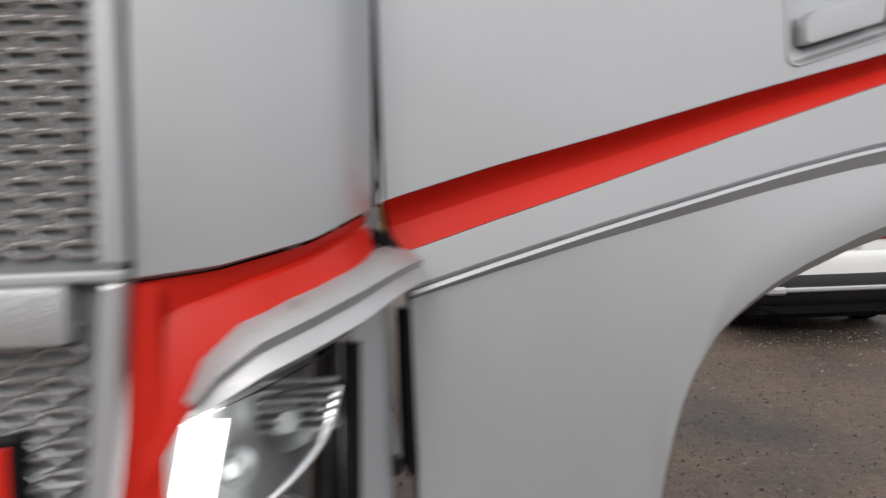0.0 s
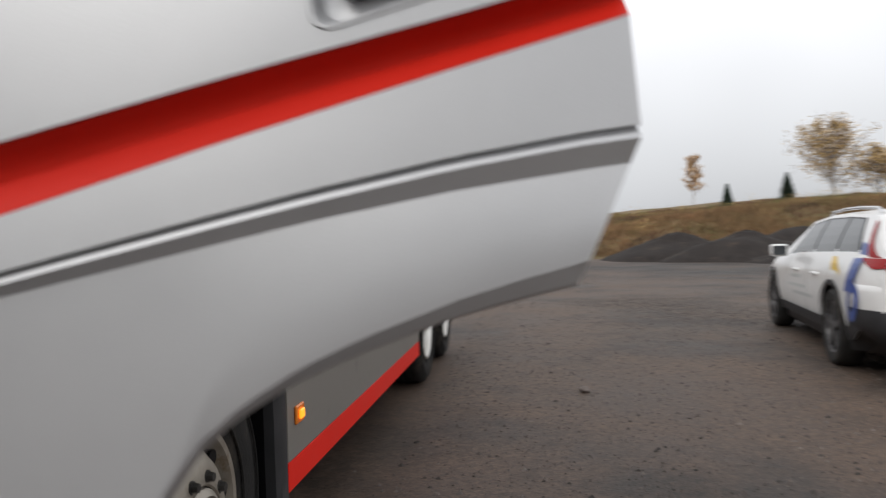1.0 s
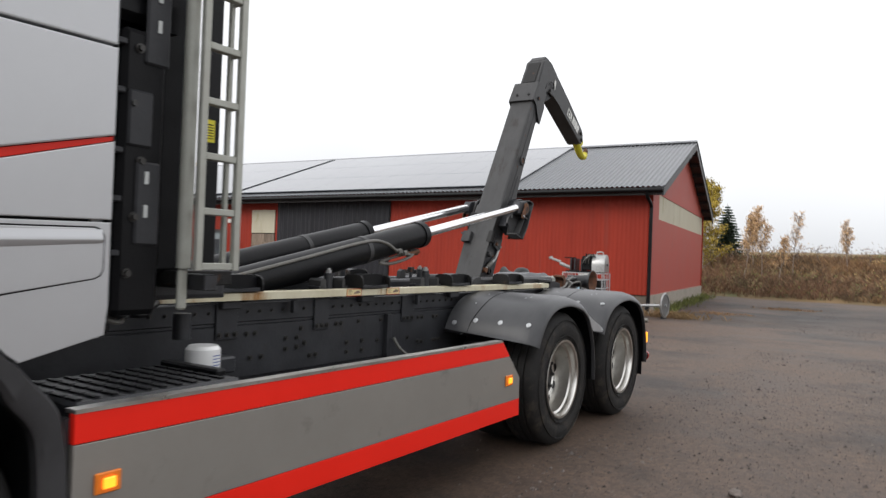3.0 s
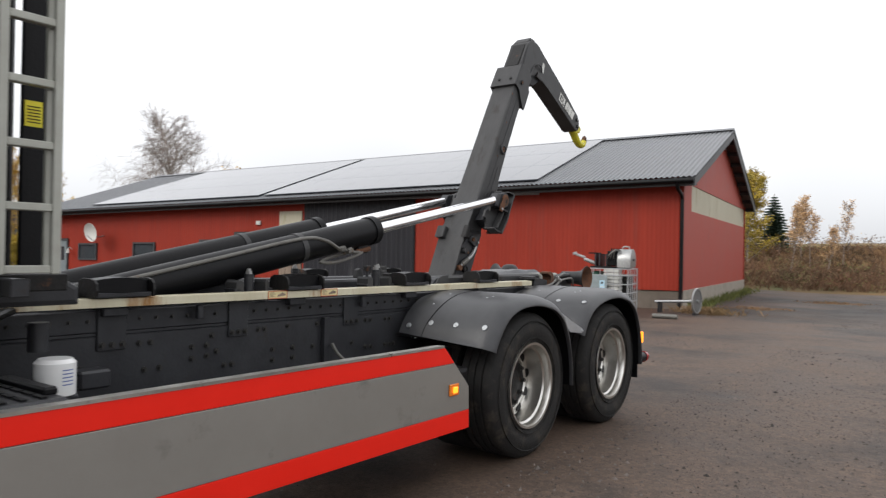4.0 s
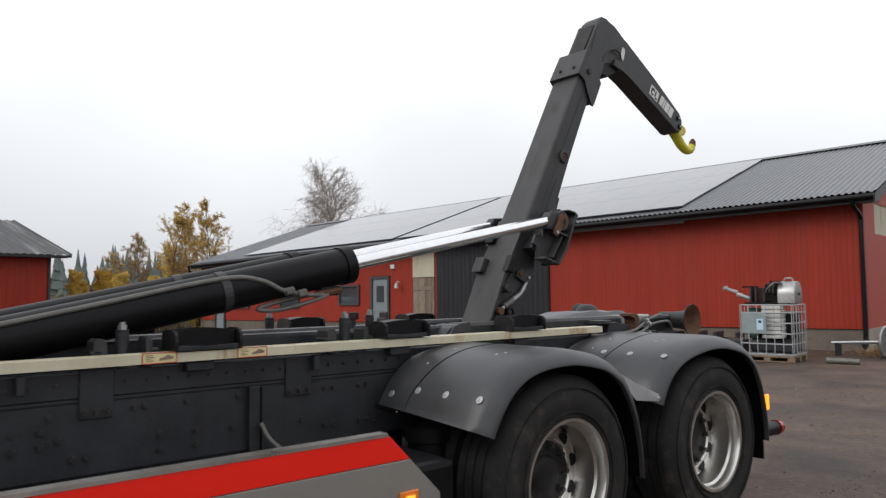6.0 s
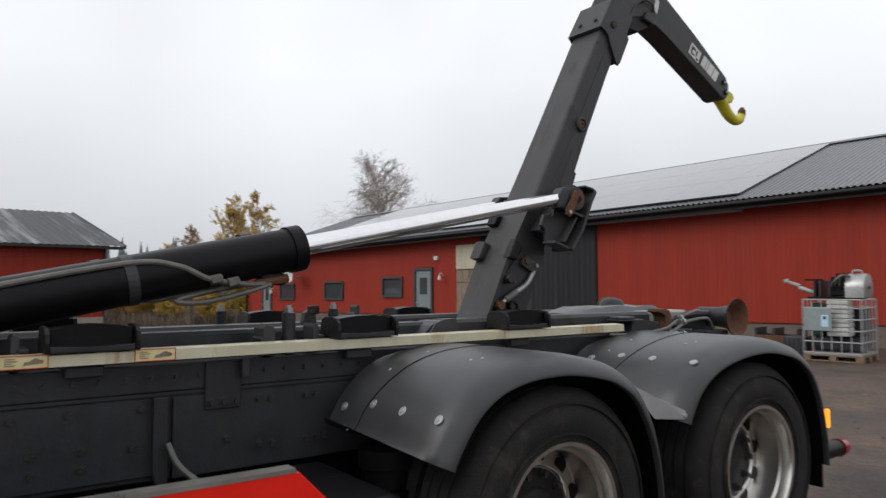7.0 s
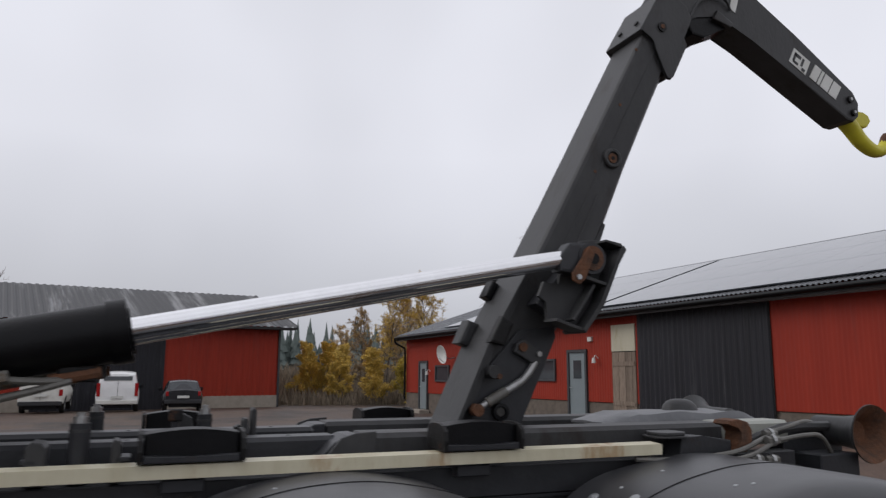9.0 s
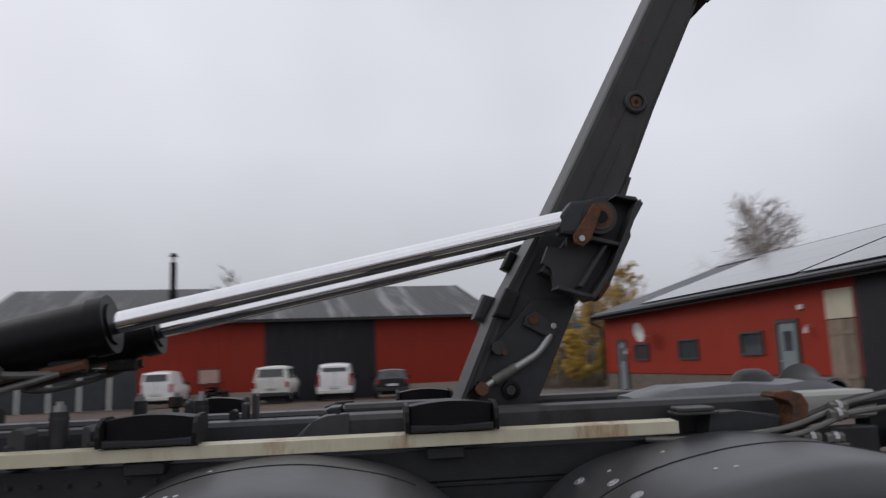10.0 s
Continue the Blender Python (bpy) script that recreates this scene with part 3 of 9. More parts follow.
    part("eave_board", lean_all(ev, roof_lean), DARKWOOD, barn, "dark eave board")
    gut = bmesh.new()
    sweep(gut, [(-L - 0.1, -0.6, roof_lean(-L, 3.3)), (0.52, -0.6, roof_lean(0, 3.3))], 0.062, 10)
    sweep(gut, bend([(G - 0.05, -0.6, 3.26), (G - 0.04, -0.5, 3.1), (G, -0.13, 2.9), (G, -0.11, 2.5), (G, -0.11, 0.25), (G, -0.3, 0.08)], 4), 0.05, 10)
    sweep(gut, bend([(-L - 0.08, -0.6, roof_lean(-L, 3.26)), (-L - 0.07, -0.55, roof_lean(-L, 3.05)), (-L + 0.02, -0.2, roof_lean(-L, 2.85)), (-L + 0.06, -0.12, roof_lean(-L, 2.6)), (-L + 0.06, -0.12, -0.2)], 4), 0.05, 10)
    part("gutter", gut, BLACK, barn, "dark gutter with downpipe", smooth=True)
    # verge: boards and soffit under the gable overhang
    for s in (0, 1):
        ya, yb = (-0.55, W / 2) if s == 0 else (W + 0.55, W / 2)
        za, zb = 3.42 - 0.55 * slope, 3.42 + slope * W / 2
        v = bmesh.new()
        loft(v, [[(0.5, ya, za - 0.1), (0.5, yb, zb - 0.1)], [(0.5, ya, za + 0.12), (0.5, yb, zb + 0.12)]], (0.04, 0, 0))
        part("verge_board", v, FRAMEDARK, barn)
        v = loft(bmesh.new(), [[(G, ya, za + 0.05), (G, yb, zb + 0.05)], [(0.5, ya, za + 0.05), (0.5, yb, zb + 0.05)]], (0, 0, 0.03))
        part("soffit", v, SOFFIT, barn)
        for k in range(8):
            t = (k + 0.4) / 8
            y, z = ya + (yb - ya) * t, za + (zb - za) * t
            part("purlin", B(G, 0.5, y - 0.05, y + 0.05, z - 0.09, z + 0.05), DARKWOOD, barn)
    # sliding gate with its rail
    gate = part("sliding_gate", lean_all(ribbed(bmesh.new(), -12.72, -8.18, 0.08, 3.08, -0.06, -1, 0.19, 0.018)), BARN_GATE, barn, "dark grey ribbed sliding gate")
    part("gate_frame", lean_all(B(-12.74, -8.16, -0.045, -0.015, 0.06, 3.1)), DARKWOOD, gate)
    part("gate_rail", lean_all(B(-12.8, -3.9, -0.14, -0.07, 3.1, 3.15)), GALV, barn, "galvanised gate rail")
    # hatch over a board door
    part("hatch_panel", lean_all(B(-13.9, -12.87, -0.03, 0.02, 2.0, 2.82)), PALE, barn, "pale plywood hatch")
    bd = new("board_door")
    bd.parent = barn
    tagged(bd, "weathered plank door")
    for k in range(7):
        x0 = -13.88 + k * 0.146
        part("plank", lean_all(B(x0, x0 + 0.138, -0.03 - 0.008 * (k % 2), 0.02, 0.02, 1.97)), OLDWOOD, bd)
    part("plank", lean_all(B(-13.86, -12.9, -0.055, -0.035, 1.55, 1.68)), OLDWOOD, bd)
    part("plank", lean_all(B(-13.86, -12.9, -0.055, -0.035, 0.35, 0.48)), OLDWOOD, bd)
    for x0, x1, z0, z1 in ((-16.1, -15.1, -0.16, 2.1), (-27.08, -26.2, -0.3, 1.88)):
        f = bmesh.new()
        for a in ((x0, x0 + 0.09, z0, z1), (x1 - 0.09, x1, z0, z1), (x0 + 0.09, x1 - 0.09, z1 - 0.09, z1)):
            box(f, a[0], a[1], -0.06, 0.06, a[2], a[3])
        d = part("door", lean_all(f), FRAMEDARK, barn, "grey-blue entrance door with a small window")
        part("leaf", lean_all(B(x0 + 0.09, x1 - 0.09, -0.01, 0.04, z0, z1 - 0.09, bevel=0.004)), DOORGREY, d)
        part("pane", lean_all(B(x0 + 0.3, x1 - 0.3, -0.018, -0.008, z1 - 0.95, z1 - 0.35)), PANE, d)
        part("door_handle", lean_all(B(x0 + 0.13, x0 + 0.25, -0.07, -0.05, z0 + 1.0, z0 + 1.03, bevel=0.005)), GALV, d)
        part("step", lean_all(B(x0 - 0.2, x1 + 0.2, -0.55, -0.03, z0 - 0.45, z0 - 0.02, bevel=0.01)), CONCRETE, barn)
    for x0, x1, z0, z1 in ((-17.95, -16.75, 1.05, 1.82), (-21.85, -20.5, 0.95, 1.72), (-25.45, -24.2, 0.95, 1.68)):
        window_unit(barn, x0, x1, z0, z1, -0.01, bars=0)
    for x, z in ((-14.55, 1.75), (-25.95, 1.35)):
        lamp = part("wall_lamp", lean_all(C((x, -0.2, z - 0.1), (x, -0.2, z + 0.06), 0.07, 0.05)), DISH, barn, "small white wall lamp", smooth=True)
        part("lamp_arm", lean_all(sweep(bmesh.new(), bend([(x, -0.02, z + 0.05), (x, -0.12, z + 0.14), (x, -0.2, z + 0.07)], 4), 0.015)), DISH, lamp)
    part("vent_cap", lean_all(B(-15.0, -14.8, -0.08, 0.0, 2.35, 2.5, bevel=0.01)), DISH, barn)
    # satellite dish
    bm = bmesh.new()
    prof = [(0.02 + 0.38 * k / 8, 0.13 * (k / 8) ** 2) for k in range(9)]
    lathe(bm, prof + [(p[0], p[1] + 0.015) for p in reversed(prof)], 28)
    m = pose(-23.72, -0.55, lean(-24.4, 2.15), 0, 0, -90) @ pose(0, 0, 0, 0, 12, 0)
    bmesh.ops.transform(bm, matrix=m, verts=bm.verts)
    dish = part("satellite_dish", bm, DISH, barn, "white satellite dish on a bracket", smooth=True)
    part("dish_arm", sweep(bmesh.new(), bend([(-23.77, -0.02, lean(-24.4, 2.0)), (-23.77, -0.3, lean(-24.4, 1.95)), (-23.72, -0.52, lean(-24.4, 2.1))], 4), 0.025), GALV, dish)
    part("dish_receiver", sweep(bmesh.new(), [(-23.72, -0.55, lean(-24.4, 1.78)), (-23.57, -0.95, lean(-24.4, 2.0))], 0.02), GALV, dish)
    # solar panels, two fields
    pb = box(bmesh.new(), -0.5285, 0.5285, -1.105, 1.105, 0, 0.035, bevel=0.002)
    pm = bpy.data.meshes.new("solar_panel")
    pb.to_mesh(pm)
    pb.free()
    pm.materials.append(SOLAR)
    ang = math.degrees(math.atan(slope))
    for u0, cols in ((3.9, 10), (14.75, 9)):
        for c in range(cols):
            for r in range(3):
                u = u0 + 0.53 + c * 1.06
                s = 0.35 + 1.11 + r * 2.225
                y = -0.55 + s * math.cos(radians(ang))
                z = 3.42 - 0.55 * slope + 0.2 + s * math.sin(radians(ang))
                m = pose(-u, y, roof_lean(-u, z), ang, -1.2, 0)
                shared("solar_panel", pm, barn, m)
    return barn


main_barn()


def second_barn():
    """The barn across the yard, with parked vehicles before it."""
    barn = thing("barn", "red sheet-metal barn with a dark gate and grey roof", "barn", (-39.44, -0.66, -1.02), 10)
    barn.scale = (1.17, 1.17, 1.17)

    def rib_y(bm, y0, y1, z0, z1, pitch=0.25, depth=0.03, x=0.0):
        ribbed(bm, y0, y1, z0, z1, 0, -1, pitch, depth)
        bmesh.ops.rotate(bm, verts=bm.verts, cent=(0, 0, 0), matrix=Matrix.Rotation(radians(90), 3, "Z"))
        bmesh.ops.translate(bm, verts=bm.verts, vec=(x, 0, 0))
        return bm
    for y0, y1, z0, z1 in ((-12.1, -3.12, 0.6, 4.15), (-3.12, -2.23, 0.6, 1.1), (-3.12, -2.23, 1.73, 4.15), (-2.23, -0.1, 0.6, 4.15), (5.32, 10.9, 0.6, 4.15), (-0.1, 5.32, 4.0, 4.15)):
        part("front_wall", rib_y(bmesh.new(), y0, y1, z0, z1), BARN_RED, barn, "red ribbed sheet wall")
    part("gate", rib_y(bmesh.new(), -0.1, 5.32, 0.05, 4.02, 0.21, 0.03, 0.05), BARN_GATE, barn, "dark grey ribbed gate")
    part("foundation", B(-13, 0.03, -12.1, 10.9, -0.3, 0.62), CONCRETE, barn, "pale concrete foundation")
    part("side_wall", P([(0, 0.6), (-13, 0.6), (-13, 4.15), (-6.5, 6.1), (0, 4.15)], "y", 10.75, 10.9), BARN_RED, barn)
    part("side_wall", P([(0, 0.6), (-13, 0.6), (-13, 4.15), (-6.5, 6.1), (0, 4.15)], "y", -12.1, -11.95), BARN_RED, barn)
    part("corner_post", B(-0.06, 0.05, 10.86, 10.96, 0.0, 4.15), FRAMEDARK, barn)
    for side in (0, 1):
        bm = bmesh.new()
        x0 = 0.7 if side == 0 else -13.7
        pts, y = [], -12.75
        k = 0
        while y < 11.6:
            for dy, d in ((0, 0), (0.12, 0), (0.17, 1), (0.3, 1)):
                pts.append((y + dy, 0.035 * d))
            y += 0.35
        lo = [bm.verts.new((x0, a, 4.02 + d)) for a, d in pts]
        hi = [bm.verts.new((-6.5, a, 6.2 + d)) for a, d in pts]
        for i in range(len(pts) - 1):
            bm.faces.new((lo[i], lo[i + 1], hi[i + 1], hi[i]))
        part("roof", bm, OLDROOF, barn, "grey streaked ribbed roof")
    part("eave_board", B(0.0, 0.68, -12.7, 11.55, 3.9, 4.02), DARKWOOD, barn)
    part("verge_board", loft(bmesh.new(), [[(0.7, 11.6, 3.9), (-6.5, 11.6, 6.08)], [(0.7, 11.6, 4.1), (-6.5, 11.6, 6.28)]], (0, 0.04, 0)), FRAMEDARK, barn)
    win = new("window")
    win.parent = barn
    tagged(win, "small window with a pale boarded pane")
    part("window_frame", B(-0.02, 0.04, -3.17, -2.18, 1.05, 1.78), FRAMEDARK, win)
    part("pane", B(0.04, 0.055, -3.11, -2.24, 1.1, 1.73), surf("pale_pink_board", (0.5, 0.34, 0.28), (0.42, 0.28, 0.23), 3, 0.7), win)
    gl = new("glazed_door")
    gl.parent = barn
    tagged(gl, "row of dark glazed doors with white frames")
    for k in range(5):
        y = -12.0 + k * 1.25
        part("pane", B(0.03, 0.06, y + 0.08, y + 1.17, 0.15, 2.1), PANE, gl)
        part("mullion", B(0.03, 0.1, y - 0.05, y + 0.07, 0.05, 2.2), DISH, gl)
    fl = part("flue", C((-4.0, -4.65, 5.0), (-4.0, -4.65, 7.4), 0.16, seg=16), BLACK, barn, "black steel flue pipe", smooth=True)
    part("flue_cap", C((-4.0, -4.65, 7.72), (-4.0, -4.65, 7.9), 0.24, 0.1, 16), BLACK, fl)
    part("flue_top", C((-4.0, -4.65, 7.4), (-4.0, -4.65, 7.74), 0.11, seg=12), GALV, fl)
    part("flue_collar", C((-4.0, -4.65, 5.2), (-4.0, -4.65, 5.9), 0.24, 0.2, 16), BLACK, fl)


second_barn()


def far_wood(cx, cy, length, turn, h, seed, n):
    """A belt of conifers; its pale colour stands in for mist."""
    rnd = random.Random(seed)
    verts, faces = [], []
    for _ in range(n):
        x, y = rnd.uniform(-length / 2, length / 2), rnd.uniform(-8, 8)
        hh, r = h * rnd.uniform(0.6, 1.05), rnd.uniform(1.8, 3.2)
        for k in range(6):
            z0, z1 = hh * (0.12 + 0.15 * k), hh * (0.12 + 0.15 * k) + hh * 0.27
            rr = r * (1 - k / 6.3)
            b = len(verts)
            for i in range(7):
                a = 2 * math.pi * i / 7 + rnd.random()
                verts.append((x + rr * math.cos(a) * rnd.uniform(0.7, 1.2), y + rr * math.sin(a) * rnd.uniform(0.7, 1.2), z0 - rnd.random() * 0.3))
            verts.append((x, y, z1))
            faces += [(b + i, b + (i + 1) % 7, b + 7) for i in range(7)]
    me = bpy.data.meshes.new("far_wood")
    me.from_pydata(verts, [], faces)
    me.materials.append(HAZED_CONIFER)
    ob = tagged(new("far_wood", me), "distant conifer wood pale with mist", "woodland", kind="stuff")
    ob.matrix_world = pose(cx, cy, -2, 0, 0, turn)


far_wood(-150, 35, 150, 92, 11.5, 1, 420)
# unseen belt behind the camera, added to darken the silver door's reflection
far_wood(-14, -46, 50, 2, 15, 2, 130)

# ---------- the hook-lift truck ----------
SKID_GREY = surf("grille_backing", (0.22, 0.224, 0.228), (0.17, 0.173, 0.176), 12, 0.5, 0.3)
truck = thing("hooklift_truck", "silver hook-lift truck with red stripes and an open cab door", "truck")


def nut_mesh(r, h, name="bolt"):
    bm = bmesh.new()
    cyl(bm, (0, 0, 0), (h * 0.35, 0, 0), r * 1.35, seg=12)
    cyl(bm, (h * 0.35, 0, 0), (h, 0, 0), r, r * 0.92, 6)
    me = bpy.data.meshes.new(name)
    bm.to_mesh(me)
    bm.free()
    return me


BOLT = nut_mesh(0.011, 0.016)
BOLT.materials.append(BOLTMAT)
WNUT = nut_mesh(0.017, 0.045, "wheel_nut")
WNUT.materials.append(BOLTMAT)


def piece_mesh(name, bm, mat):
    me = bpy.data.meshes.new(name)
    bm.to_mesh(me)
    bm.free()
    me.materials.append(mat)
    return me


STUD = piece_mesh("fender_bolt", lathe(bmesh.new(), [(0.019, -0.004), (0.019, 0.001), (0.0175, 0.0028), (0.008, 0.0034), (0.0075, 0.0052), (0.006, 0.006), (0.0, 0.006)], 20), GALV)
RIVET = piece_mesh("rivet", lathe(bmesh.new(), [(0.0075, -0.003), (0.007, 0.0015), (0.004, 0.003), (0.0, 0.0034)], 12), GALV)
HOLE = piece_mesh("hand_hole", C((-0.012, 0, 0), (0.004, 0, 0), 0.0325, seg=20), BLACK)


def wheel(y, z, R, rear, flip=1):
    """A wheel with its outer face at x = 1.18."""
    w = new("wheel")
    w.parent = truck
    w.matrix_local = Matrix.Translation((1.185 * flip, y, z)) @ Matrix.Diagonal((flip, 1, 1, 1))
    bm = bmesh.new()
    rr = 0.292 if rear else 0.282
    lathe(bm, [(rr, -0.02), (rr + 0.03, 0.0), (rr + 0.09, 0.012), (R - 0.1, 0.012), (R - 0.045, 0.0), (R - 0.018, -0.02), (R, -0.045),
               (R, -0.082), (R - 0.014, -0.086), (R - 0.014, -0.094), (R, -0.098), (R, -0.142), (R - 0.014, -0.146), (R - 0.014, -0.154), (R, -0.158), (R, -0.2),
               (R - 0.014, -0.204), (R - 0.014, -0.212), (R, -0.216), (R, -0.255), (R - 0.03, -0.285), (R - 0.1, -0.3), (rr, -0.29)], 72)
    tyre = part("tyre", bm, RUBBER, w, "black tyre with worn tread", smooth=True)
    # shoulder blocks and moulded marks on the sidewall
    for rad in (R - 0.06, R - 0.175):
        part("sidewall_ring", lathe(bmesh.new(), [(rad - 0.004, 0.008), (rad - 0.002, 0.0145), (rad + 0.002, 0.0145), (rad + 0.004, 0.004)], 60), RUBBER, tyre, smooth=True)
    bm = bmesh.new()
    if rear:
        prof = [(rr + 0.012, -0.012), (rr + 0.006, 0.006), (rr - 0.01, 0.004), (rr - 0.018, -0.012), (rr - 0.021, -0.045), (rr - 0.034, -0.056), (rr - 0.038, -0.16), (rr - 0.042, -0.172), (0.243, -0.176), (0.2, -0.162), (0.182, -0.154), (0.177, -0.158), (0.174, -0.168), (0.12, -0.168)]
        face = -0.166
    else:
        prof = [(rr + 0.012, -0.012), (rr + 0.006, 0.006), (rr - 0.012, 0.004), (rr - 0.022, -0.015), (rr - 0.03, -0.035), (0.24, -0.034), (0.205, 0.004), (0.165, 0.026), (0.13, 0.03), (0.125, 0.024)]
        face = 0.02
    lathe(bm, prof, 60)
    rim = part("rim", bm, ALLOY if rear else DULL_ALLOY, w, "polished alloy rim with road grime", smooth=True)
    for k in range(10):
        a = 2 * math.pi * k / 10 + 0.2
        rad = 0.216 if rear else 0.222
        xx = -0.1655 if rear else -0.01
        shared("hand_hole", HOLE, rim, Matrix.Translation((xx, rad * math.cos(a), rad * math.sin(a))) @ Matrix.Diagonal((1, 1, 1, 1) if rear else (1.5, 0.75, 0.75, 1)), "dark hole in the rim")
    if rear:
        lathe_h = lathe(bmesh.new(), [(0.172, -0.172), (0.17, -0.165), (0.115, -0.165), (0.1, -0.162), (0.09, -0.15), (0.08, -0.145), (0.03, -0.143), (0.0, -0.143)], 32)
        hub = part("hub", lathe_h, RUSTY_PAINT, w, "dark dusty axle hub", smooth=True)
    else:
        hub = part("hub", lathe(bmesh.new(), [(0.124, 0.0), (0.12, 0.03), (0.1, 0.045), (0.095, 0.03), (0.082, 0.022), (0.065, 0.032), (0.0, 0.034)], 32), DULL_ALLOY, w, "alloy hub cap", smooth=True)
    for k in range(10):
        a = 2 * math.pi * k / 10
        shared("wheel_nut", WNUT, rim, Matrix.Translation((face, 0.15 * math.cos(a), 0.15 * math.sin(a))) @ Matrix.Diagonal((0.6, 0.85, 0.85, 1) if rear else (0.6, 0.85, 0.85, 1)))
    return w


wheel(0.475, 0.49, 0.51, False)
wheel(5.0, 0.495, 0.505, True)
wheel(6.37, 0.495, 0.505, True)
for yy in (5.0, 6.37):
    bm = lathe(bmesh.new(), [(0.3, 0.0), (0.47, 0.01), (0.5, -0.04), (0.5, -0.26), (0.47, -0.3), (0.3, -0.29)], 48)
    bmesh.ops.translate(bm, verts=bm.verts, vec=(0.84, yy, 0.495))
    part("inner_tyre", bm, RUBBER, truck, "inner twin tyre", smooth=True)
for yy in (0.475, 5.0, 6.37):
    bm = lathe(bmesh.new(), [(0.3, 0.0), (0.47, -0.01), (0.5, 0.04), (0.5, 0.26), (0.47, 0.3), (0.3, 0.29), (0.0, 0.2)], 48)
    bmesh.ops.translate(bm, verts=bm.verts, vec=(-1.19, yy, 0.495))
    part("far_tyre", bm, RUBBER, truck, "tyre on the far side", smooth=True)
    part("axle", C((-1.0, yy, 0.495), (1.0, yy, 0.495), 0.09), CHASSIS, truck, smooth=True)

# rear mudguards: a rolled shell with a slanted front lip and a turned-in outer edge
PROFILE = [(4.385, 0.84), (4.44, 0.935), (4.52, 1.02), (4.62, 1.08), (4.74, 1.115), (4.87, 1.13), (5.0, 1.13), (5.12, 1.113), (5.24, 1.085), (5.33, 1.045), (5.42, 0.98), (5.49, 0.88), (5.535, 0.76), (5.56, 0.6), (5.57, 0.42)]


def mudguard(dy, forward):
    """dy: how far back it stands; forward: how far its front lip reaches ahead of that."""
    c = Vector((0, 5.0, 0.55))

    def line(x):
        f = (x - 0.5) / 0.74
        pts = [(0, 4.34 + 0.035 * f, 0.865 - 0.06 * f)] + [(0, y - 0.03 * (1 - smoothstep(0.5, 0.72, x)) * (y < 4.7), z) for y, z in PROFILE]
        return [p + Vector((0, dy - forward * smoothstep(4.78, 4.4, p.y), 0)) for p in bend(pts, 4)]

    def at_curve(x, y):
        """The point and the outward direction of the shell at x, y (front half)."""
        row = line(x)
        k = min(range(1, len(row) // 2), key=lambda q: abs(row[q].y - y))
        d = row[k + 1] - row[k - 1]
        return Vector((x, row[k].y, row[k].z)), Vector((0, -d.z, d.y)).normalized()

    rails = []
    for x, inset in ((0.5, 0), (0.7, 0), (0.9, 0), (1.1, 0.0), (1.165, 0.005), (1.205, 0.018), (1.232, 0.042), (1.244, 0.07), (1.244, 0.078), (1.236, 0.082), (1.215, 0.078)):
        row = []
        for p in line(min(x, 1.24)):
            d = c + Vector((0, dy, 0)) - p
            q = p + d.normalized() * inset * (0.55 + 0.45 * smoothstep(0.5, 0.95, p.z))
            row.append((x, q.y, q.z))
        rails.append(row)
    g = part("mudguard", loft(bmesh.new(), rails), FENDER, truck, "dark grey plastic mudguard, scuffed and bolted", smooth=True)
    inner = [[(x, *(p + (c + Vector((0, dy, 0)) - p).normalized() * 0.02).yz) for p in line(x)] for x in (0.5, 1.2)]
    part("liner", loft(bmesh.new(), inner), BLACK, g, smooth=True)
    # lap joint that runs over the guard, bolts and rivets along the front
    xs = 0.68 if not dy else 0.76
    part("seam", sweep(bmesh.new(), [(xs + 0.05 * smoothstep(0.86, 1.1, p.z), p.y, p.z) for p in line(xs)[1:40]], 0.0032, 6), BLACK, g)
    for x, y in ((0.56, 4.40), (0.72, 4.436), (0.925, 4.44), (1.15, 4.44)) if not dy else ((0.6, 5.8), (0.75, 5.852), (0.938, 5.862), (1.164, 5.85)):
        p, n = at_curve(x, y)
        shared("fender_bolt", STUD, g, Matrix.Translation(p) @ n.to_track_quat("X", "Z").to_matrix().to_4x4())
    for x, y in ((0.61, 4.375), (0.645, 4.37), (0.65, 4.56), (0.66, 4.74), (0.99, 4.72), (1.02, 4.75)):
        p, n = at_curve(x, y + dy - forward * 0.6)
        shared("rivet", RIVET, g, Matrix.Translation(p) @ n.to_track_quat("X", "Z").to_matrix().to_4x4())
    return g


mudguard(0.0, 0.0)
mudguard(1.395, 0.11)
part("mud_flap", B(0.62, 1.19, 6.945, 6.96, 0.3, 0.62), BLACK, truck, "black rubber mud flap")
part("stay_plate", loft(bmesh.new(), [[(1.1, 5.36, 1.02), (1.09, 5.5, 0.945), (1.06, 5.7, 0.86)], [(1.212, 5.335, 1.003), (1.226, 5.5, 0.922), (1.226, 5.722, 0.838)], [(1.214, 5.36, 0.985), (1.23, 5.49, 0.838), (1.23, 5.728, 0.808)]], (0, 0, -0.005)), GALV, truck, "bare metal stay between the mudguards")
shared("stay_bolt", STUD, truck, Matrix.Translation((1.231, 5.7, 0.824)) @ Matrix.Diagonal((1, 0.6, 0.6, 1)))
lamp = part("tail_lamp", C((1.09, 7.0, 0.44), (1.09, 7.34, 0.44), 0.05, 0.046), BLACK, truck, "round red tail lamp on a black arm", smooth=True)
part("lens", C((1.09, 7.34, 0.44), (1.09, 7.4, 0.44), 0.052, 0.045, 24), REDLAMP, lamp, smooth=True)
part("lamp_bracket", B(1.0, 1.14, 6.96, 7.0, 0.39, 0.5, bevel=0.006), BLACK, truck)
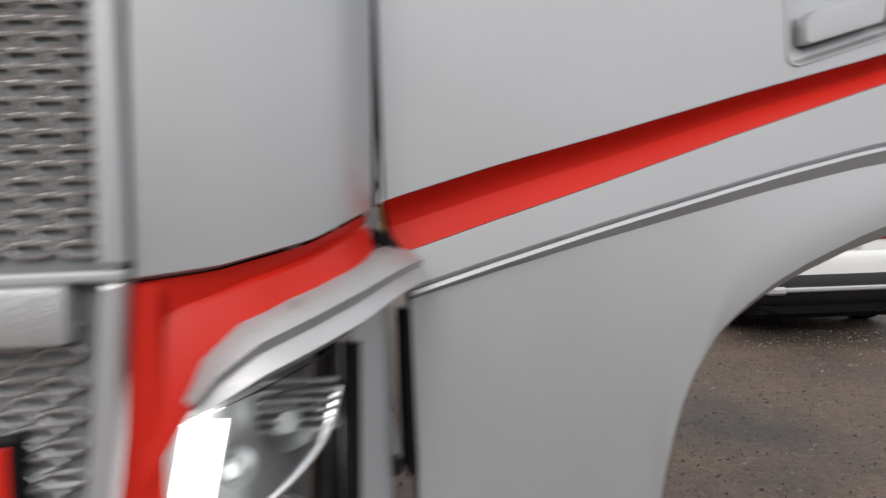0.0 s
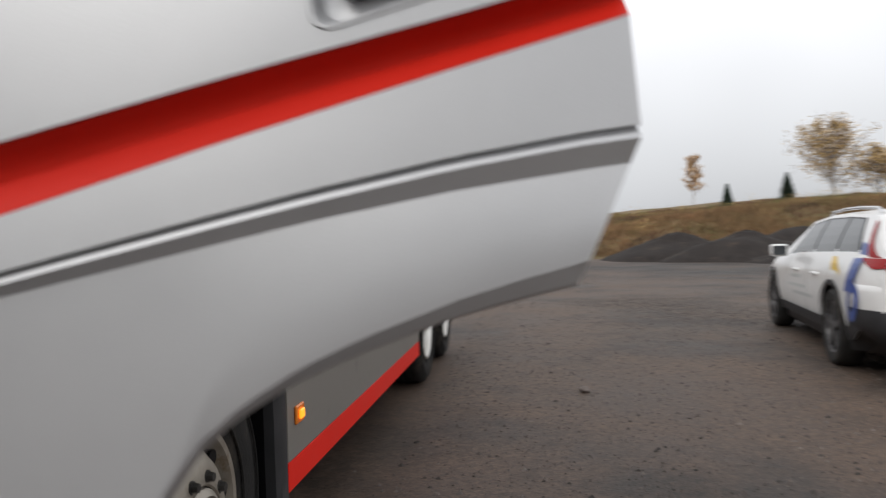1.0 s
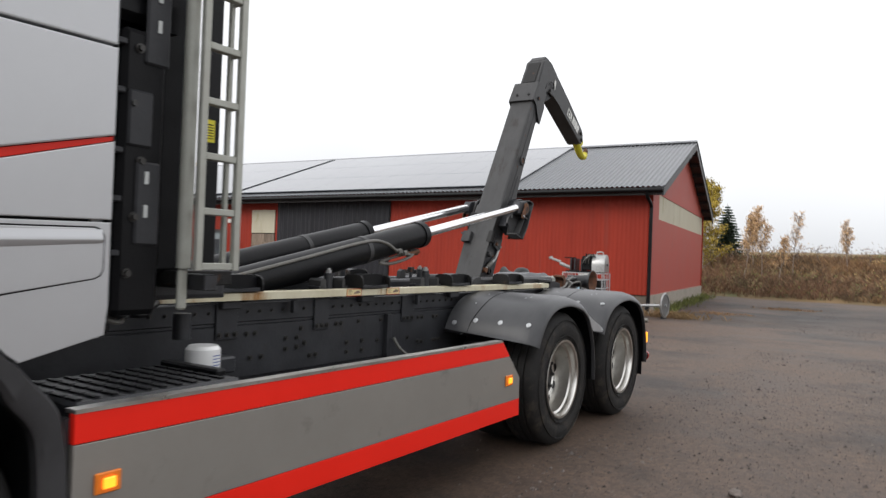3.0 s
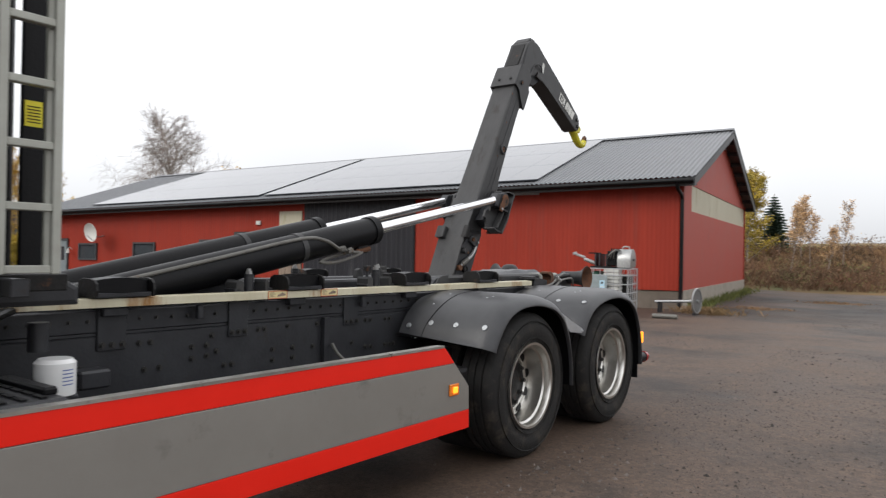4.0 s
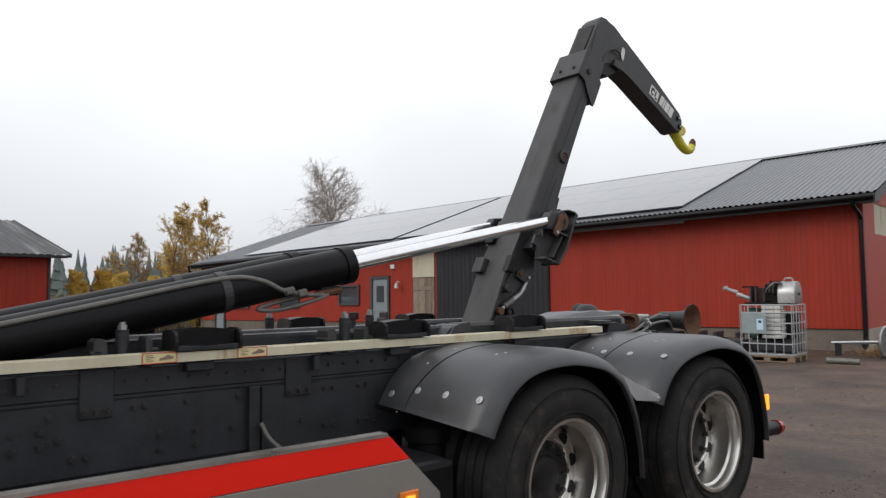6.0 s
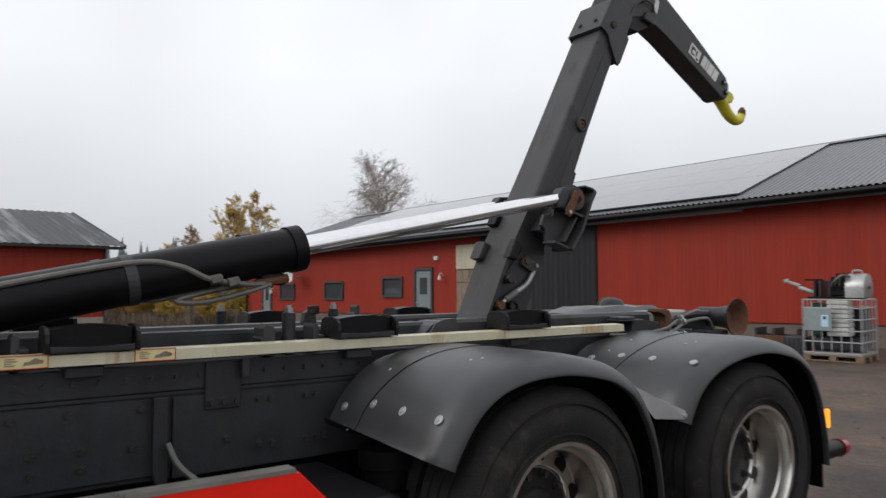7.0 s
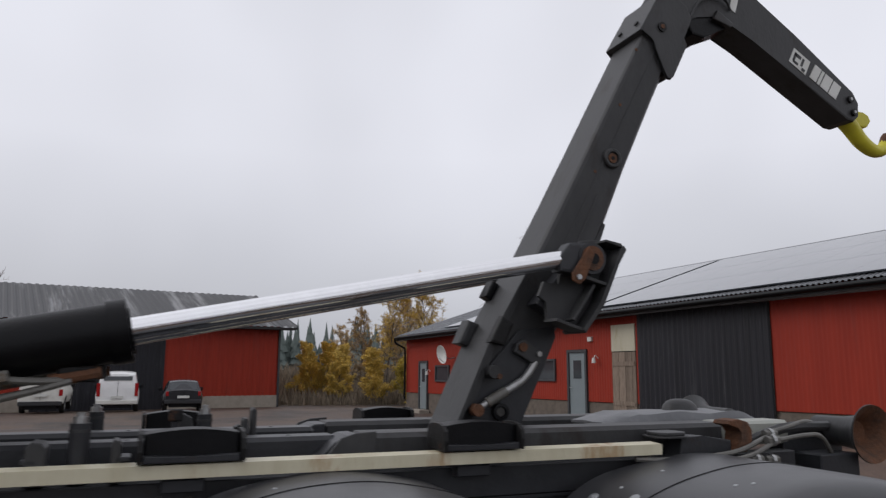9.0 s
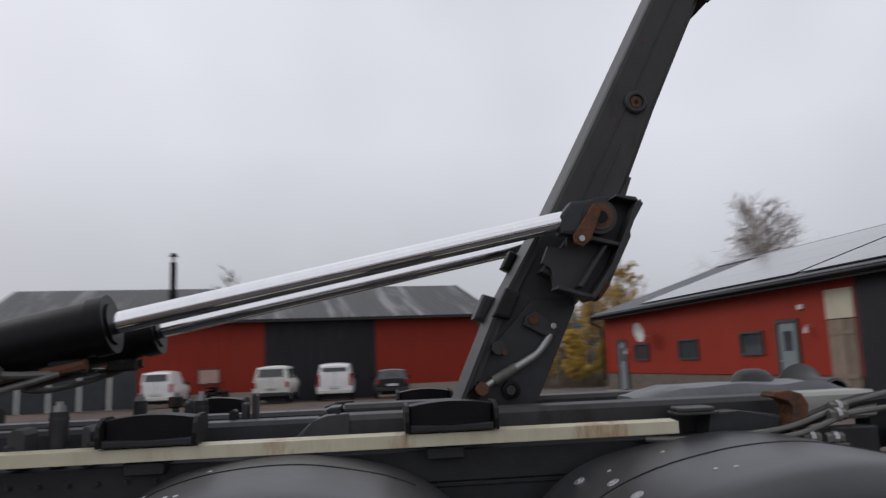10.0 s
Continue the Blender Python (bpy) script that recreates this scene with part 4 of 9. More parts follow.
part("side_marker", B(1.225, 1.246, 6.915, 6.945, 0.625, 0.725, bevel=0.006), AMBER, truck, "orange-red side lamp")

# side skirt with red bands
sk = new("side_skirt")
sk.parent = truck
tagged(sk, "grey aluminium side skirt with red bands")
X0, X1 = 1.222, 1.25


def skirt_piece(name, pts, mat, x1=X1, bevel=0.003):
    return part(name, P(pts, "x", X0, x1, bevel=bevel), mat, sk)


def rear_edge(z):
    return interp([(0.37, 4.135), (0.62, 4.125), (0.875, 3.875)], z)


def band(z0f, z1f, z0r, z1r):
    """From the front edge to the slanted rear edge."""
    pts = [(1.085, z0f), (rear_edge(z0r), z0r)]
    if z0r < 0.62 < z1r:
        pts.append((rear_edge(0.62), 0.62))
    return pts + [(rear_edge(z1r), z1r), (1.085, z1f)]


skirt_piece("upper_red_band", band(0.782, 0.876, 0.772, 0.868), SKIRT_RED)
skirt_piece("grey_panel", band(0.492, 0.78, 0.482, 0.77), SKIRT_GREY)
skirt_piece("lower_red_band", band(0.385, 0.49, 0.372, 0.48), SKIRT_RED)
part("edge_strip", P([(1.085, 0.877), (3.872, 0.869), (3.868, 0.882), (1.085, 0.89)], "x", 1.2, 1.254), ALLOY, sk, "bright aluminium edge strip")
for y, z, m in ((1.2, 0.645, AMBER), (3.965, 0.62, AMBER)):
    base = part("marker_base", B(1.25, 1.262, y - 0.045, y + 0.045, z - 0.034, z + 0.034, bevel=0.004), AMBER_OFF, sk, "orange side marker lamp")
    part("marker_lens", B(1.262, 1.272, y - 0.022, y + 0.022, z - 0.018, z + 0.018, bevel=0.004), m, base)
part("skirt_back", B(1.19, 1.218, 1.1, 3.86, 0.4, 0.85), CHASSIS, sk)

# chassis and sub-frame
for s in (1, -1):
    rail = part("chassis_rail", B(0.40 * s, 0.432 * s, -0.3, 7.0, 0.70, 1.0, bevel=0.004), CHASSIS, truck, "blue-black chassis rail with bolted plates")
    part("flange", B(0.30 * s, 0.44 * s, -0.3, 7.0, 1.0, 1.012), CHASSIS, rail)
    part("sub_rail", B(0.36 * s, 0.445 * s, 1.7, 6.9, 1.014, 1.115, bevel=0.004), CHASSIS, truck)
    part("cream_rail", P([(0.45 * s, 1.134), (0.515 * s, 1.134), (0.515 * s, 1.172), (0.45 * s, 1.176)], "y", 1.83, 6.17, bevel=0.003), CREAM, truck, "rust-streaked cream painted frame rail")
near_rail = [o for o in truck.children if o.name == "chassis_rail"][0]
for y0, y1, z0, z1 in ((2.28, 2.42, 0.93, 1.12), (3.0, 3.125, 0.935, 1.125), (3.875, 4.01, 0.935, 1.115)):
    pl = part("fishplate", B(0.446, 0.458, y0, y1, z0, z1, bevel=0.003), CHASSIS, truck, "bolted fish plate")
    for k in range(3):
        shared("bolt", BOLT, pl, Matrix.Translation((0.458, y0 + 0.02 + (y1 - y0 - 0.04) * k / 2, z0 + 0.026)))
part("outer_plate", B(0.432, 0.445, 1.2, 3.72, 0.72, 0.995, bevel=0.003), CHASSIS, truck)
part("outer_plate", B(0.432, 0.447, 3.76, 4.6, 0.7, 0.99, bevel=0.003), CHASSIS, truck)
part("upright_plate", P([(3.685, 0.74), (3.7, 0.68), (3.735, 0.68), (3.735, 1.0), (3.685, 1.0)], "x", 0.447, 0.48, bevel=0.004), CHASSIS, truck)
rows = [(y, 1.068) for y in [1.9 + 0.085 * k for k in range(40)]]
rows += [(4.084, 0.957), (4.133, 0.955), (4.282, 0.954), (4.326, 0.954), (3.651, 0.964), (4.087, 0.786), (4.138, 0.78), (4.282, 0.781), (4.329, 0.781), (3.959, 0.821), (4.373, 0.782)]
rows += [(3.205, 0.962), (3.25, 0.962), (2.9, 0.955), (3.31, 0.84), (3.31, 0.78), (3.46, 0.84), (3.46, 0.78), (2.98, 0.79), (3.03, 0.79), (2.78, 0.905), (2.78, 0.845), (2.87, 0.905), (2.87, 0.85), (2.93, 0.868), (3.42, 0.965), (2.49, 0.95), (2.55, 0.95), (2.52, 0.82), (2.6, 0.82), (2.2, 0.86), (3.62, 0.83)]
for y, z in rows:
    shared("bolt", BOLT, near_rail, Matrix.Translation((0.446, y, z)) @ Matrix.Diagonal((1, 1, 1, 1)) if z < 1.05 else Matrix.Translation((0.445, y, z)) @ Matrix.Diagonal((0.8, 0.7, 0.7, 1)))
part("strap", sweep(bmesh.new(), bend([(0.5, 3.73, 0.84), (0.53, 3.75, 0.78), (0.57, 3.79, 0.73), (0.64, 3.86, 0.68)], 5), 0.011, 8), HOSE, truck, "grey flat strap", smooth=True)
for y in (2.78, 4.0, 5.0):
    part("rail_lug", B(0.47, 0.5, y, y + 0.03, 1.05, 1.12, bevel=0.003), CHASSIS, truck)
for y in (1.2, 2.6, 4.2, 5.7, 6.9):
    part("cross_member", B(-0.4, 0.4, y, y + 0.12, 0.74, 0.98), CHASSIS, truck)
for y0 in (3.21, 3.61):
    st = part("warning_sticker", B(0.515, 0.5185, y0, y0 + 0.138, 1.134, 1.178), STICKER, truck, "cream sticker with red border and lines")
    for z in (1.134, 1.175):
        part("border", B(0.5185, 0.5205, y0, y0 + 0.138, z, z + 0.003), STICKER_RED, st)
    for y in (y0, y0 + 0.135):
        part("border", B(0.5185, 0.5205, y, y + 0.003, 1.137, 1.175), STICKER_RED, st)
    for k, w in enumerate((0.03, 0.02, 0.036, 0.028)):
        part("print_line", B(0.5185, 0.5205, y0 + 0.015, y0 + 0.015 + w, 1.145 + 0.007 * k, 1.1475 + 0.007 * k), OLDWOOD, st)
    part("print_shape", P([(y0 + 0.066, 1.145), (y0 + 0.122, 1.15), (y0 + 0.126, 1.158), (y0 + 0.1, 1.168), (y0 + 0.084, 1.158), (y0 + 0.07, 1.156)], "x", 0.5185, 0.5203), OLDWOOD, st)
part("filler", B(-0.36, 0.36, 1.75, 6.9, 0.99, 1.05), CHASSIS, truck, "dark frame deck")
# tilt frame tubes
for s in (1, -1):
    part("inner_tube", B(0.12 * s, 0.25 * s, 2.0, 5.02, 1.1, 1.214, bevel=0.014), CHASSIS, truck, "black box tube of the tilt frame")
    part("rear_tube", B(0.19 * s, 0.35 * s, 5.07, 6.62, 1.1, 1.226, bevel=0.016), ARM, truck, "grey box tube of the tilt frame")
    part("tube_bracket", P([(4.95, 1.1), (5.12, 1.1), (5.12, 1.234), (5.05, 1.23), (5.0, 1.215), (4.955, 1.16)], "x", 0.351 * s, 0.365 * s, bevel=0.003), ARM, truck)
    part("tube_collar", P([(4.93, 1.1), (5.07, 1.1), (5.07, 1.222), (5.03, 1.22), (4.985, 1.2), (4.93, 1.15)], "x", 0.17 * s, 0.34 * s, bevel=0.006), CHASSIS, truck)
    for y in (3.9, 4.35, 4.86, 5.65):
        part("grease_hole", C((0.185 * s, y, 1.2), (0.185 * s, y, 1.2152 + 0.0125 * (y > 5)), 0.008, seg=10), BLACK, truck)
cover = bmesh.new()
rows_c = []
for k in range(26):
    yy = 6.2 + 0.81 * k / 25
    rows_c.append([(xx, yy, 1.214 + (0.04 * min(1, k / 5, (25 - k) / 3 + 0.2) + 0.012 * noise.noise((xx * 9, yy * 6, 3))) * (abs(xx) < 0.13)) for xx in (-0.15, -0.129, -0.08, -0.03, 0.03, 0.08, 0.129, 0.15)])
loft(cover, rows_c, (0, 0, -0.012))
part("frame_cover", cover, COVER, truck, "grey folded cover over the tilt frame", smooth=True)


def guide_block(y, s=1, h=0.085, w=0.26, shift=0.0):
    """A container guide: a dished block between two rounded wing plates."""
    top = [(y + w * k / 8, 1.178 + h * (0.92 + 0.14 * math.sin(math.pi * k / 8))) for k in range(8, -1, -1)]
    blk = part("guide_block", P([(y, 1.178), (y + w, 1.178), *top], "x", (0.4 + shift) * s, (0.5 + shift) * s, bevel=0.006), BLACK, truck, "black guide block for the container")
    for e, yy in enumerate((y - 0.016, y + w + 0.002)):
        wing = [(0.38, 1.178), (0.535, 1.178), (0.54, 1.178 + h * 0.4), (0.535, 1.178 + h * 0.75), (0.515, 1.178 + h * 0.95), (0.48, 1.178 + h * 1.02), (0.42, 1.178 + h * 1.02), (0.39, 1.178 + h * 0.9), (0.38, 1.178 + h * 0.6)]
        part("wing_plate", P([((a + shift) * s, z) for a, z in wing], "y", yy, yy + 0.014, bevel=0.003), RUSTY_PAINT, blk)
    part("front_lip", P([(y, 1.178), (y + w, 1.178), (y + w, 1.2), (y + w * 0.5, 1.194), (y, 1.2)], "x", (0.5 + shift) * s, (0.53 + shift) * s, bevel=0.004), CHASSIS, blk)


for y in (2.24, 3.35, 4.4, 5.31):
    guide_block(y)
    guide_block(y + 0.01, -1, 0.08, 0.22, 0.08)
    part("block_carrier", B(-0.57, 0.49, y + 0.05, y + 0.17, 1.09, 1.128, bevel=0.004), CHASSIS, truck)


def locking_pin(x, y, top, r, cheeks=0.0):
    """A black pin in a collar with a bare nut; cheeks: how far the two plates beside it stand off."""
    pin = part("locking_pin", C((x, y, 1.12), (x, y, top - 0.03), r, seg=18), CHASSIS, truck, "black locking pin with a bare steel nut", smooth=True)
    part("pin_ring", C((x, y, top - 0.055), (x, y, top - 0.047), r + 0.002, seg=18), ARM, pin)
    part("pin_nut", C((x, y, top - 0.03), (x, y, top - 0.012), r * 0.72, seg=6), STEEL, pin)
    part("pin_thread", C((x, y, top - 0.012), (x, y, top), r * 0.45, seg=10), STEEL, pin)
    for e in (-1, 1) if cheeks else ():
        yy = y + e * cheeks
        w0, w1 = (0.03, 0.02) if e < 0 else (0.012, 0.014)
        part("cheek_plate", P([(yy - w0, 1.12), (yy + w1, 1.12), (yy + w1, 1.222), (yy + w1 * 0.5, 1.236), (yy - w0 * 0.5, 1.24), (yy - w0, 1.226)], "x", x - 0.05, x + 0.05, bevel=0.004), ARM, pin)
        part("cheek_foot", B(x - 0.05, x + 0.05, min(yy, yy + e * 0.04), max(yy, yy + e * 0.04), 1.178, 1.192, bevel=0.003), CHASSIS, pin)


locking_pin(0.4, 4.23, 1.315, 0.028, 0.098)
locking_pin(0.1, 4.59, 1.315, 0.024)
locking_pin(0.4, 3.17, 1.3, 0.026, 0.09)
locking_pin(-0.4, 4.23, 1.3, 0.028)
part("square_nut", B(0.06, 0.1, 4.475, 4.52, 1.262, 1.302, bevel=0.004), RUSTY_PAINT, truck, "square nut on a threaded stud")
part("nut_stud", C((0.08, 4.497, 1.2), (0.08, 4.497, 1.262), 0.012, seg=10), CHASSIS, truck)
part("latch_plate", P([(4.724, 1.1), (4.742, 1.1), (4.742, 1.255), (4.738, 1.264), (4.728, 1.264), (4.724, 1.255)], "x", -0.02, 0.06, bevel=0.003), ARM, truck, "upright latch plate")
part("latch_plate", P([(4.756, 1.1), (4.772, 1.1), (4.774, 1.288), (4.769, 1.297), (4.76, 1.297), (4.756, 1.288)], "x", -0.04, 0.03, bevel=0.003), ARM, truck, "upright latch plate")
part("latch_bracket", P([(4.69, 1.1), (4.715, 1.1), (4.715, 1.24), (4.705, 1.248), (4.69, 1.24)], "x", 0.06, 0.12, bevel=0.003), RUSTY_PAINT, truck)
part("latch_spring", sweep(bmesh.new(), [(0.13 + 0.018 * math.cos(a), 4.705 + 0.006 * a / 6.3, 1.19 + 0.018 * math.sin(a)) for a in [0.5 * k for k in range(50)]], 0.004, 6), STEEL, truck, smooth=True)
part("rounded_latch", P([(4.5, 1.1), (4.56, 1.1), (4.565, 1.22), (4.555, 1.265), (4.53, 1.28), (4.505, 1.265), (4.498, 1.22)], "x", -0.06, -0.02, bevel=0.004), ARM, truck, "rounded latch plate")
# rear rollers and their carriers
for s in (1, -1):
    prof = [(0.05, -0.2), (0.062, -0.19), (0.064, -0.05), (0.075, 0.02), (0.102, 0.055), (0.122, 0.075), (0.121, 0.081), (0.105, 0.07), (0.07, 0.03), (0.052, 0.0), (0.0, -0.006)]
    bm = lathe(bmesh.new(), prof, 32)
    bmesh.ops.transform(bm, matrix=Matrix.Translation((0.46 * s, 7.24, 1.178)) @ Matrix.Diagonal((s, 1, 1, 1)), verts=bm.verts)
    ro = part("rear_roller", bm, ARM, truck, "flanged steel rear roller with rusty face", smooth=True)
    face = lathe(bmesh.new(), [(0.1205, 0.083), (0.104, 0.073), (0.07, 0.033), (0.05, 0.003), (0.0, -0.003)], 32)
    bmesh.ops.transform(face, matrix=Matrix.Translation((0.46 * s, 7.24, 1.178)) @ Matrix.Diagonal((s, 1, 1, 1)), verts=face.verts)
    part("roller_face", face, RUST, ro, "rusty hollow face", smooth=True)
    part("roller_arm", sweep(bmesh.new(), bend([(0.4 * s, 6.55, 1.1), (0.42 * s, 6.85, 1.2), (0.36 * s, 7.2, 1.2)], 4), 0.022, 8), ARM, truck, smooth=True)
    part("roller_carrier", P([(6.95, 1.02), (7.3, 1.08), (7.3, 1.2), (6.95, 1.18)], "x", 0.25 * s, 0.34 * s, bevel=0.006), CHASSIS, truck)
part("rusty_hook", P([(6.545, 1.12), (6.6, 1.125), (6.628, 1.165), (6.632, 1.205), (6.612, 1.238), (6.57, 1.25), (6.522, 1.246), (6.512, 1.232), (6.525, 1.226), (6.565, 1.222), (6.582, 1.2), (6.58, 1.17), (6.565, 1.14)], "x", 0.4, 0.49, bevel=0.006), RUST, truck, "rusty hold-down hook")
part("pale_tube", B(0.2, 0.345, 6.622, 6.985, 1.13, 1.228, bevel=0.012), LADDER, truck, "pale painted tube end")
part("hook_housing", P([(6.28, 1.08), (6.54, 1.08), (6.54, 1.17), (6.4, 1.19), (6.3, 1.19)], "x", 0.37, 0.47, bevel=0.008), CHASSIS, truck, "dark hook housing")
loop = [(0.36, 6.2), (0.36, 6.32), (0.4, 6.335), (0.47, 6.33), (0.5, 6.3), (0.5, 6.21), (0.47, 6.18), (0.4, 6.18)]
part("housing_flange", P(loop, "z", 1.186, 1.194, bevel=0.003), ARM, truck, "grey flanged cap of the hook housing")
part("flange_top", P([(0.43 + (x - 0.43) * 0.86, 6.257 + (y - 6.257) * 0.86) for x, y in loop], "z", 1.194, 1.208, bevel=0.005), ARM, truck)
part("cover_cap", lathe(bmesh.new(), [(0.0, 0.06), (0.03, 0.058), (0.055, 0.05), (0.075, 0.032), (0.086, 0.0)], 24), ARM, truck, smooth=True).matrix_local = Matrix.Translation((-0.06, 6.74, 1.245)) @ Matrix.Rotation(radians(-90), 4, "Y")
for a, b, c, d in (((0.5, 6.06, 1.12), (0.52, 6.2, 1.115), (0.52, 6.5, 1.13), (0.47, 6.72, 1.175)), ((0.48, 6.08, 1.14), (0.5, 6.22, 1.1), (0.54, 6.52, 1.11), (0.5, 6.74, 1.16)), ((0.44, 6.74, 1.185), (0.43, 6.9, 1.212), (0.4, 7.02, 1.225), (0.36, 7.15, 1.2)), ((0.5, 6.74, 1.165), (0.5, 6.9, 1.18), (0.5, 6.99, 1.17), (0.46, 7.1, 1.08))):
    part("hydraulic_pipe", sweep(bmesh.new(), bend([a, b, c, d], 6), 0.0095, 8), HOSE, truck, smooth=True)
for x, y, z in ((0.5, 6.72, 1.165), (0.46, 6.75, 1.185), (0.53, 6.6, 1.1), (0.53, 6.68, 1.095)):
    fit_ = part("pipe_fitting", C((x, y - 0.03, z), (x, y + 0.03, z), 0.018, seg=6), HOSE, truck, "grey hydraulic pipe fitting")
    part("fitting_collar", C((x, y - 0.008, z), (x, y + 0.008, z), 0.023, seg=12), STEEL, fit_)
part("pipe_clip", B(0.47, 0.55, 6.58, 6.72, 1.07, 1.08, bevel=0.002), HOSE, truck)
part("rear_beam", B(-1.1, 1.1, 6.95, 7.05, 0.6, 0.72, bevel=0.008), CHASSIS, truck)
part("rear_block", B(0.36, 0.5, 6.98, 7.2, 1.0, 1.1, bevel=0.006), CHASSIS, truck)
part("dock_buffer", B(0.8, 0.9, 7.08, 7.16, 0.86, 0.96, bevel=0.012), BLACK, truck, "black rubber buffer")
part("buffer_stay", B(0.5, 0.86, 6.99, 7.08, 0.88, 0.94, bevel=0.005), CHASSIS, truck)

# lift arm, half raised: s runs up the arm, n towards the rear
LEAN = radians(28.7)
D = Vector((0, math.sin(LEAN), math.cos(LEAN)))
N = Vector((0, math.cos(LEAN), -math.sin(LEAN)))
FOOT = Vector((0, 5.474, 1.207))
AW = 0.128


def on_arm(s, n, x=0.0):
    p = FOOT + D * s + N * n
    return Vector((x, p.y, p.z))


def arm_pts(pts):
    return [(on_arm(s, n).y, on_arm(s, n).z) for s, n in pts]


def AP(pts, x0, x1, bevel=0.0):
    """A plate cut to an outline given along and across the arm."""
    return P(arm_pts(pts), "x", x0, x1, bevel=bevel)


def across(s, n, x0, x1, r, r2=None, seg=16):
    """A pin or bush that runs across the arm."""
    return C(on_arm(s, n, x0), on_arm(s, n, x1), r, r2, seg)


rings = []
for s, n0, n1, w in ((0.0, 0.03, 0.286, 0.085), (0.3, 0.008, 0.274, 0.085), (0.52, 0.006, 0.265, 0.088), (0.62, 0.01, 0.26, 0.105), (0.76, 0.014, 0.256, AW), (1.1, 0.016, 0.243, AW), (1.42, 0.014, 0.218, AW), (1.8, 0.01, 0.2, AW), (2.12, 0.008, 0.19, AW)):
    b = 0.02
    ring = []
    for x, n in ((-w + b, n0), (w - b, n0), (w - b * 0.3, n0 + b * 0.3), (w, n0 + b), (w, n1 - b), (w - b, n1), (-w + b, n1), (-w, n1 - b), (-w, n0 + b), (-w + b * 0.3, n0 + b * 0.3)):
        ring.append(tuple(on_arm(s, n, x)))
    rings.append(ring)
bm = loft(bmesh.new(), rings, closed=True)
bm.verts.ensure_lookup_table()
bm.faces.new(bm.verts[:10])
bm.faces.new(bm.verts[-10:])
arm = part("lift_arm", bm, ARM, truck, "dark grey box-section lift arm")
# pale-edged front plate that stays full width down to the foot
part("front_plate", AP([(-0.03, 0.02), (0.06, 0.018), (0.4, -0.008), (0.8, 0.008), (0.8, 0.02), (0.4, 0.006), (0.06, 0.034), (-0.03, 0.04)], -AW - 0.004, AW + 0.004, bevel=0.003), ARM, arm)
for sx in (1, -1):
    part("edge_flange", AP([(0.08, 0.034), (0.4, 0.006), (0.8, 0.02), (0.76, 0.05), (0.4, 0.032), (0.16, 0.055)], (AW - 0.03) * sx, (AW - 0.012) * sx, bevel=0.003), ARM, arm)
    part("foot_cheek", AP([(-0.06, 0.03), (-0.06, 0.3), (0.1, 0.288), (0.56, 0.266), (0.6, 0.24), (0.5, 0.1), (0.3, 0.05)], 0.085 * sx, 0.1 * sx, bevel=0.004), CHASSIS, arm, "dark cheek plate of the arm's foot")
part("foot_window", AP([(0.04, 0.05), (0.14, 0.04), (0.14, 0.075), (0.04, 0.09)], 0.1, 0.103), BLACK, arm)
# pressed rib and weld lines on the side
for sa, na, sb, nb, r in ((0.86, 0.105, 1.3, 0.108, 0.0045), (1.3, 0.108, 2.02, 0.1, 0.0035), (0.9, 0.16, 1.22, 0.15, 0.006)):
    part("weld_seam", sweep(bmesh.new(), [on_arm(sa, na, AW + 0.001), on_arm(sb, nb, AW + 0.001)], r, 6), ARM, arm)
part("back_step", AP([(1.02, 0.235), (1.12, 0.235), (1.12, 0.25), (1.02, 0.262)], -AW + 0.01, AW - 0.01, bevel=0.003), ARM, arm)
for sa, na in ((1.96, 0.012), (1.3, 0.09), (1.66, 0.06)):
    part("paint_chip", across(sa, na, AW - 0.002, AW + 0.0015, 0.008, seg=7), RUST, arm)
boss = part("pivot_boss", lathe(bmesh.new(), [(0.046, 0.0), (0.046, 0.012), (0.04, 0.018), (0.03, 0.018), (0.027, 0.008), (0.0, 0.006)], 26), ARM, arm, "round boss with rusty bore", smooth=True)
boss.matrix_local = Matrix.Translation(on_arm(1.402, 0.135, AW))
part("bore", C((0.006, 0, 0), (0.013, 0, 0), 0.022, seg=18), RUST, boss)
part("bore_hole", C((0.012, 0, 0), (0.0145, 0, 0), 0.009, seg=12), BLACK, boss)
# collar that holds the sliding section
collar = part("collar", AP([(2.056, -0.012), (2.3, -0.006), (2.35, 0.05), (2.34, 0.15), (2.3, 0.2), (2.18, 0.2), (2.16, 0.236), (1.96, 0.24), (1.935, 0.225), (1.935, 0.2), (2.02, 0.1), (2.05, 0.06)], AW, AW + 0.014, bevel=0.004), ARM, arm, "welded collar plate")
part("collar_far", AP([(2.056, -0.012), (2.3, -0.006), (2.34, 0.15), (2.18, 0.236), (1.96, 0.24), (2.02, 0.1)], -AW - 0.014, -AW, bevel=0.004), ARM, collar)
part("collar_front", AP([(2.056, -0.02), (2.3, -0.012), (2.3, 0.006), (2.056, 0.006)], -AW - 0.012, AW + 0.012, bevel=0.005), ARM, collar)
part("collar_back", AP([(1.96, 0.205), (2.18, 0.2), (2.18, 0.225), (1.96, 0.232)], -AW, AW, bevel=0.004), ARM, collar)
part("collar_rim", sweep(bmesh.new(), bend([on_arm(2.056, -0.012, AW + 0.014), on_arm(2.05, 0.06, AW + 0.014), on_arm(2.015, 0.1, AW + 0.014), on_arm(1.94, 0.2, AW + 0.014), on_arm(1.938, 0.228, AW + 0.014)], 5), 0.006, 6), BLACK, collar)
part("collar_bolt", across(2.145, 0.074, AW + 0.012, AW + 0.022, 0.024, seg=16), RUSTY_PAINT, collar)
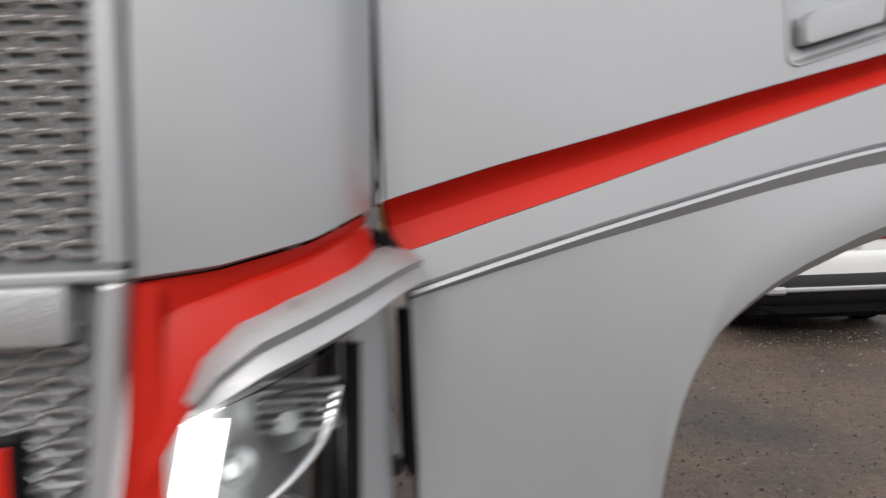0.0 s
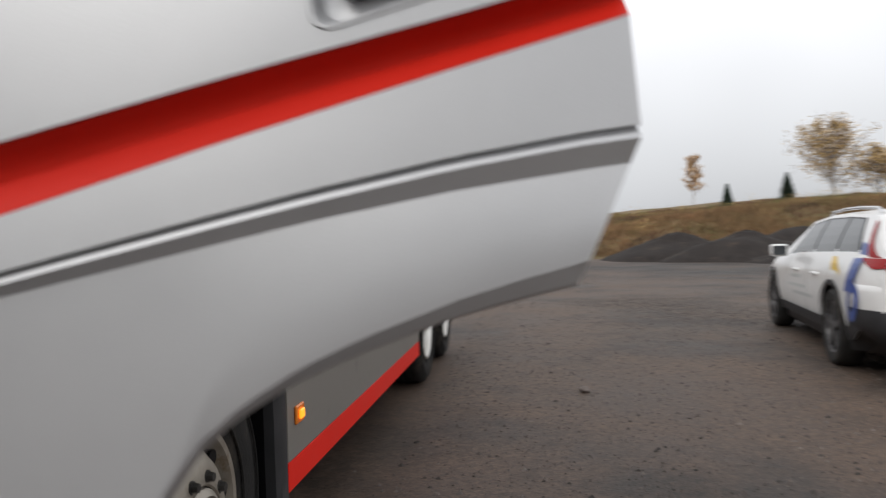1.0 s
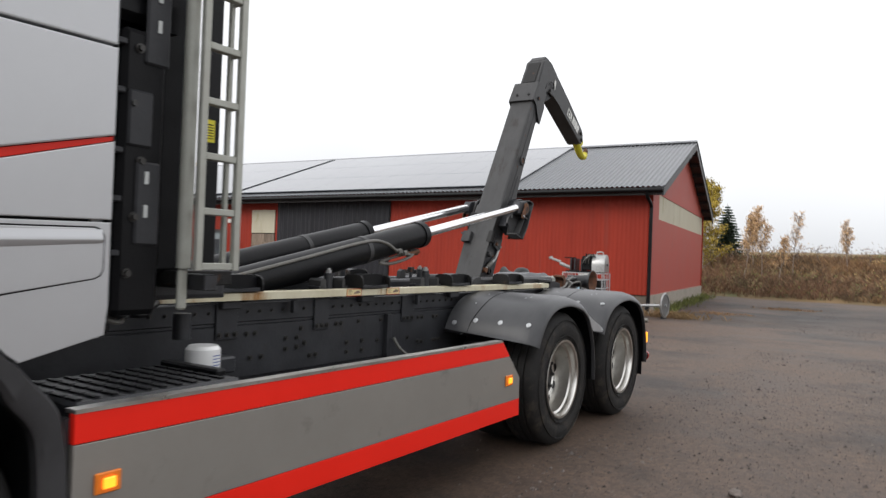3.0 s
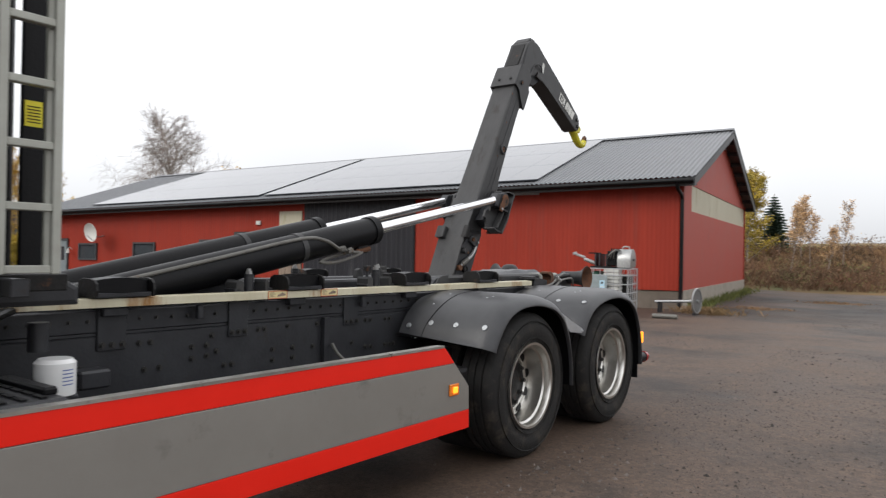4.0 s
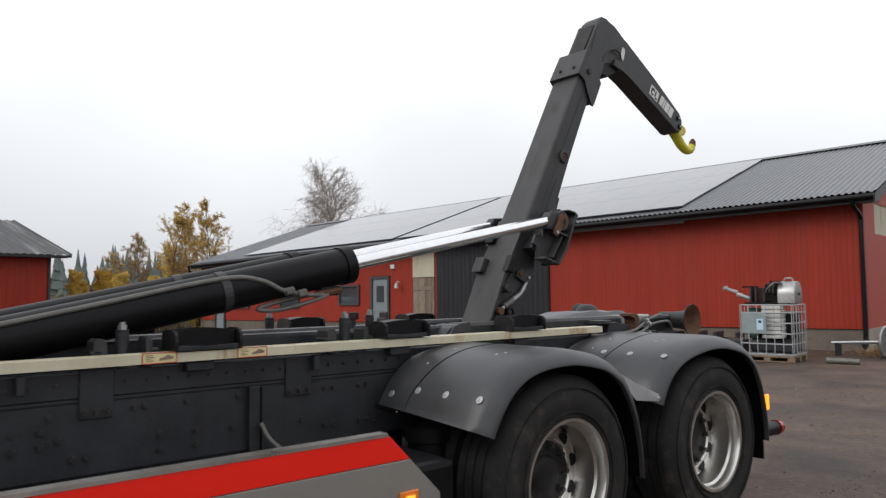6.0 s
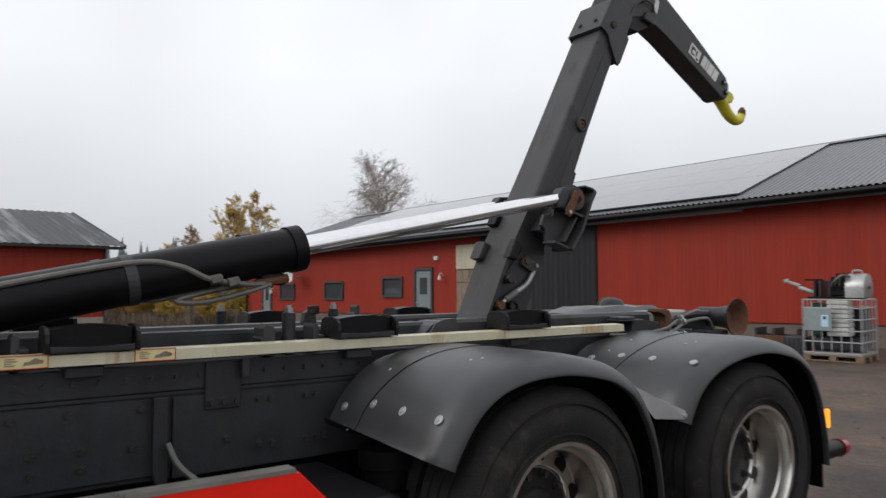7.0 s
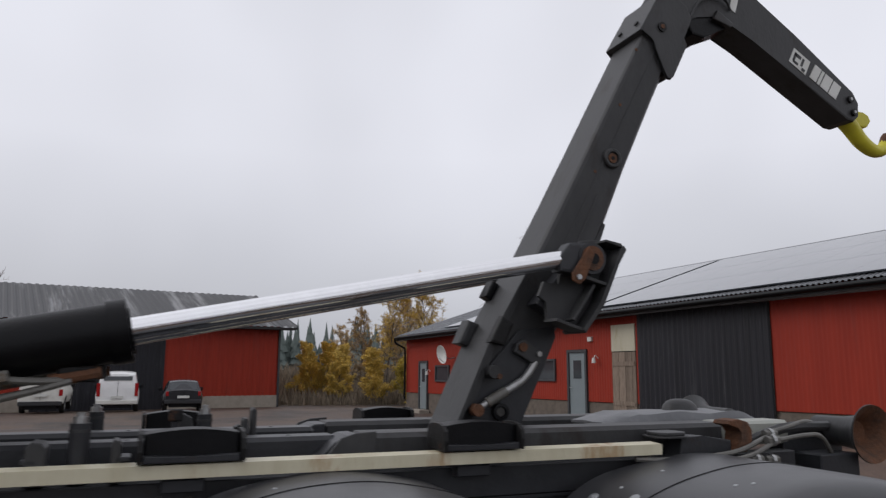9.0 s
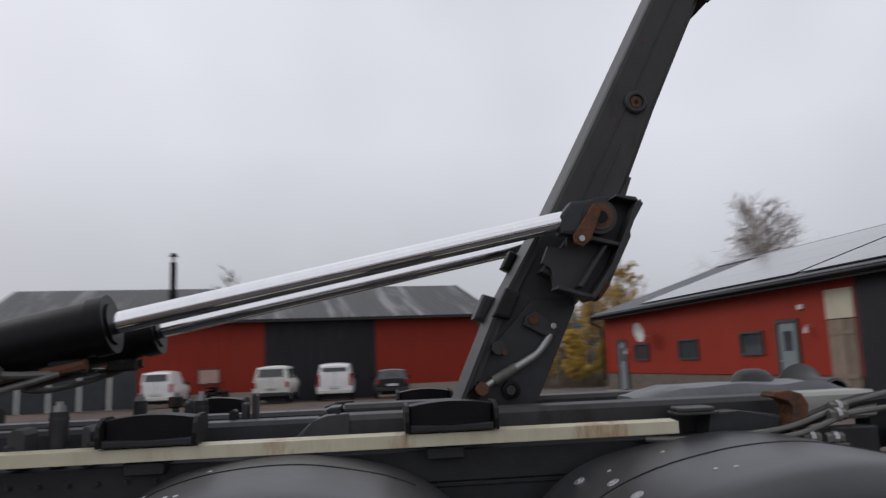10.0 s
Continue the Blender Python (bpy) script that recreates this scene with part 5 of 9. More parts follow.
part("bolt_rust", across(2.145, 0.074, AW + 0.022, AW + 0.025, 0.012, seg=10), RUST, collar)
for x in (-0.06, 0.07):
    part("collar_screw", C(on_arm(2.13, -0.02, x), on_arm(2.13, -0.028, x), 0.013, seg=10), RUSTY_PAINT, collar)
part("inner_section", AP([(2.2, 0.02), (2.62, 0.028), (2.66, 0.05), (2.6, 0.2), (2.36, 0.2), (2.2, 0.17)], -0.098, 0.098, bevel=0.008), ARM, arm, "sliding inner arm section")
part("worn_top", AP([(2.33, 0.012), (2.6, 0.021), (2.6, 0.028), (2.33, 0.02)], -0.07, 0.07, bevel=0.002), RUSTY_PAINT, arm, "worn rusty wear strip")
# foot linkage on the near side
ring = part("foot_pin", lathe(bmesh.new(), [(0.034, 0), (0.034, 0.024), (0.022, 0.026), (0.02, 0.014), (0.0, 0.012)], 22), BLACK, arm, smooth=True)
ring.matrix_local = Matrix.Translation(on_arm(0.17, 0.174, 0.1))
part("pin_face", C((0.012, 0, 0), (0.018, 0, 0), 0.018, seg=16), BOLTMAT, ring)
part("link_rod", sweep(bmesh.new(), bend([on_arm(0.125, 0.075, 0.125), on_arm(0.2, 0.118, 0.125), on_arm(0.27, 0.165, 0.125), on_arm(0.34, 0.205, 0.12), on_arm(0.42, 0.22, 0.115)], 5), [0.014] * 7 + [0.017] * 7 + [0.015] * 7, 10), STEEL, arm, "steel link rod", smooth=True)
part("rod_sleeve", sweep(bmesh.new(), [on_arm(0.17, 0.1, 0.125), on_arm(0.25, 0.152, 0.125)], 0.021, 12), HOSE, arm, smooth=True)
part("rusty_joint", across(0.125, 0.072, 0.1, 0.15, 0.024, seg=16), RUST, arm)
lever = part("link_lever", AP([(0.405, 0.11), (0.405, 0.225), (0.425, 0.24), (0.465, 0.225), (0.475, 0.13), (0.44, 0.105)], 0.1, 0.128, bevel=0.006), ARM, arm)
part("lever_pin", across(0.44, 0.135, 0.128, 0.14, 0.018, seg=14), RUST, lever)
part("lever_nut", across(0.452, 0.212, 0.128, 0.14, 0.012, seg=6), STEEL, lever)
part("stop_block", AP([(0.38, -0.012), (0.5, -0.012), (0.5, 0.05), (0.4, 0.055)], 0.098, 0.15, bevel=0.012), RUSTY_PAINT, arm)
part("stop_block", AP([(0.36, -0.05), (0.47, -0.055), (0.48, 0.0), (0.37, 0.0)], -0.15, -0.06, bevel=0.016), ARM, arm)
part("stop_block", AP([(0.6, -0.035), (0.68, -0.035), (0.68, 0.0), (0.6, 0.0)], -0.145, -0.07, bevel=0.01), BLACK, arm)
part("spring_pin", across(0.286, 0.06, 0.1, 0.16, 0.026, seg=14), ARM, arm, smooth=True)
part("pin_tip", across(0.28, 0.085, 0.11, 0.165, 0.011, seg=10), RUST, arm)
# cast brackets that carry the cylinder pins
for sx in (1, -1):
    br = part("cylinder_bracket", AP([(0.562, 0.135), (0.587, 0.262), (0.72, 0.282), (0.9, 0.27), (0.975, 0.262), (0.982, 0.24), (0.975, 0.18), (0.93, 0.12), (0.86, 0.095), (0.76, 0.1), (0.715, 0.12), (0.69, 0.05), (0.625, 0.056), (0.628, 0.1)], 0.205 * sx, 0.228 * sx, bevel=0.005), ARM, arm, "cast bracket for the cylinder pin")
    part("bracket_rim", AP([(0.58, 0.255), (0.72, 0.276), (0.9, 0.264), (0.97, 0.258), (0.985, 0.268), (0.975, 0.285), (0.9, 0.28), (0.72, 0.294), (0.575, 0.27)], 0.15 * sx, 0.315 * sx, bevel=0.004), ARM, br)
    part("bracket_rim", AP([(0.96, 0.18), (0.985, 0.25), (0.975, 0.27), (0.95, 0.18)], 0.15 * sx, 0.315 * sx, bevel=0.003), ARM, br)
    part("bracket_rim", AP([(0.552, 0.135), (0.578, 0.262), (0.592, 0.262), (0.566, 0.135)], 0.2 * sx, 0.3 * sx, bevel=0.003), ARM, br)
    part("bracket_rib", AP([(0.765, 0.16), (0.795, 0.275), (0.81, 0.275), (0.78, 0.16)], 0.225 * sx, 0.305 * sx, bevel=0.003), ARM, br)
    part("bracket_rib", AP([(0.6, 0.205), (0.78, 0.225), (0.78, 0.238), (0.6, 0.218)], 0.225 * sx, 0.29 * sx, bevel=0.003), ARM, br)
    part("guide_wing", AP([(0.64, 0.288), (0.615, 0.312), (0.66, 0.326), (0.88, 0.324), (0.925, 0.3), (0.9, 0.282)], 0.13 * sx, 0.2 * sx, bevel=0.008), ARM, br)
    part("rusty_tip", AP([(0.6, 0.308), (0.62, 0.318), (0.68, 0.328), (0.68, 0.3), (0.64, 0.292)], 0.128 * sx, 0.202 * sx, bevel=0.004), RUST, br)
    part("bracket_web", AP([(0.6, 0.07), (0.96, 0.16), (0.96, 0.24), (0.6, 0.24)], 0.125 * sx, 0.206 * sx, bevel=0.006), CHASSIS, br)
    part("cross_pin", across(0.857, 0.161, 0.13 * sx, 0.318 * sx, 0.03, seg=18), CHASSIS, br, smooth=True)
    part("rod_eye", across(0.857, 0.161, 0.228 * sx, 0.312 * sx, 0.064, seg=28), CHASSIS, br, smooth=True)
    part("rod_neck", AP([(0.79, 0.03), (0.735, 0.06), (0.78, 0.17), (0.915, 0.13), (0.86, 0.045)], 0.232 * sx, 0.308 * sx, bevel=0.012), CHASSIS, br)
    part("eye_ring", across(0.857, 0.161, 0.312 * sx, 0.319 * sx, 0.05, seg=24), RUST, br, smooth=True)
    part("pin_bore", across(0.857, 0.166, 0.319 * sx, 0.322 * sx, 0.022, seg=20), BLACK, br)
    part("pin_keeper", AP([(0.885, 0.118), (0.87, 0.155), (0.76, 0.165), (0.725, 0.15), (0.722, 0.115), (0.745, 0.1)], 0.319 * sx, 0.329 * sx, bevel=0.004), RUST, br, "rusty pin keeper")
    part("keeper_bolt", across(0.748, 0.132, 0.329 * sx, 0.338 * sx, 0.011, seg=8), GALV, br)
# jib and hook
JW = 0.082
jib = part("jib", AP([(2.56, 0.03), (2.655, 0.035), (2.715, 0.06), (2.742, 0.12), (2.748, 0.42), (2.735, 0.84), (2.705, 1.3), (2.67, 1.36), (2.6, 1.39), (2.55, 1.372), (2.53, 1.33), (2.515, 0.6), (2.505, 0.4), (2.48, 0.33), (2.4, 0.24), (2.3, 0.2)], -JW, JW, bevel=0.012), ARM, truck, "dark grey jib of the lift arm")
part("knee_plate", AP([(2.3, 0.06), (2.62, 0.03), (2.7, 0.075), (2.73, 0.2), (2.72, 0.36), (2.6, 0.32), (2.53, 0.25), (2.45, 0.21), (2.32, 0.19)], JW, 0.104, bevel=0.006), ARM, jib)
part("knee_plate", AP([(2.3, 0.06), (2.62, 0.03), (2.7, 0.075), (2.73, 0.2), (2.72, 0.36), (2.6, 0.32), (2.45, 0.21)], -0.104, -JW, bevel=0.006), ARM, jib)
part("knee_arch", sweep(bmesh.new(), bend([on_arm(2.33, 0.2, 0.106), on_arm(2.46, 0.215, 0.106), on_arm(2.55, 0.27, 0.106), on_arm(2.58, 0.35, 0.1), on_arm(2.56, 0.4, 0.09)], 5), 0.007, 8), ARM, jib, smooth=True)
part("knee_underside", AP([(2.34, 0.2), (2.3, 0.27), (2.33, 0.34), (2.4, 0.37), (2.5, 0.46), (2.52, 0.36), (2.44, 0.22)], -0.075, 0.075, bevel=0.01), BLACK, jib)
part("knee_stop", AP([(2.44, 0.33), (2.47, 0.44), (2.5, 0.44), (2.5, 0.33)], 0.05, 0.1, bevel=0.006), ARM, jib)
part("knee_tag", AP([(2.575, 0.395), (2.575, 0.435), (2.66, 0.42), (2.675, 0.405), (2.67, 0.378), (2.65, 0.378)], JW, JW + 0.003), DISH, jib, "small white tag")


def jib_quad(n0, n1, s0, s1, x0=JW, x1=JW + 0.003, tilt=0.0):
    return AP([(s0, n0), (s0, n1), (s1, n1 + tilt), (s1, n0 + tilt)], x0, x1)


part("maker_mark", jib_quad(0.842, 0.968, 2.568, 2.662), DISH, jib, "pale square mark with a dark swirl")
for n0, n1, s0, s1 in ((0.858, 0.905, 2.625, 2.645), (0.856, 0.872, 2.59, 2.64), (0.862, 0.9, 2.582, 2.596), (0.915, 0.93, 2.595, 2.645), (0.93, 0.955, 2.575, 2.592)):
    part("mark_swirl", jib_quad(n0, n1, s0, s1, JW + 0.003, JW + 0.0045), ARM, jib)
for n0, n1 in ((0.996, 1.046), (1.054, 1.072), (1.08, 1.138), (1.146, 1.204)):
    part("letter_bar", jib_quad(n0, n1, 2.578, 2.672, tilt=0.008), DISH, jib, "pale block of lettering")
for n, s in ((1.292, 2.645), (1.345, 2.592)):
    part("hook_pin", across(s, n, JW, JW + 0.014, 0.02, seg=14), RUSTY_PAINT, jib)
    part("pin_face", across(s, n, JW + 0.014, JW + 0.017, 0.009, seg=10), STEEL, jib)
hk = bend([on_arm(2.6, 1.34), on_arm(2.585, 1.43), on_arm(2.558, 1.53), on_arm(2.562, 1.63), on_arm(2.61, 1.695), on_arm(2.675, 1.7)], 6)
hook = part("hook", sweep(bmesh.new(), hk, [0.05 - 0.02 * (i / (len(hk) - 1)) for i in range(len(hk))], 14), YELLOW, truck, "yellow painted lifting hook", smooth=True)
part("hook_tip", sweep(bmesh.new(), [on_arm(2.66, 1.702), on_arm(2.7, 1.692), on_arm(2.722, 1.682)], [0.033, 0.028, 0.012], 10), RUST, hook)
part("hook_latch", AP([(2.61, 1.38), (2.6, 1.46), (2.64, 1.52), (2.69, 1.53), (2.71, 1.5), (2.69, 1.46), (2.68, 1.4)], -0.028, 0.028, bevel=0.01), YELLOW, hook)


def ram(x, s):
    """Lift cylinder and chromed rod."""
    a, b, c = Vector((x, 2.15, 1.115)), Vector((x, 4.325, 1.555)), Vector((x, 5.9, 1.874))
    d = (b - a).normalized()
    ram_ = part("lift_cylinder", C(a, b, 0.092, seg=36), BLACK, truck, "black hydraulic lift cylinder", smooth=True)
    part("end_ring", C(b - d * 0.045, b + d * 0.012, 0.1, seg=36), BLACK, ram_, smooth=True)
    part("gland", C(b + d * 0.012, b + d * 0.02, 0.07, seg=24), BLACK, ram_)
    part("base_eye", C(a - Vector((0.08, 0, 0)), a + Vector((0.08, 0, 0)), 0.09, seg=20), CHASSIS, ram_, smooth=True)
    part("clip_band", C(a + d * 1.5, a + d * 1.54, 0.096, seg=28), ARM, ram_)
    part("rod", C(b, c, 0.0365, seg=32), ROD, truck, "polished chrome piston rod", smooth=True)
    up = Vector((0.072 * s, -0.015, 0.064))
    line = [a + d * 0.3 + up, a + d * 0.9 + up, a + d * 1.5 + up, a + d * 1.68 + Vector((0.09 * s, 0, 0.022)), a + d * 1.8 + Vector((0.095 * s, 0, -0.05)), a + d * 1.95 + Vector((0.075 * s, 0, -0.1)), a + d * 2.08 + Vector((0.03 * s, 0, -0.125))]
    part("oil_pipe", sweep(bmesh.new(), bend(line, 6), 0.0115, 8), HOSE, ram_, "grey oil pipe", smooth=True)
    for k in (1.83, 1.9):
        q = a + d * k + Vector((0.092 * s, 0, -0.058 - (k - 1.83) * 0.35))
        part("pipe_nut", C(q - d * 0.022, q + d * 0.022, 0.02, seg=6), HOSE, ram_)
    q = a + d * 2.1
    part("port_block", box(bmesh.new(), q.x - 0.02, q.x + 0.04, q.y - 0.06, q.y + 0.05, q.z - 0.135, q.z - 0.085, bevel=0.006), RUSTY_PAINT, ram_)
    part("port_fitting", C(q + Vector((0.03 * s, -0.08, -0.13)), q + Vector((0.03 * s, 0.06, -0.105)), 0.019, seg=8), RUST, ram_)
    loop = [q + Vector((0.04 * s, -0.02, -0.13)), q + Vector((0.06 * s, -0.14, -0.165)), q + Vector((0.05 * s, -0.3, -0.2)), q + Vector((0.03 * s, -0.4, -0.195)), q + Vector((0.03 * s, -0.3, -0.165)), q + Vector((0.03 * s, -0.12, -0.13))]
    part("oil_pipe", sweep(bmesh.new(), bend(loop, 6), 0.0115, 8), HOSE, ram_, smooth=True)


ram(0.27, 1)
ram(-0.27, -1)

# ladder, air pipe and the stack behind the cab
lad = new("ladder")
lad.parent = truck
tagged(lad, "pale grey steel ladder behind the cab")
for y in (1.547, 1.72):
    part("stile", B(1.178, 1.204, y, y + 0.029, 1.315, 3.1, bevel=0.003), LADDER, lad)
part("rear_stile", B(1.112, 1.128, 1.728, 1.746, 1.315, 3.1), LADDER, lad)
for k in range(9):
    z = 1.318 + 0.2045 * k
    part("rung", B(1.165, 1.2, 1.576, 1.72, z, z + 0.026, bevel=0.003), LADDER, lad)
    part("rung_stay", B(1.128, 1.178, 1.73, 1.744, z + 0.006, z + 0.022), LADDER, lad)
part("dark_panel", B(0.98, 1.0, 1.705, 1.8, 1.33, 3.05, bevel=0.004), BLACK, truck, "dark panel behind the ladder")
ys = part("safety_sticker", B(1.0, 1.003, 1.712, 1.772, 1.825, 1.915), YSTICKER, truck, "yellow notice sticker")
for k in range(6):
    part("print_line", B(1.003, 1.0045, 1.72, 1.764, 1.838 + 0.011 * k, 1.8415 + 0.011 * k), BLACK, ys)
part("ladder_foot", P([(1.6, 1.18), (2.0, 1.18), (2.0, 1.25), (1.93, 1.29), (1.6, 1.29)], "x", 0.6, 0.84, bevel=0.02), CHASSIS, truck)
part("foot_bracket", B(0.6, 1.19, 1.6, 1.66, 1.24, 1.3, bevel=0.004), CHASSIS, truck)
part("foot_bracket", B(0.95, 1.05, 1.58, 1.85, 1.25, 1.31, bevel=0.004), RUSTY_PAINT, truck)
part("air_pipe", C((1.1, 1.572, 1.32), (1.1, 1.572, 3.1), 0.027, seg=20), LADDER, truck, "pale air intake pipe with rust marks", smooth=True)
part("pipe_foot", B(1.085, 1.112, 1.55, 1.588, 1.165, 1.32, bevel=0.008), LADDER, truck)
part("pipe_bracket", B(0.7, 1.03, 1.5, 1.56, 2.2, 2.3), BLACK, truck)
part("equipment_box", B(0.3, 0.8, 1.53, 1.76, 1.2, 1.99, bevel=0.02), BLACK, truck, "black box behind the equipment stack")
part("equipment_box", B(0.3, 0.8, 1.53, 1.76, 2.19, 3.0, bevel=0.02), BLACK, truck, "black box behind the equipment stack")
part("box_strut", B(0.74, 0.78, 1.53, 1.56, 1.98, 2.2), BLACK, truck)
part("box_strut", B(0.3, 0.79, 1.625, 1.755, 1.985, 2.195), BLACK, truck)
part("box_strut", B(0.72, 0.78, 1.56, 1.7, 2.035, 2.055), BLACK, truck)
part("equipment_box", B(0.803, 0.985, 1.53, 1.69, 1.3, 3.02, bevel=0.015), BLACK, truck, "black box behind the equipment stack")
part("equipment_box", B(0.3, 1.062, 1.32, 1.5, 1.15, 2.17, bevel=0.02), BLACK, truck, "black equipment stack behind the cab")
part("equipment_box", B(0.3, 1.04, 1.24, 1.5, 2.2, 3.0, bevel=0.03), BLACK, truck, "black equipment stack behind the cab")
for y, z0, z1, r in ((1.23, 1.15, 3.0, 0.022), (1.275, 1.3, 2.6, 0.016), (1.3, 1.12, 3.0, 0.012)):
    part("riser_pipe", sweep(bmesh.new(), bend([(1.02, y, z0), (1.03, y + 0.01, (z0 + z1) / 2), (1.0, y - 0.01, z1)], 6), r, 8), BLACK, truck, smooth=True)
for z in (1.36, 1.55, 1.72, 1.93, 2.1, 2.33):
    clamp = part("pipe_clamp", B(1.0, 1.07, 1.215, 1.33, z, z + 0.022, bevel=0.004), CHASSIS, truck)
    shared("bolt", BOLT, clamp, Matrix.Translation((1.07, 1.26, z + 0.011)) @ Matrix.Diagonal((0.7, 0.7, 0.7, 1)))
# air and cable lines that hang between cab and frame
for k in range(7):
    a, c = 1.2 + 0.035 * k, 1.62 + 0.045 * k
    part("air_line", sweep(bmesh.new(), bend([(0.95 - 0.05 * k, a, 1.42 - 0.03 * k), (0.98 - 0.04 * k, a + 0.1, 1.17 + 0.015 * (k % 3)), (0.9 - 0.05 * k, (a + c) / 2 + 0.05, 1.11 + 0.02 * (k % 2)), (0.62 - 0.02 * k, c, 1.17)], 6), 0.009 + 0.003 * (k % 2), 8), BLACK if k % 3 else HOSE, truck, smooth=True)
for x, y, z, m in ((0.93, 1.3, 1.13, STEEL), (0.88, 1.36, 1.1, GALV), (0.8, 1.62, 1.19, STEEL), (0.72, 1.7, 1.2, RUSTY_PAINT), (0.84, 1.45, 1.12, HOSE)):
    part("line_fitting", C((x, y - 0.025, z), (x, y + 0.025, z + 0.008), 0.016, seg=6), m, truck)
for z0, z1, y0 in ((1.4, 1.7, 1.38), (1.75, 1.95, 1.34), (2.05, 2.4, 1.4), (2.45, 2.7, 1.36)):
    part("stack_box", B(1.058, 1.074, y0, y0 + 0.1, z0, z1, bevel=0.008), CHASSIS, truck)
for k in range(7):
    z = 1.3 + 0.2 * k
    shared("bolt", BOLT, truck, Matrix.Translation((1.062, 1.36 + 0.02 * (k % 3), z)) @ Matrix.Diagonal((1.2, 1.2, 1.2, 1)))
for k, (y, z) in enumerate(((1.45, 2.28), (1.45, 2.17), (1.42, 1.62), (1.42, 1.5))):
    part("pale_fitting", B(1.072, 1.079, y - 0.01, y + 0.006, z, z + 0.045), LIGHTGREY, truck)
part("tall_pipe", C((0.75, 1.28, 1.1), (0.75, 1.28, 3.0), 0.045), CHASSIS, truck, smooth=True)
for k in range(3):
    part("hose", sweep(bmesh.new(), bend([(0.7 - 0.08 * k, 1.3, 1.3), (0.72, 1.5 + 0.06 * k, 1.12), (0.5, 1.7 + 0.1 * k, 1.14)], 6), 0.017, 8), BLACK, truck, smooth=True)
# step box, filter and small tank
stp = part("step_box", B(0.72, 1.19, 1.12, 1.8, 0.72, 0.895, bevel=0.012), CHASSIS, truck, "dark chequered step box")
for k in range(10):
    for j in range(5):
        part("tread_rib", B(0.75 + 0.085 * j, 0.82 + 0.085 * j, 1.14 + 0.064 * k, 1.16 + 0.064 * k, 0.895, 0.902), BLACK, stp)
part("step_end", B(0.74, 1.1, 1.75, 1.802, 0.89, 0.92, bevel=0.008), BLACK, stp)
part("oil_filter", C((0.78, 1.94, 0.83), (0.78, 1.94, 0.955), 0.076, seg=28), WHITE, truck, "white canister oil filter", smooth=True)
part("filter_top", C((0.78, 1.94, 0.955), (0.78, 1.94, 0.97), 0.076, 0.062, 28), WHITE, truck, smooth=True)
for k in range(5):
    ang = [-0.1 + 0.12 * q for q in range(6)]
    part("print_line", loft(bmesh.new(), [[(0.78 + 0.0768 * math.cos(a), 1.94 + 0.0768 * math.sin(a), 0.872 + 0.014 * k + dz) for a in ang] for dz in (0, 0.004)]), BLUE, truck)
part("filter_head", B(0.6, 0.84, 1.87, 2.01, 0.78, 0.832, bevel=0.01), CHASSIS, truck)
part("small_tank", C((0.62, 1.947, 0.98), (0.62, 1.947, 1.098), 0.04, seg=20), CHASSIS, truck, smooth=True)
part("valve_block", B(0.55, 0.66, 2.1, 2.24, 0.8, 0.88, bevel=0.01), CHASSIS, truck)
# black fillers added where the truck's underside lies in shade
part("battery_box", B(0.5, 1.12, 3.74, 4.32, 0.36, 0.7, bevel=0.03, seg=2), BLACK, truck, "black box behind the end of the skirt")
part("under_shield", B(-0.38, 0.38, 2.0, 4.6, 0.46, 0.69), BLACK, truck)
for k in range(4):
    part("air_bag", C((0.72, 4.5, 0.47 + 0.075 * k), (0.72, 4.5, 0.54 + 0.075 * k), 0.1 + 0.012 * (k % 2), seg=24), BLACK, truck, smooth=True)
part("fuel_tank", B(0.55, 1.15, 2.15, 3.7, 0.42, 0.72, bevel=0.06, seg=3), CHASSIS, truck, "dark tank behind the skirt")

# ---- cab ----
cab = new("cab")
cab.parent = truck
tagged(cab, "silver truck cab with red side stripe")


def cpart(name, bm, mat, label="", smooth=False):
    return part(name, bm, mat, cab, label, smooth)


XS = 1.25
ARCH = [(0.36, 1.212), (0.43, 1.236), (0.5, 1.25), (0.56, 1.255), (0.62, 1.252), (0.68, 1.236), (0.731, 1.213), (0.78, 1.178), (0.825, 1.135), (0.88, 1.077), (0.914, 1.05)]


def zs_top(y):
    return 1.563 + 0.2489 * (y - 0.44)


def zs_bot(y):
    return 1.516 + 0.287 * (y - 0.44)


def z_joint(y):
    return 1.459 + 0.0215 * (y - 0.48)


cpart("upper_side_panel", P([(0.44, 2.022), (1.18, 2.036), (1.172, 2.95), (0.44, 2.95)], "x", XS - 0.05, XS - 0.004, bevel=0.006), SILVER)
cpart("side_panel", P([(0.44, zs_top(0.44)), (1.18, zs_top(1.18)), (1.18, 2.027), (0.44, 2.013)], "x", XS - 0.05, XS, bevel=0.006), SILVER, "silver rear side panel")
cpart("stripe", P([(0.44, zs_bot(0.44) + 0.002), (1.178, zs_bot(1.178) + 0.002), (1.178, zs_top(1.178) - 0.002), (0.44, zs_top(0.44) - 0.002)], "x", XS - 0.05, XS - 0.009, bevel=0.002), RED, "red stripe")
cpart("side_panel", P([(0.44, z_joint(0.44) + 0.004), (1.18, z_joint(1.18) + 0.004), (1.18, zs_bot(1.18)), (0.44, zs_bot(0.44))], "x", XS - 0.05, XS - 0.001, bevel=0.004), SILVER)
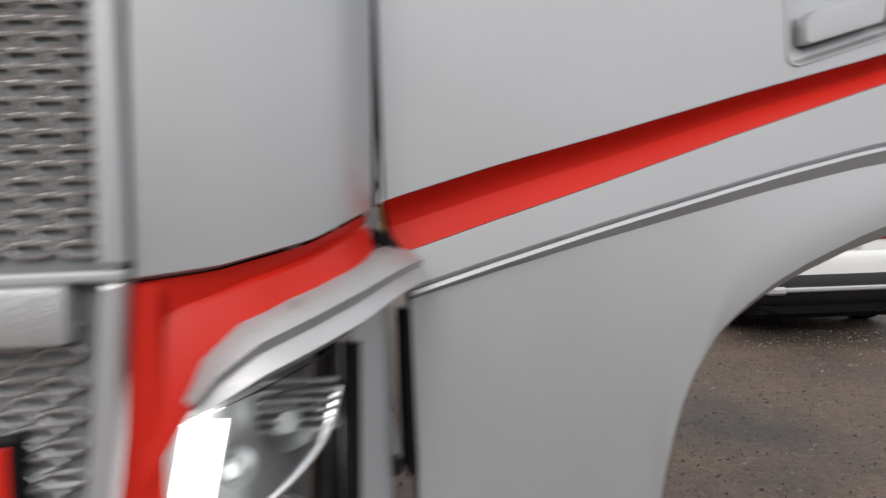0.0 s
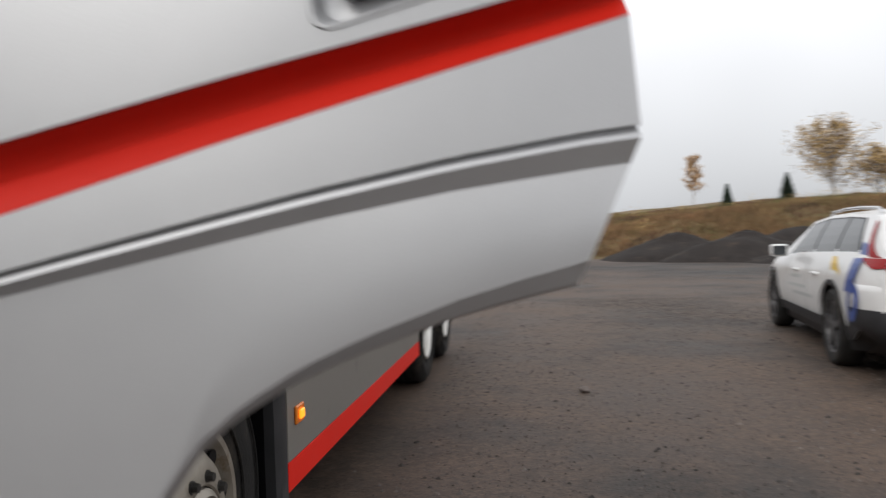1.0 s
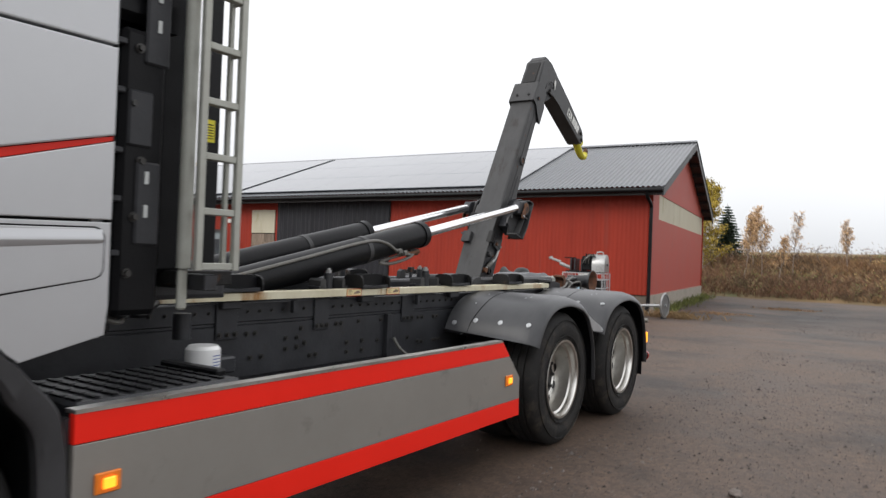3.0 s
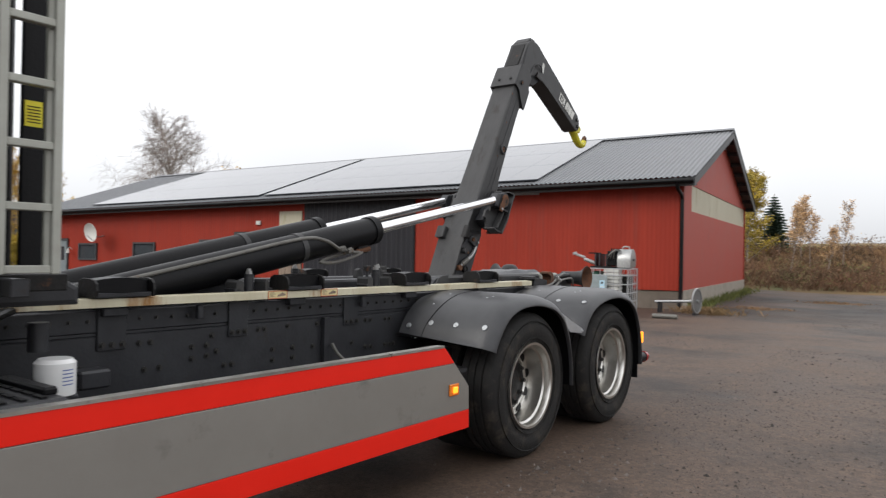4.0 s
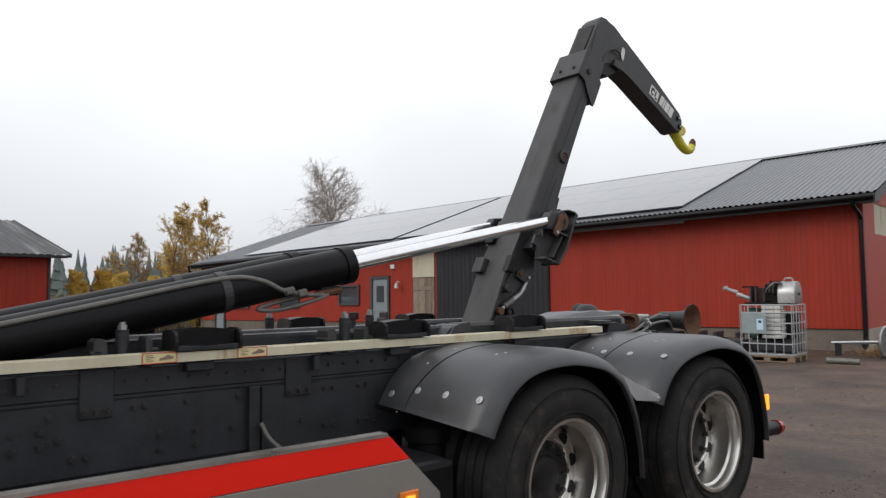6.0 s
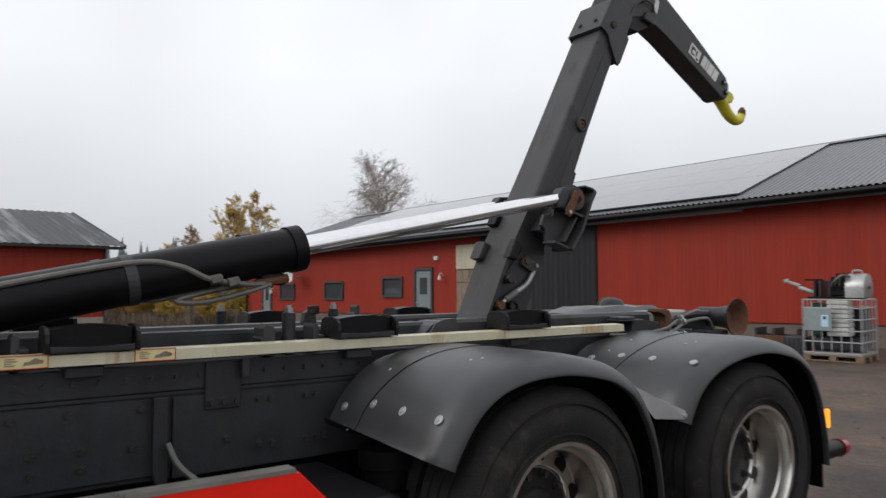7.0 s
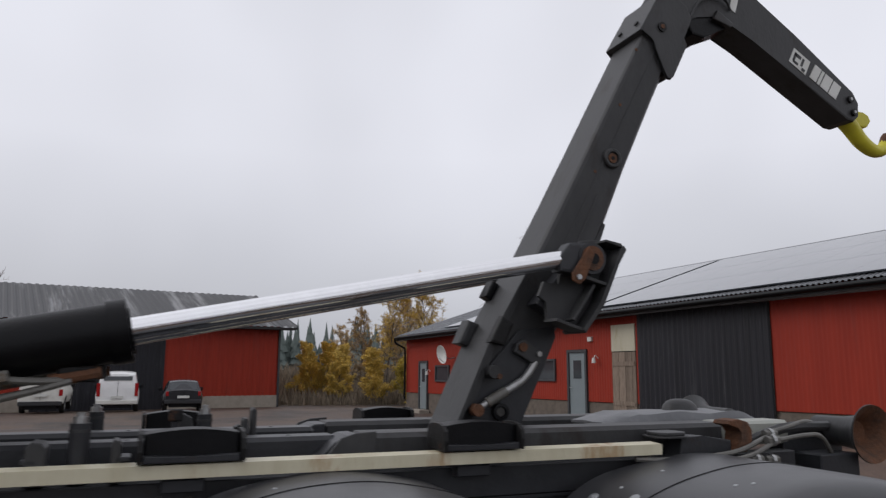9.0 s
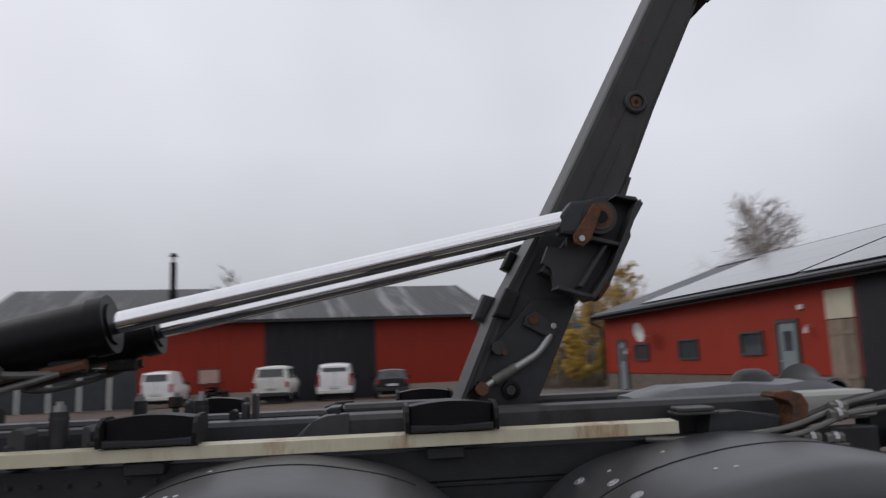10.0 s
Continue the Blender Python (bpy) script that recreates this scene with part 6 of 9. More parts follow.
HATCH = [(0.536, 1.438), (0.518, 1.43), (0.51, 1.405), (0.511, 1.33), (0.519, 1.304), (0.545, 1.289), (0.62, 1.29), (0.68, 1.281), (0.72, 1.267), (0.781, 1.239), (1.128, 1.292), (1.148, 1.302), (1.157, 1.322), (1.157, 1.42), (1.148, 1.441), (1.125, 1.45)]
cpart("lower_panel", P([(0.44, z_joint(0.44) - 0.004), (0.43, 1.4), (0.36, 1.22), *ARCH[1:], (1.172, 1.112), (1.18, 1.2), (1.18, z_joint(1.18) - 0.004)], "x", XS - 0.05, XS - 0.004, bevel=0.004), SILVER, "silver panel above the wheel arch")
hm = P(HATCH, "x", XS - 0.02, XS - 0.0005, bevel=0.003)
hatch = cpart("locker_lid", hm, SILVER, "silver locker lid")
part("lid_gap", P([(0.835 + (y - 0.835) * 1.015, 1.345 + (z - 1.345) * 1.05) for y, z in HATCH], "x", XS - 0.02, XS - 0.0036), BLACK, hatch)


def side_crease(y0, y1, base, parent):
    """A soft fold along the side: swells out to a line, then turns under."""
    ys = [y0 + (y1 - y0) * k / 6 for k in range(7)]
    t = [1.391 + 0.035 * (y - 0.476) for y in ys]
    b = [1.358 + 0.067 * (y - 0.476) for y in ys]
    fold = [[(base, y, z + 0.032) for y, z in zip(ys, t)], [(base + 0.006, y, z + 0.012) for y, z in zip(ys, t)], [(base + 0.0095, y, z + 0.002) for y, z in zip(ys, t)], [(base + 0.009, y, z - 0.003) for y, z in zip(ys, t)], [(base, y, z) for y, z in zip(ys, b)]]
    part("crease", loft(bmesh.new(), fold, (-0.003, 0, 0)), SILVER, parent, smooth=True)


side_crease(0.516, 1.15, XS - 0.0004, hatch)
side_crease(0.44, 0.505, XS - 0.0038, cab)
cpart("rear_wall", B(-1.22, XS - 0.04, 1.135, 1.175, 1.1, 2.95), SILVER)
cpart("cab_core", B(-1.2, XS - 0.055, 0.42, 1.15, 1.3, 2.95), BLACK)
cpart("cab_core", P([(0.9, 1.05), (1.15, 1.12), (1.15, 1.32), (0.7, 1.32)], "x", 0.9, XS - 0.055), BLACK)
cpart("rear_edge_strip", B(XS - 0.045, XS - 0.012, 1.176, 1.19, 1.11, 2.95, bevel=0.004), BLACK)
# badge figures
for txt, y0 in (("540", 0.52),):
    cu = bpy.data.curves.new("figures", "FONT")
    cu.body, cu.size, cu.extrude, cu.bevel_depth = txt, 0.085, 0.002, 0.001
    tmp = new("figures_source", cu)
    dg = bpy.context.evaluated_depsgraph_get()
    me = bpy.data.meshes.new_from_object(tmp.evaluated_get(dg))
    bpy.data.objects.remove(tmp)
    me.materials.clear()
    me.materials.append(STEEL)
    me.transform(Matrix.Translation((XS + 0.004, y0 - 0.03, 1.603)) @ Matrix(((0, 0, 1, 0), (1.3, 0, 0, 0), (0.24, 0.86, 0, 0), (0, 0, 0, 1))))
    ob = new("model_badge", me)
    ob.parent = cab
    tagged(ob, label="bright raised figures")
# door aperture: dark seal, pale trim with a window corner, dark interior
cpart("door_seal", B(XS - 0.07, XS - 0.02, 0.395, 0.432, 1.3, 2.9, bevel=0.012), BLACK)
cpart("pillar_trim", P([(0.15, 1.55), (0.395, 1.52), (0.395, 2.9), (0.3, 2.9), (0.33, 1.75), (0.29, 1.68), (0.15, 1.66)], "x", XS - 0.16, XS - 0.08, bevel=0.02), LIGHTGREY, "pale grey pillar trim")
cpart("inner_window", B(XS - 0.3, XS - 0.28, -0.4, 0.34, 1.6, 2.6), PANE)
cpart("seat_base", P([(-0.2, 1.2), (0.42, 1.2), (0.42, 1.5), (0.1, 1.53), (-0.2, 1.4)], "x", 0.4, XS - 0.12, bevel=0.03), BLACK, "dark driver's seat side")
cpart("floor_pan", B(-1.2, XS - 0.03, -0.58, 0.45, 1.12, 1.2), BLACK)
cpart("step_well", P([(-0.55, 0.45), (-0.05, 0.45), (0.1, 0.9), (0.3, 1.2), (-0.55, 1.2)], "x", 0.85, XS - 0.06, bevel=0.02), BLACK, "dark grey step well")
for z in (0.5, 0.82):
    cpart("cab_step", B(0.95, XS - 0.01, -0.5, -0.12, z, z + 0.04, bevel=0.008), FENDER)
cpart("roof", B(-1.2, 1.2, -0.7, 1.2, 2.95, 3.1, bevel=0.05, seg=3), SILVER)
cpart("windscreen", B(-1.1, 1.05, -0.86, -0.82, 2.05, 2.95), CARGLASS, "dark windscreen")
cpart("far_side", B(-1.25, -1.2, -0.85, 1.2, 1.0, 2.95), SILVER)
cpart("bonnet_core", B(-1.15, 0.84, -0.9, -0.75, 0.45, 2.05), BLACK)
cpart("bonnet_core", B(0.8, 1.08, -0.78, -0.55, 0.45, 2.9), BLACK)
# dark wheel-arch lining and moulding
arc_o = bend([(0, 0.2, 1.14), *[(0, y, z) for y, z in ARCH], (0, 0.965, 0.99), (0, 1.02, 0.93), (0, 1.055, 0.86), (0, 1.078, 0.7), (0, 1.084, 0.5), (0, 1.085, 0.3)], 3)
cc = Vector((0, 0.5, 0.55))
rails = [[(1.0, p.y, p.z - 0.004) for p in arc_o], [(1.235, p.y, p.z - 0.004) for p in arc_o]]
for x, inset in ((1.252, 0.15), (1.25, 0.8), (1.235, 1.0), (1.0, 1.0)):
    rails.append([(x, *(p + (cc - p).normalized() * inset * (0.068 + 0.025 * smoothstep(1.15, 0.95, p.z))).yz) for p in arc_o])
part("wheel_arch", loft(bmesh.new(), rails), FENDER, truck, "dark grey plastic wheel arch", smooth=True)
part("arch_liner", loft(bmesh.new(), [[(x, *(p + (cc - p).normalized() * 0.098).yz) for p in arc_o] for x in (0.6, 1.2)]), BLACK, truck, smooth=True)
part("arch_back", B(0.55, 0.6, -0.3, 1.1, 0.3, 1.25), BLACK, truck)
part("skirt_front_flap", B(1.1, 1.22, 1.07, 1.09, 0.28, 0.86), FENDER, truck)

# front corner: curved deflector, red quarter panel, trim, lamp
PLAN = bend([(1.218, -0.63, 0), (1.215, -0.72, 0), (1.175, -0.83, 0), (1.09, -0.905, 0), (1.0, -0.942, 0), (0.936, -0.957, 0)], 5)


def corner_bot(x):
    return interp([(0.9, 1.185), (1.03, 1.2), (1.14, 1.228), (1.218, 1.268)], x)


top_r = [(p.x, p.y, 3.3) for p in PLAN]
mid_r = [(p.x + 0.004, p.y - 0.004, 1.6) for p in PLAN]
bot_r = [(p.x, p.y, corner_bot(p.x)) for p in PLAN]
lip_r = [(p.x - 0.012, p.y + 0.012, corner_bot(p.x) - 0.006) for p in PLAN]
cpart("corner_deflector", loft(bmesh.new(), [top_r, mid_r, bot_r, lip_r]), SILVER, "curved silver corner deflector", smooth=True)
cpart("deflector_edge", sweep(bmesh.new(), [(1.222, -0.626, 1.27), (1.224, -0.626, 1.6), (1.222, -0.626, 3.3)], 0.006, 8), BLACK)


def red_low(x):
    return interp([(0.83, 0.45), (0.87, 0.72), (0.9, 0.86), (0.955, 0.965), (1.0, 1.04), (1.07, 1.105), (1.15, 1.152), (1.218, 1.192)], x)


inset = 0.014
reds = []
for f, dy in ((0.0, 0.012), (0.25, 0.02), (0.32, 0.012), (1.0, -0.004)):
    row = []
    for p in PLAN:
        zt, zb = corner_bot(p.x) - 0.008, red_low(p.x)
        row.append((p.x - dy * 0.7, p.y + dy, zt + (zb - zt) * f))
    reds.append(row)
cpart("red_quarter_panel", loft(bmesh.new(), reds), RED, "red painted front quarter panel", smooth=True)
cpart("red_quarter_panel", loft(bmesh.new(), [[(0.96, -0.95, 1.18), (0.96, -0.952, 1.0), (0.965, -0.954, 0.88), (0.93, -0.958, 0.45)], [(0.934, -0.958, 1.18), (0.922, -0.96, 1.0), (0.906, -0.962, 0.88), (0.87, -0.965, 0.45)]]), RED, smooth=True)
# bright trim over the lamp
tr = []
for (x, y, zt, zb) in ((1.0, -0.955, 1.04, 1.015), (1.03, -0.955, 1.085, 1.02), (1.08, -0.945, 1.125, 1.045), (1.14, -0.915, 1.15, 1.07), (1.2, -0.86, 1.175, 1.095), (1.255, -0.775, 1.195, 1.125), (1.285, -0.71, 1.203, 1.135), (1.295, -0.68, 1.2, 1.14), (1.285, -0.665, 1.197, 1.145)):
    h = zt - zb
    tr.append([(x - 0.05, y + 0.05, zt + 0.004), (x - 0.02, y + 0.015, zt), (x, y - 0.012, zt - 0.25 * h), (x - 0.004, y, zt - 0.45 * h), (x + 0.002, y - 0.014, zt - 0.75 * h), (x - 0.02, y + 0.01, zb)])
cpart("lamp_brow", loft(bmesh.new(), tr), SATIN, "bright silver brow over the headlamp", smooth=True)
# headlamp
hl = new("headlamp")
hl.parent = truck
tagged(hl, "clear headlamp with a lit white daytime strip")
edge = bend([(0.955, -0.955, 0), (1.04, -0.95, 0), (1.11, -0.92, 0), (1.165, -0.865, 0), (1.185, -0.81, 0)], 4)
part("lens", loft(bmesh.new(), [[(p.x - 0.02, p.y + 0.005, interp([(0.95, 0.99), (1.04, 1.02), (1.185, 1.075)], p.x)) for p in edge], [(p.x - 0.05, p.y, 0.62) for p in edge]], (-0.003, 0.003, 0)), CLEAR, hl, "clear lamp glass", smooth=True)
part("lamp_housing", loft(bmesh.new(), [[(p.x - 0.06, p.y + 0.09, 1.05) for p in edge], [(p.x - 0.08, p.y + 0.09, 0.6) for p in edge]]), GALV, hl)
part("lamp_edge", sweep(bmesh.new(), [(1.185, -0.82, 1.08), (1.175, -0.815, 0.62)], 0.014, 8), BLACK, hl)
day = [(0.985, -0.945, 1.005), (0.945, -0.95, 0.8), (0.925, -0.95, 0.62)]
dw = loft(bmesh.new(), [day, [(x + 0.045, y + 0.002, z) for x, y, z in day]], (0, 0.02, 0))
part("daytime_strip", dw, DAYLAMP, hl, "glowing white daytime strip")
for x, y, z, r in ((1.1, -0.86, 0.985, 0.042), (1.03, -0.88, 0.93, 0.03), (1.14, -0.82, 1.0, 0.03), (1.08, -0.87, 0.84, 0.05)):
    lamp = lathe(bmesh.new(), [(r, 0.0), (r * 0.9, -0.01), (r * 0.6, -0.03), (0.0, -0.035)], 24)
    bmesh.ops.transform(lamp, matrix=Matrix.Translation((x, y, z)) @ Matrix.Rotation(radians(-65), 4, "Z"), verts=lamp.verts)
    part("reflector", lamp, CHROMED, hl, smooth=True)
    part("bulb", C((x, y - 0.01, z), (x, y + 0.02, z), r * 0.35), LIGHTGREY, hl)
for k in range(6):
    z = 1.03 - 0.012 * k
    part("lamp_fin", B(1.06, 1.165, -0.84 - 0.004 * k, -0.82, z, z + 0.004), GALV, hl)
part("lamp_bow", sweep(bmesh.new(), bend([(0.99, -0.935, 0.87), (1.07, -0.92, 0.89), (1.14, -0.87, 0.95), (1.165, -0.83, 1.02)], 5), 0.006, 8), CHROMED, hl, smooth=True)
cpart("side_quarter", loft(bmesh.new(), [[(1.186, -0.81, 1.13), (1.225, -0.74, 1.14), (1.24, -0.665, 1.15)], [(1.186, -0.81, 0.4), (1.225, -0.74, 0.4), (1.24, -0.665, 0.4)]], (-0.02, 0.01, 0)), SILVER, "silver strip behind the lamp", smooth=True)
# grille: flattened honeycomb bars in a silver frame
gr = new("grille")
gr.parent = truck
tagged(gr, "silver honeycomb grille")
part("grille_frame", B(0.902, 0.932, -0.985, -0.93, 1.2, 2.0, bevel=0.01), SILVER, gr)
part("grille_frame", P([(0.87, 0.5), (0.9, 0.88), (0.916, 1.0), (0.93, 1.185), (0.905, 1.185), (0.89, 1.0), (0.875, 0.88), (0.84, 0.5)], "y", -0.985, -0.93, bevel=0.006), SILVER, gr)
part("grille_frame", B(-0.84, 0.932, -0.985, -0.93, 1.186, 1.2, bevel=0.004), SILVER, gr)


def honeycomb(x0, x1, z0, z1, w=0.056, h=0.0185):
    """Rows of flattened six-sided slots, each a raised rim."""
    bm = bmesh.new()
    z, row = z0, 0
    while z < z1:
        x = x0 + (w * 0.5 if row % 2 else 0)
        while x < x1:
            a, b = w * 0.47, h * 0.42
            loop = [(x - a, z), (x - a * 0.62, z + b), (x + a * 0.62, z + b), (x + a, z), (x + a * 0.62, z - b), (x - a * 0.62, z - b)]
            for (p, q), (u, v) in zip(loop, loop[1:] + loop[:1]):
                cyl(bm, (p, -0.962, q), (u, -0.962, v), 0.0036, seg=5, caps=False)
            x += w
        z += h
        row += 1
    return bm


part("grille_mesh", honeycomb(0.6, 0.89, 1.225, 1.6), CHROMED, gr, "silver honeycomb mesh", kind="stuff")
part("grille_mesh", honeycomb(0.6, 0.875, 0.75, 1.165), CHROMED, gr, "silver honeycomb mesh", kind="stuff")
part("grille_back", B(-0.84, 0.905, -0.955, -0.9, 0.45, 2.05), SKID_GREY, gr)
part("emblem_plate", B(0.2, 0.872, -0.995, -0.95, 1.115, 1.185, bevel=0.012, seg=2), SATIN, gr, "plain satin emblem plate", smooth=True)
pl = part("badge_surround", B(0.6, 0.812, -0.985, -0.955, 0.85, 1.012, bevel=0.006), BLACK, gr)
part("badge", B(0.6, 0.8, -0.99, -0.985, 0.85, 1.0, bevel=0.002), RED, pl, "plain red badge")
part("red_badge", B(0.55, 0.77, -0.995, -0.96, 0.82, 0.97, bevel=0.03, seg=3), BLACK, gr, "red badge in a black surround", smooth=True)
part("badge_face", B(0.56, 0.755, -1.0, -0.99, 0.835, 0.955, bevel=0.01), RED, gr)
part("washer_bar", sweep(bmesh.new(), [(0.5, -0.985, 1.552), (0.84, -0.985, 1.548)], 0.012, 10), CREAMWHITE, gr)
cpart("bumper", B(-1.1, 0.86, -0.98, -0.8, 0.3, 0.5, bevel=0.04, seg=2), SILVER)

# lamp, grille and corner panels are warped to fit the camera's view
def fit_corner_to_view(ob):
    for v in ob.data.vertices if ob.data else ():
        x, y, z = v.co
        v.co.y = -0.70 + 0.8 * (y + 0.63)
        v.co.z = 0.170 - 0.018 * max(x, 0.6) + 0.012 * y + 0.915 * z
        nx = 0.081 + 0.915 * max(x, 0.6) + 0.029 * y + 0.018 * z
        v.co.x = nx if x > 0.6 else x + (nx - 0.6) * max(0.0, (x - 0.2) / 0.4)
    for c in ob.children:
        fit_corner_to_view(c)


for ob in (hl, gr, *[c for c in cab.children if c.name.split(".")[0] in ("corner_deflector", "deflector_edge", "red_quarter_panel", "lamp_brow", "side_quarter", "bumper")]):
    fit_corner_to_view(ob)

# ---- open door, swung a little past square ----
door = new("cab_door")
door.parent = truck
tagged(door, "open silver cab door with a red stripe")
NX = 33


def rail(table, y, dz=0.0):
    """A line across the door: table of (x, z)."""
    out = []
    x0, x1 = table[0][0], table[-1][0]
    for k in range(NX):
        x = x0 + (x1 - x0) * k / (NX - 1)
        out.append((x, y, interp(table, x) + dz))
    return out


ST = [(1.215, 1.311), (1.380, 1.357), (1.552, 1.399), (1.803, 1.464), (2.049, 1.524), (2.232, 1.571)]
SB = [(1.235, 1.231), (1.379, 1.274), (1.552, 1.324), (1.800, 1.399), (2.046, 1.470), (2.236, 1.523)]
MT = [(1.250, 1.176), (1.377, 1.211), (1.549, 1.256), (1.626, 1.275), (1.798, 1.316), (1.894, 1.338), (2.044, 1.369), (2.179, 1.391), (2.245, 1.399)]
MB = [(1.250, 1.161), (1.377, 1.194), (1.549, 1.235), (1.626, 1.252), (1.798, 1.290), (1.894, 1.311), (2.044, 1.339), (2.179, 1.358), (2.236, 1.365)]
Y = -0.62


def skin(name, rails_, mat, label="", back=0.045):
    return part(name, loft(bmesh.new(), rails_, (0, back, 0)), mat, door, label, smooth=True)


# the stripe is let in: its upper face turns under, its lower face looks up, with a fold between
def stripe_face(v0, v1, depth):
    rows_ = []
    for k in range(5):
        v = v0 + (v1 - v0) * k / 4
        rows_.append([(a[0] + (b[0] - a[0]) * v, depth(v), a[2] + (b[2] - a[2]) * v) for a, b in zip(rail(ST, 0, -0.001), rail(SB, 0))])
    return rows_


skin("stripe", stripe_face(0.0, 0.5, lambda v: Y - 0.018 + 0.03 * math.sin(math.pi * min(v, 0.5)) ** 0.8), RED, "recessed red stripe")
skin("stripe_lower_face", stripe_face(0.5, 1.0, lambda v: Y + 0.012 - 0.021 * (v - 0.5) / 0.5), RED)
gap = [rail(SB, Y - 0.009, -0.001), rail(MT, Y - 0.014, 0.006)]
skin("middle_skin", gap, SILVER)
skin("crease_moulding", [rail(MT, Y - 0.002, 0.005), rail(MT, Y - 0.002, 0.0), rail(MT, Y - 0.013, -0.002), rail(MT, Y - 0.016, -0.008), rail(MB, Y - 0.003, 0.0)], SILVER)
LOWB = [(1.250, 0.420), (1.617, 0.420), (1.624, 0.550), (1.635, 0.700), (1.654, 0.820), (1.677, 0.915), (1.703, 0.980), (1.748, 1.047), (1.793, 1.087), (1.858, 1.128), (1.929, 1.160), (2.034, 1.198), (2.105, 1.217), (2.177, 1.234)]
pts = [Vector((x, 0, z)) for x, z in LOWB]
cum = [0.0]
for a, b in zip(pts, pts[1:]):
    cum.append(cum[-1] + (b - a).length)


def along(t):
    s = t * cum[-1]
    for k in range(len(pts) - 1):
        if s <= cum[k + 1]:
            return pts[k].lerp(pts[k + 1], (s - cum[k]) / (cum[k + 1] - cum[k]))
    return pts[-1]


NL = 61


def wide(table, y, dz=0.0):
    out = []
    for k in range(NL):
        t = k / (NL - 1)
        # spread the columns as the lower edge needs them
        x = table[0][0] + (table[-1][0] - table[0][0]) * t
        out.append((x, y, interp(table, x) + dz))
    return out


lowrail = [(along(k / (NL - 1)).x, Y - 0.004, along(k / (NL - 1)).z) for k in range(NL)]
mb = wide(MB, Y - 0.0032, 0.0)


def between(f, y):
    return [(a[0] + (b[0] - a[0]) * f, y, a[2] + (b[2] - a[2]) * f) for a, b in zip(mb, lowrail)]




def edge_in(d, y):
    """A line at a set distance inside the lower edge."""
    out = []
    for a, b in zip(mb, lowrail):
        v = Vector((a[0] - b[0], 0, a[2] - b[2]))
        v = v.normalized() * min(d, v.length * 0.9)
        out.append((b[0] + v.x, y, b[2] + v.z))
    return out


part("lower_skin", loft(bmesh.new(), [mb, between(0.4, Y - 0.012), edge_in(0.05, Y - 0.012), edge_in(0.03, Y - 0.011), edge_in(0.027, Y - 0.0085), edge_in(0.005, Y - 0.003), [(x, Y + 0.002, z) for x, y, z in lowrail]], (0, 0.04, 0)), SILVER, door, "silver lower door skin with the wheel-arch cut", smooth=True)
inner = loft(bmesh.new(), [rail([(1.25, 1.86), (2.17, 1.86)], Y + 0.03), rail([(1.25, 1.2), (2.17, 1.42)], Y + 0.03)], (0, 0.05, 0))
part("inner_trim", inner, FENDER, door, "dark grey door trim")
part("edge_seal", sweep(bmesh.new(), [(2.2, Y + 0.05, 1.4), (2.19, Y + 0.05, 1.54), (2.19, Y + 0.05, 1.85)], 0.012, 8), BLACK, door)
wf = bmesh.new()
for a in ((1.222, 1.27, 1.86, 2.75), (2.18, 2.23, 1.86, 2.75), (1.27, 2.18, 2.7, 2.75), (1.27, 2.18, 1.86, 1.9)):
    box(wf, a[0], a[1], Y - 0.01, Y + 0.05, a[2], a[3])
part("window_frame", wf, BLACK, door, "black door window frame")
part("pane", B(1.27, 2.18, Y + 0.015, Y + 0.022, 1.9, 2.7), CARGLASS, door)
part("hinge_gap", B(1.232, 1.246, Y - 0.03, Y + 0.03, 0.9, 1.15, bevel=0.004), BLACK, door, "black hinge seal")
part("hinge_gap", P([(1.2, 1.27), (1.222, 1.262), (1.242, 1.236), (1.242, 1.2), (1.225, 1.2), (1.218, 1.235), (1.2, 1.25)], "y", Y - 0.012, Y + 0.03, bevel=0.003), BLACK, door)
# recessed handle: a cup let into the skin, grip and lock
def rounded(pts, r, n=5):
    """A closed outline of (x, z) with round corners."""
    out = []
    m = len(pts)
    for k in range(m):
        p, a, b = Vector(pts[k]), Vector(pts[k - 1]), Vector(pts[(k + 1) % m])
        u, v = (a - p).normalized() * r, (b - p).normalized() * r
        for i in range(n + 1):
            t = i / n
            out.append((p + u) * (1 - t) ** 2 + 2 * p * t * (1 - t) + (p + v) * t * t)
    return out


cup = rounded([(1.902, 1.510), (2.167, 1.587), (2.175, 1.745), (1.925, 1.684), (1.900, 1.646)], 0.03)
mid = sum(cup, Vector((0, 0))) / len(cup)


def skin_y(z):
    return interp([(1.25, Y - 0.022), (1.6, Y - 0.02), (1.86, Y - 0.012)], z)


# upper skin: outline, handle opening and a light grid, triangulated
edge = [(x, z) for x, _, z in rail(ST, 0)]
edge += [(interp([(1.57, 2.232), (1.86, 2.236)], z), z) for z in [edge[-1][1] + (1.86 - edge[-1][1]) * k / 6 for k in range(1, 7)]]
edge += [(2.236 + (1.215 - 2.236) * k / 16, 1.86) for k in range(1, 17)]
edge += [(1.215, 1.86 + (1.304 - 1.86) * k / 9) for k in range(1, 9)]
hole = [tuple(mid + (p - mid) * 1.05) for p in cup]
flat = [Vector(p) for p in edge + hole]
ne, nh = len(edge), len(hole)
ring_e = [(k, (k + 1) % ne) for k in range(ne)] + [(ne + k, ne + (k + 1) % nh) for k in range(nh)]
cdt = geometry.delaunay_2d_cdt(flat, ring_e, [], 1, 1e-5)


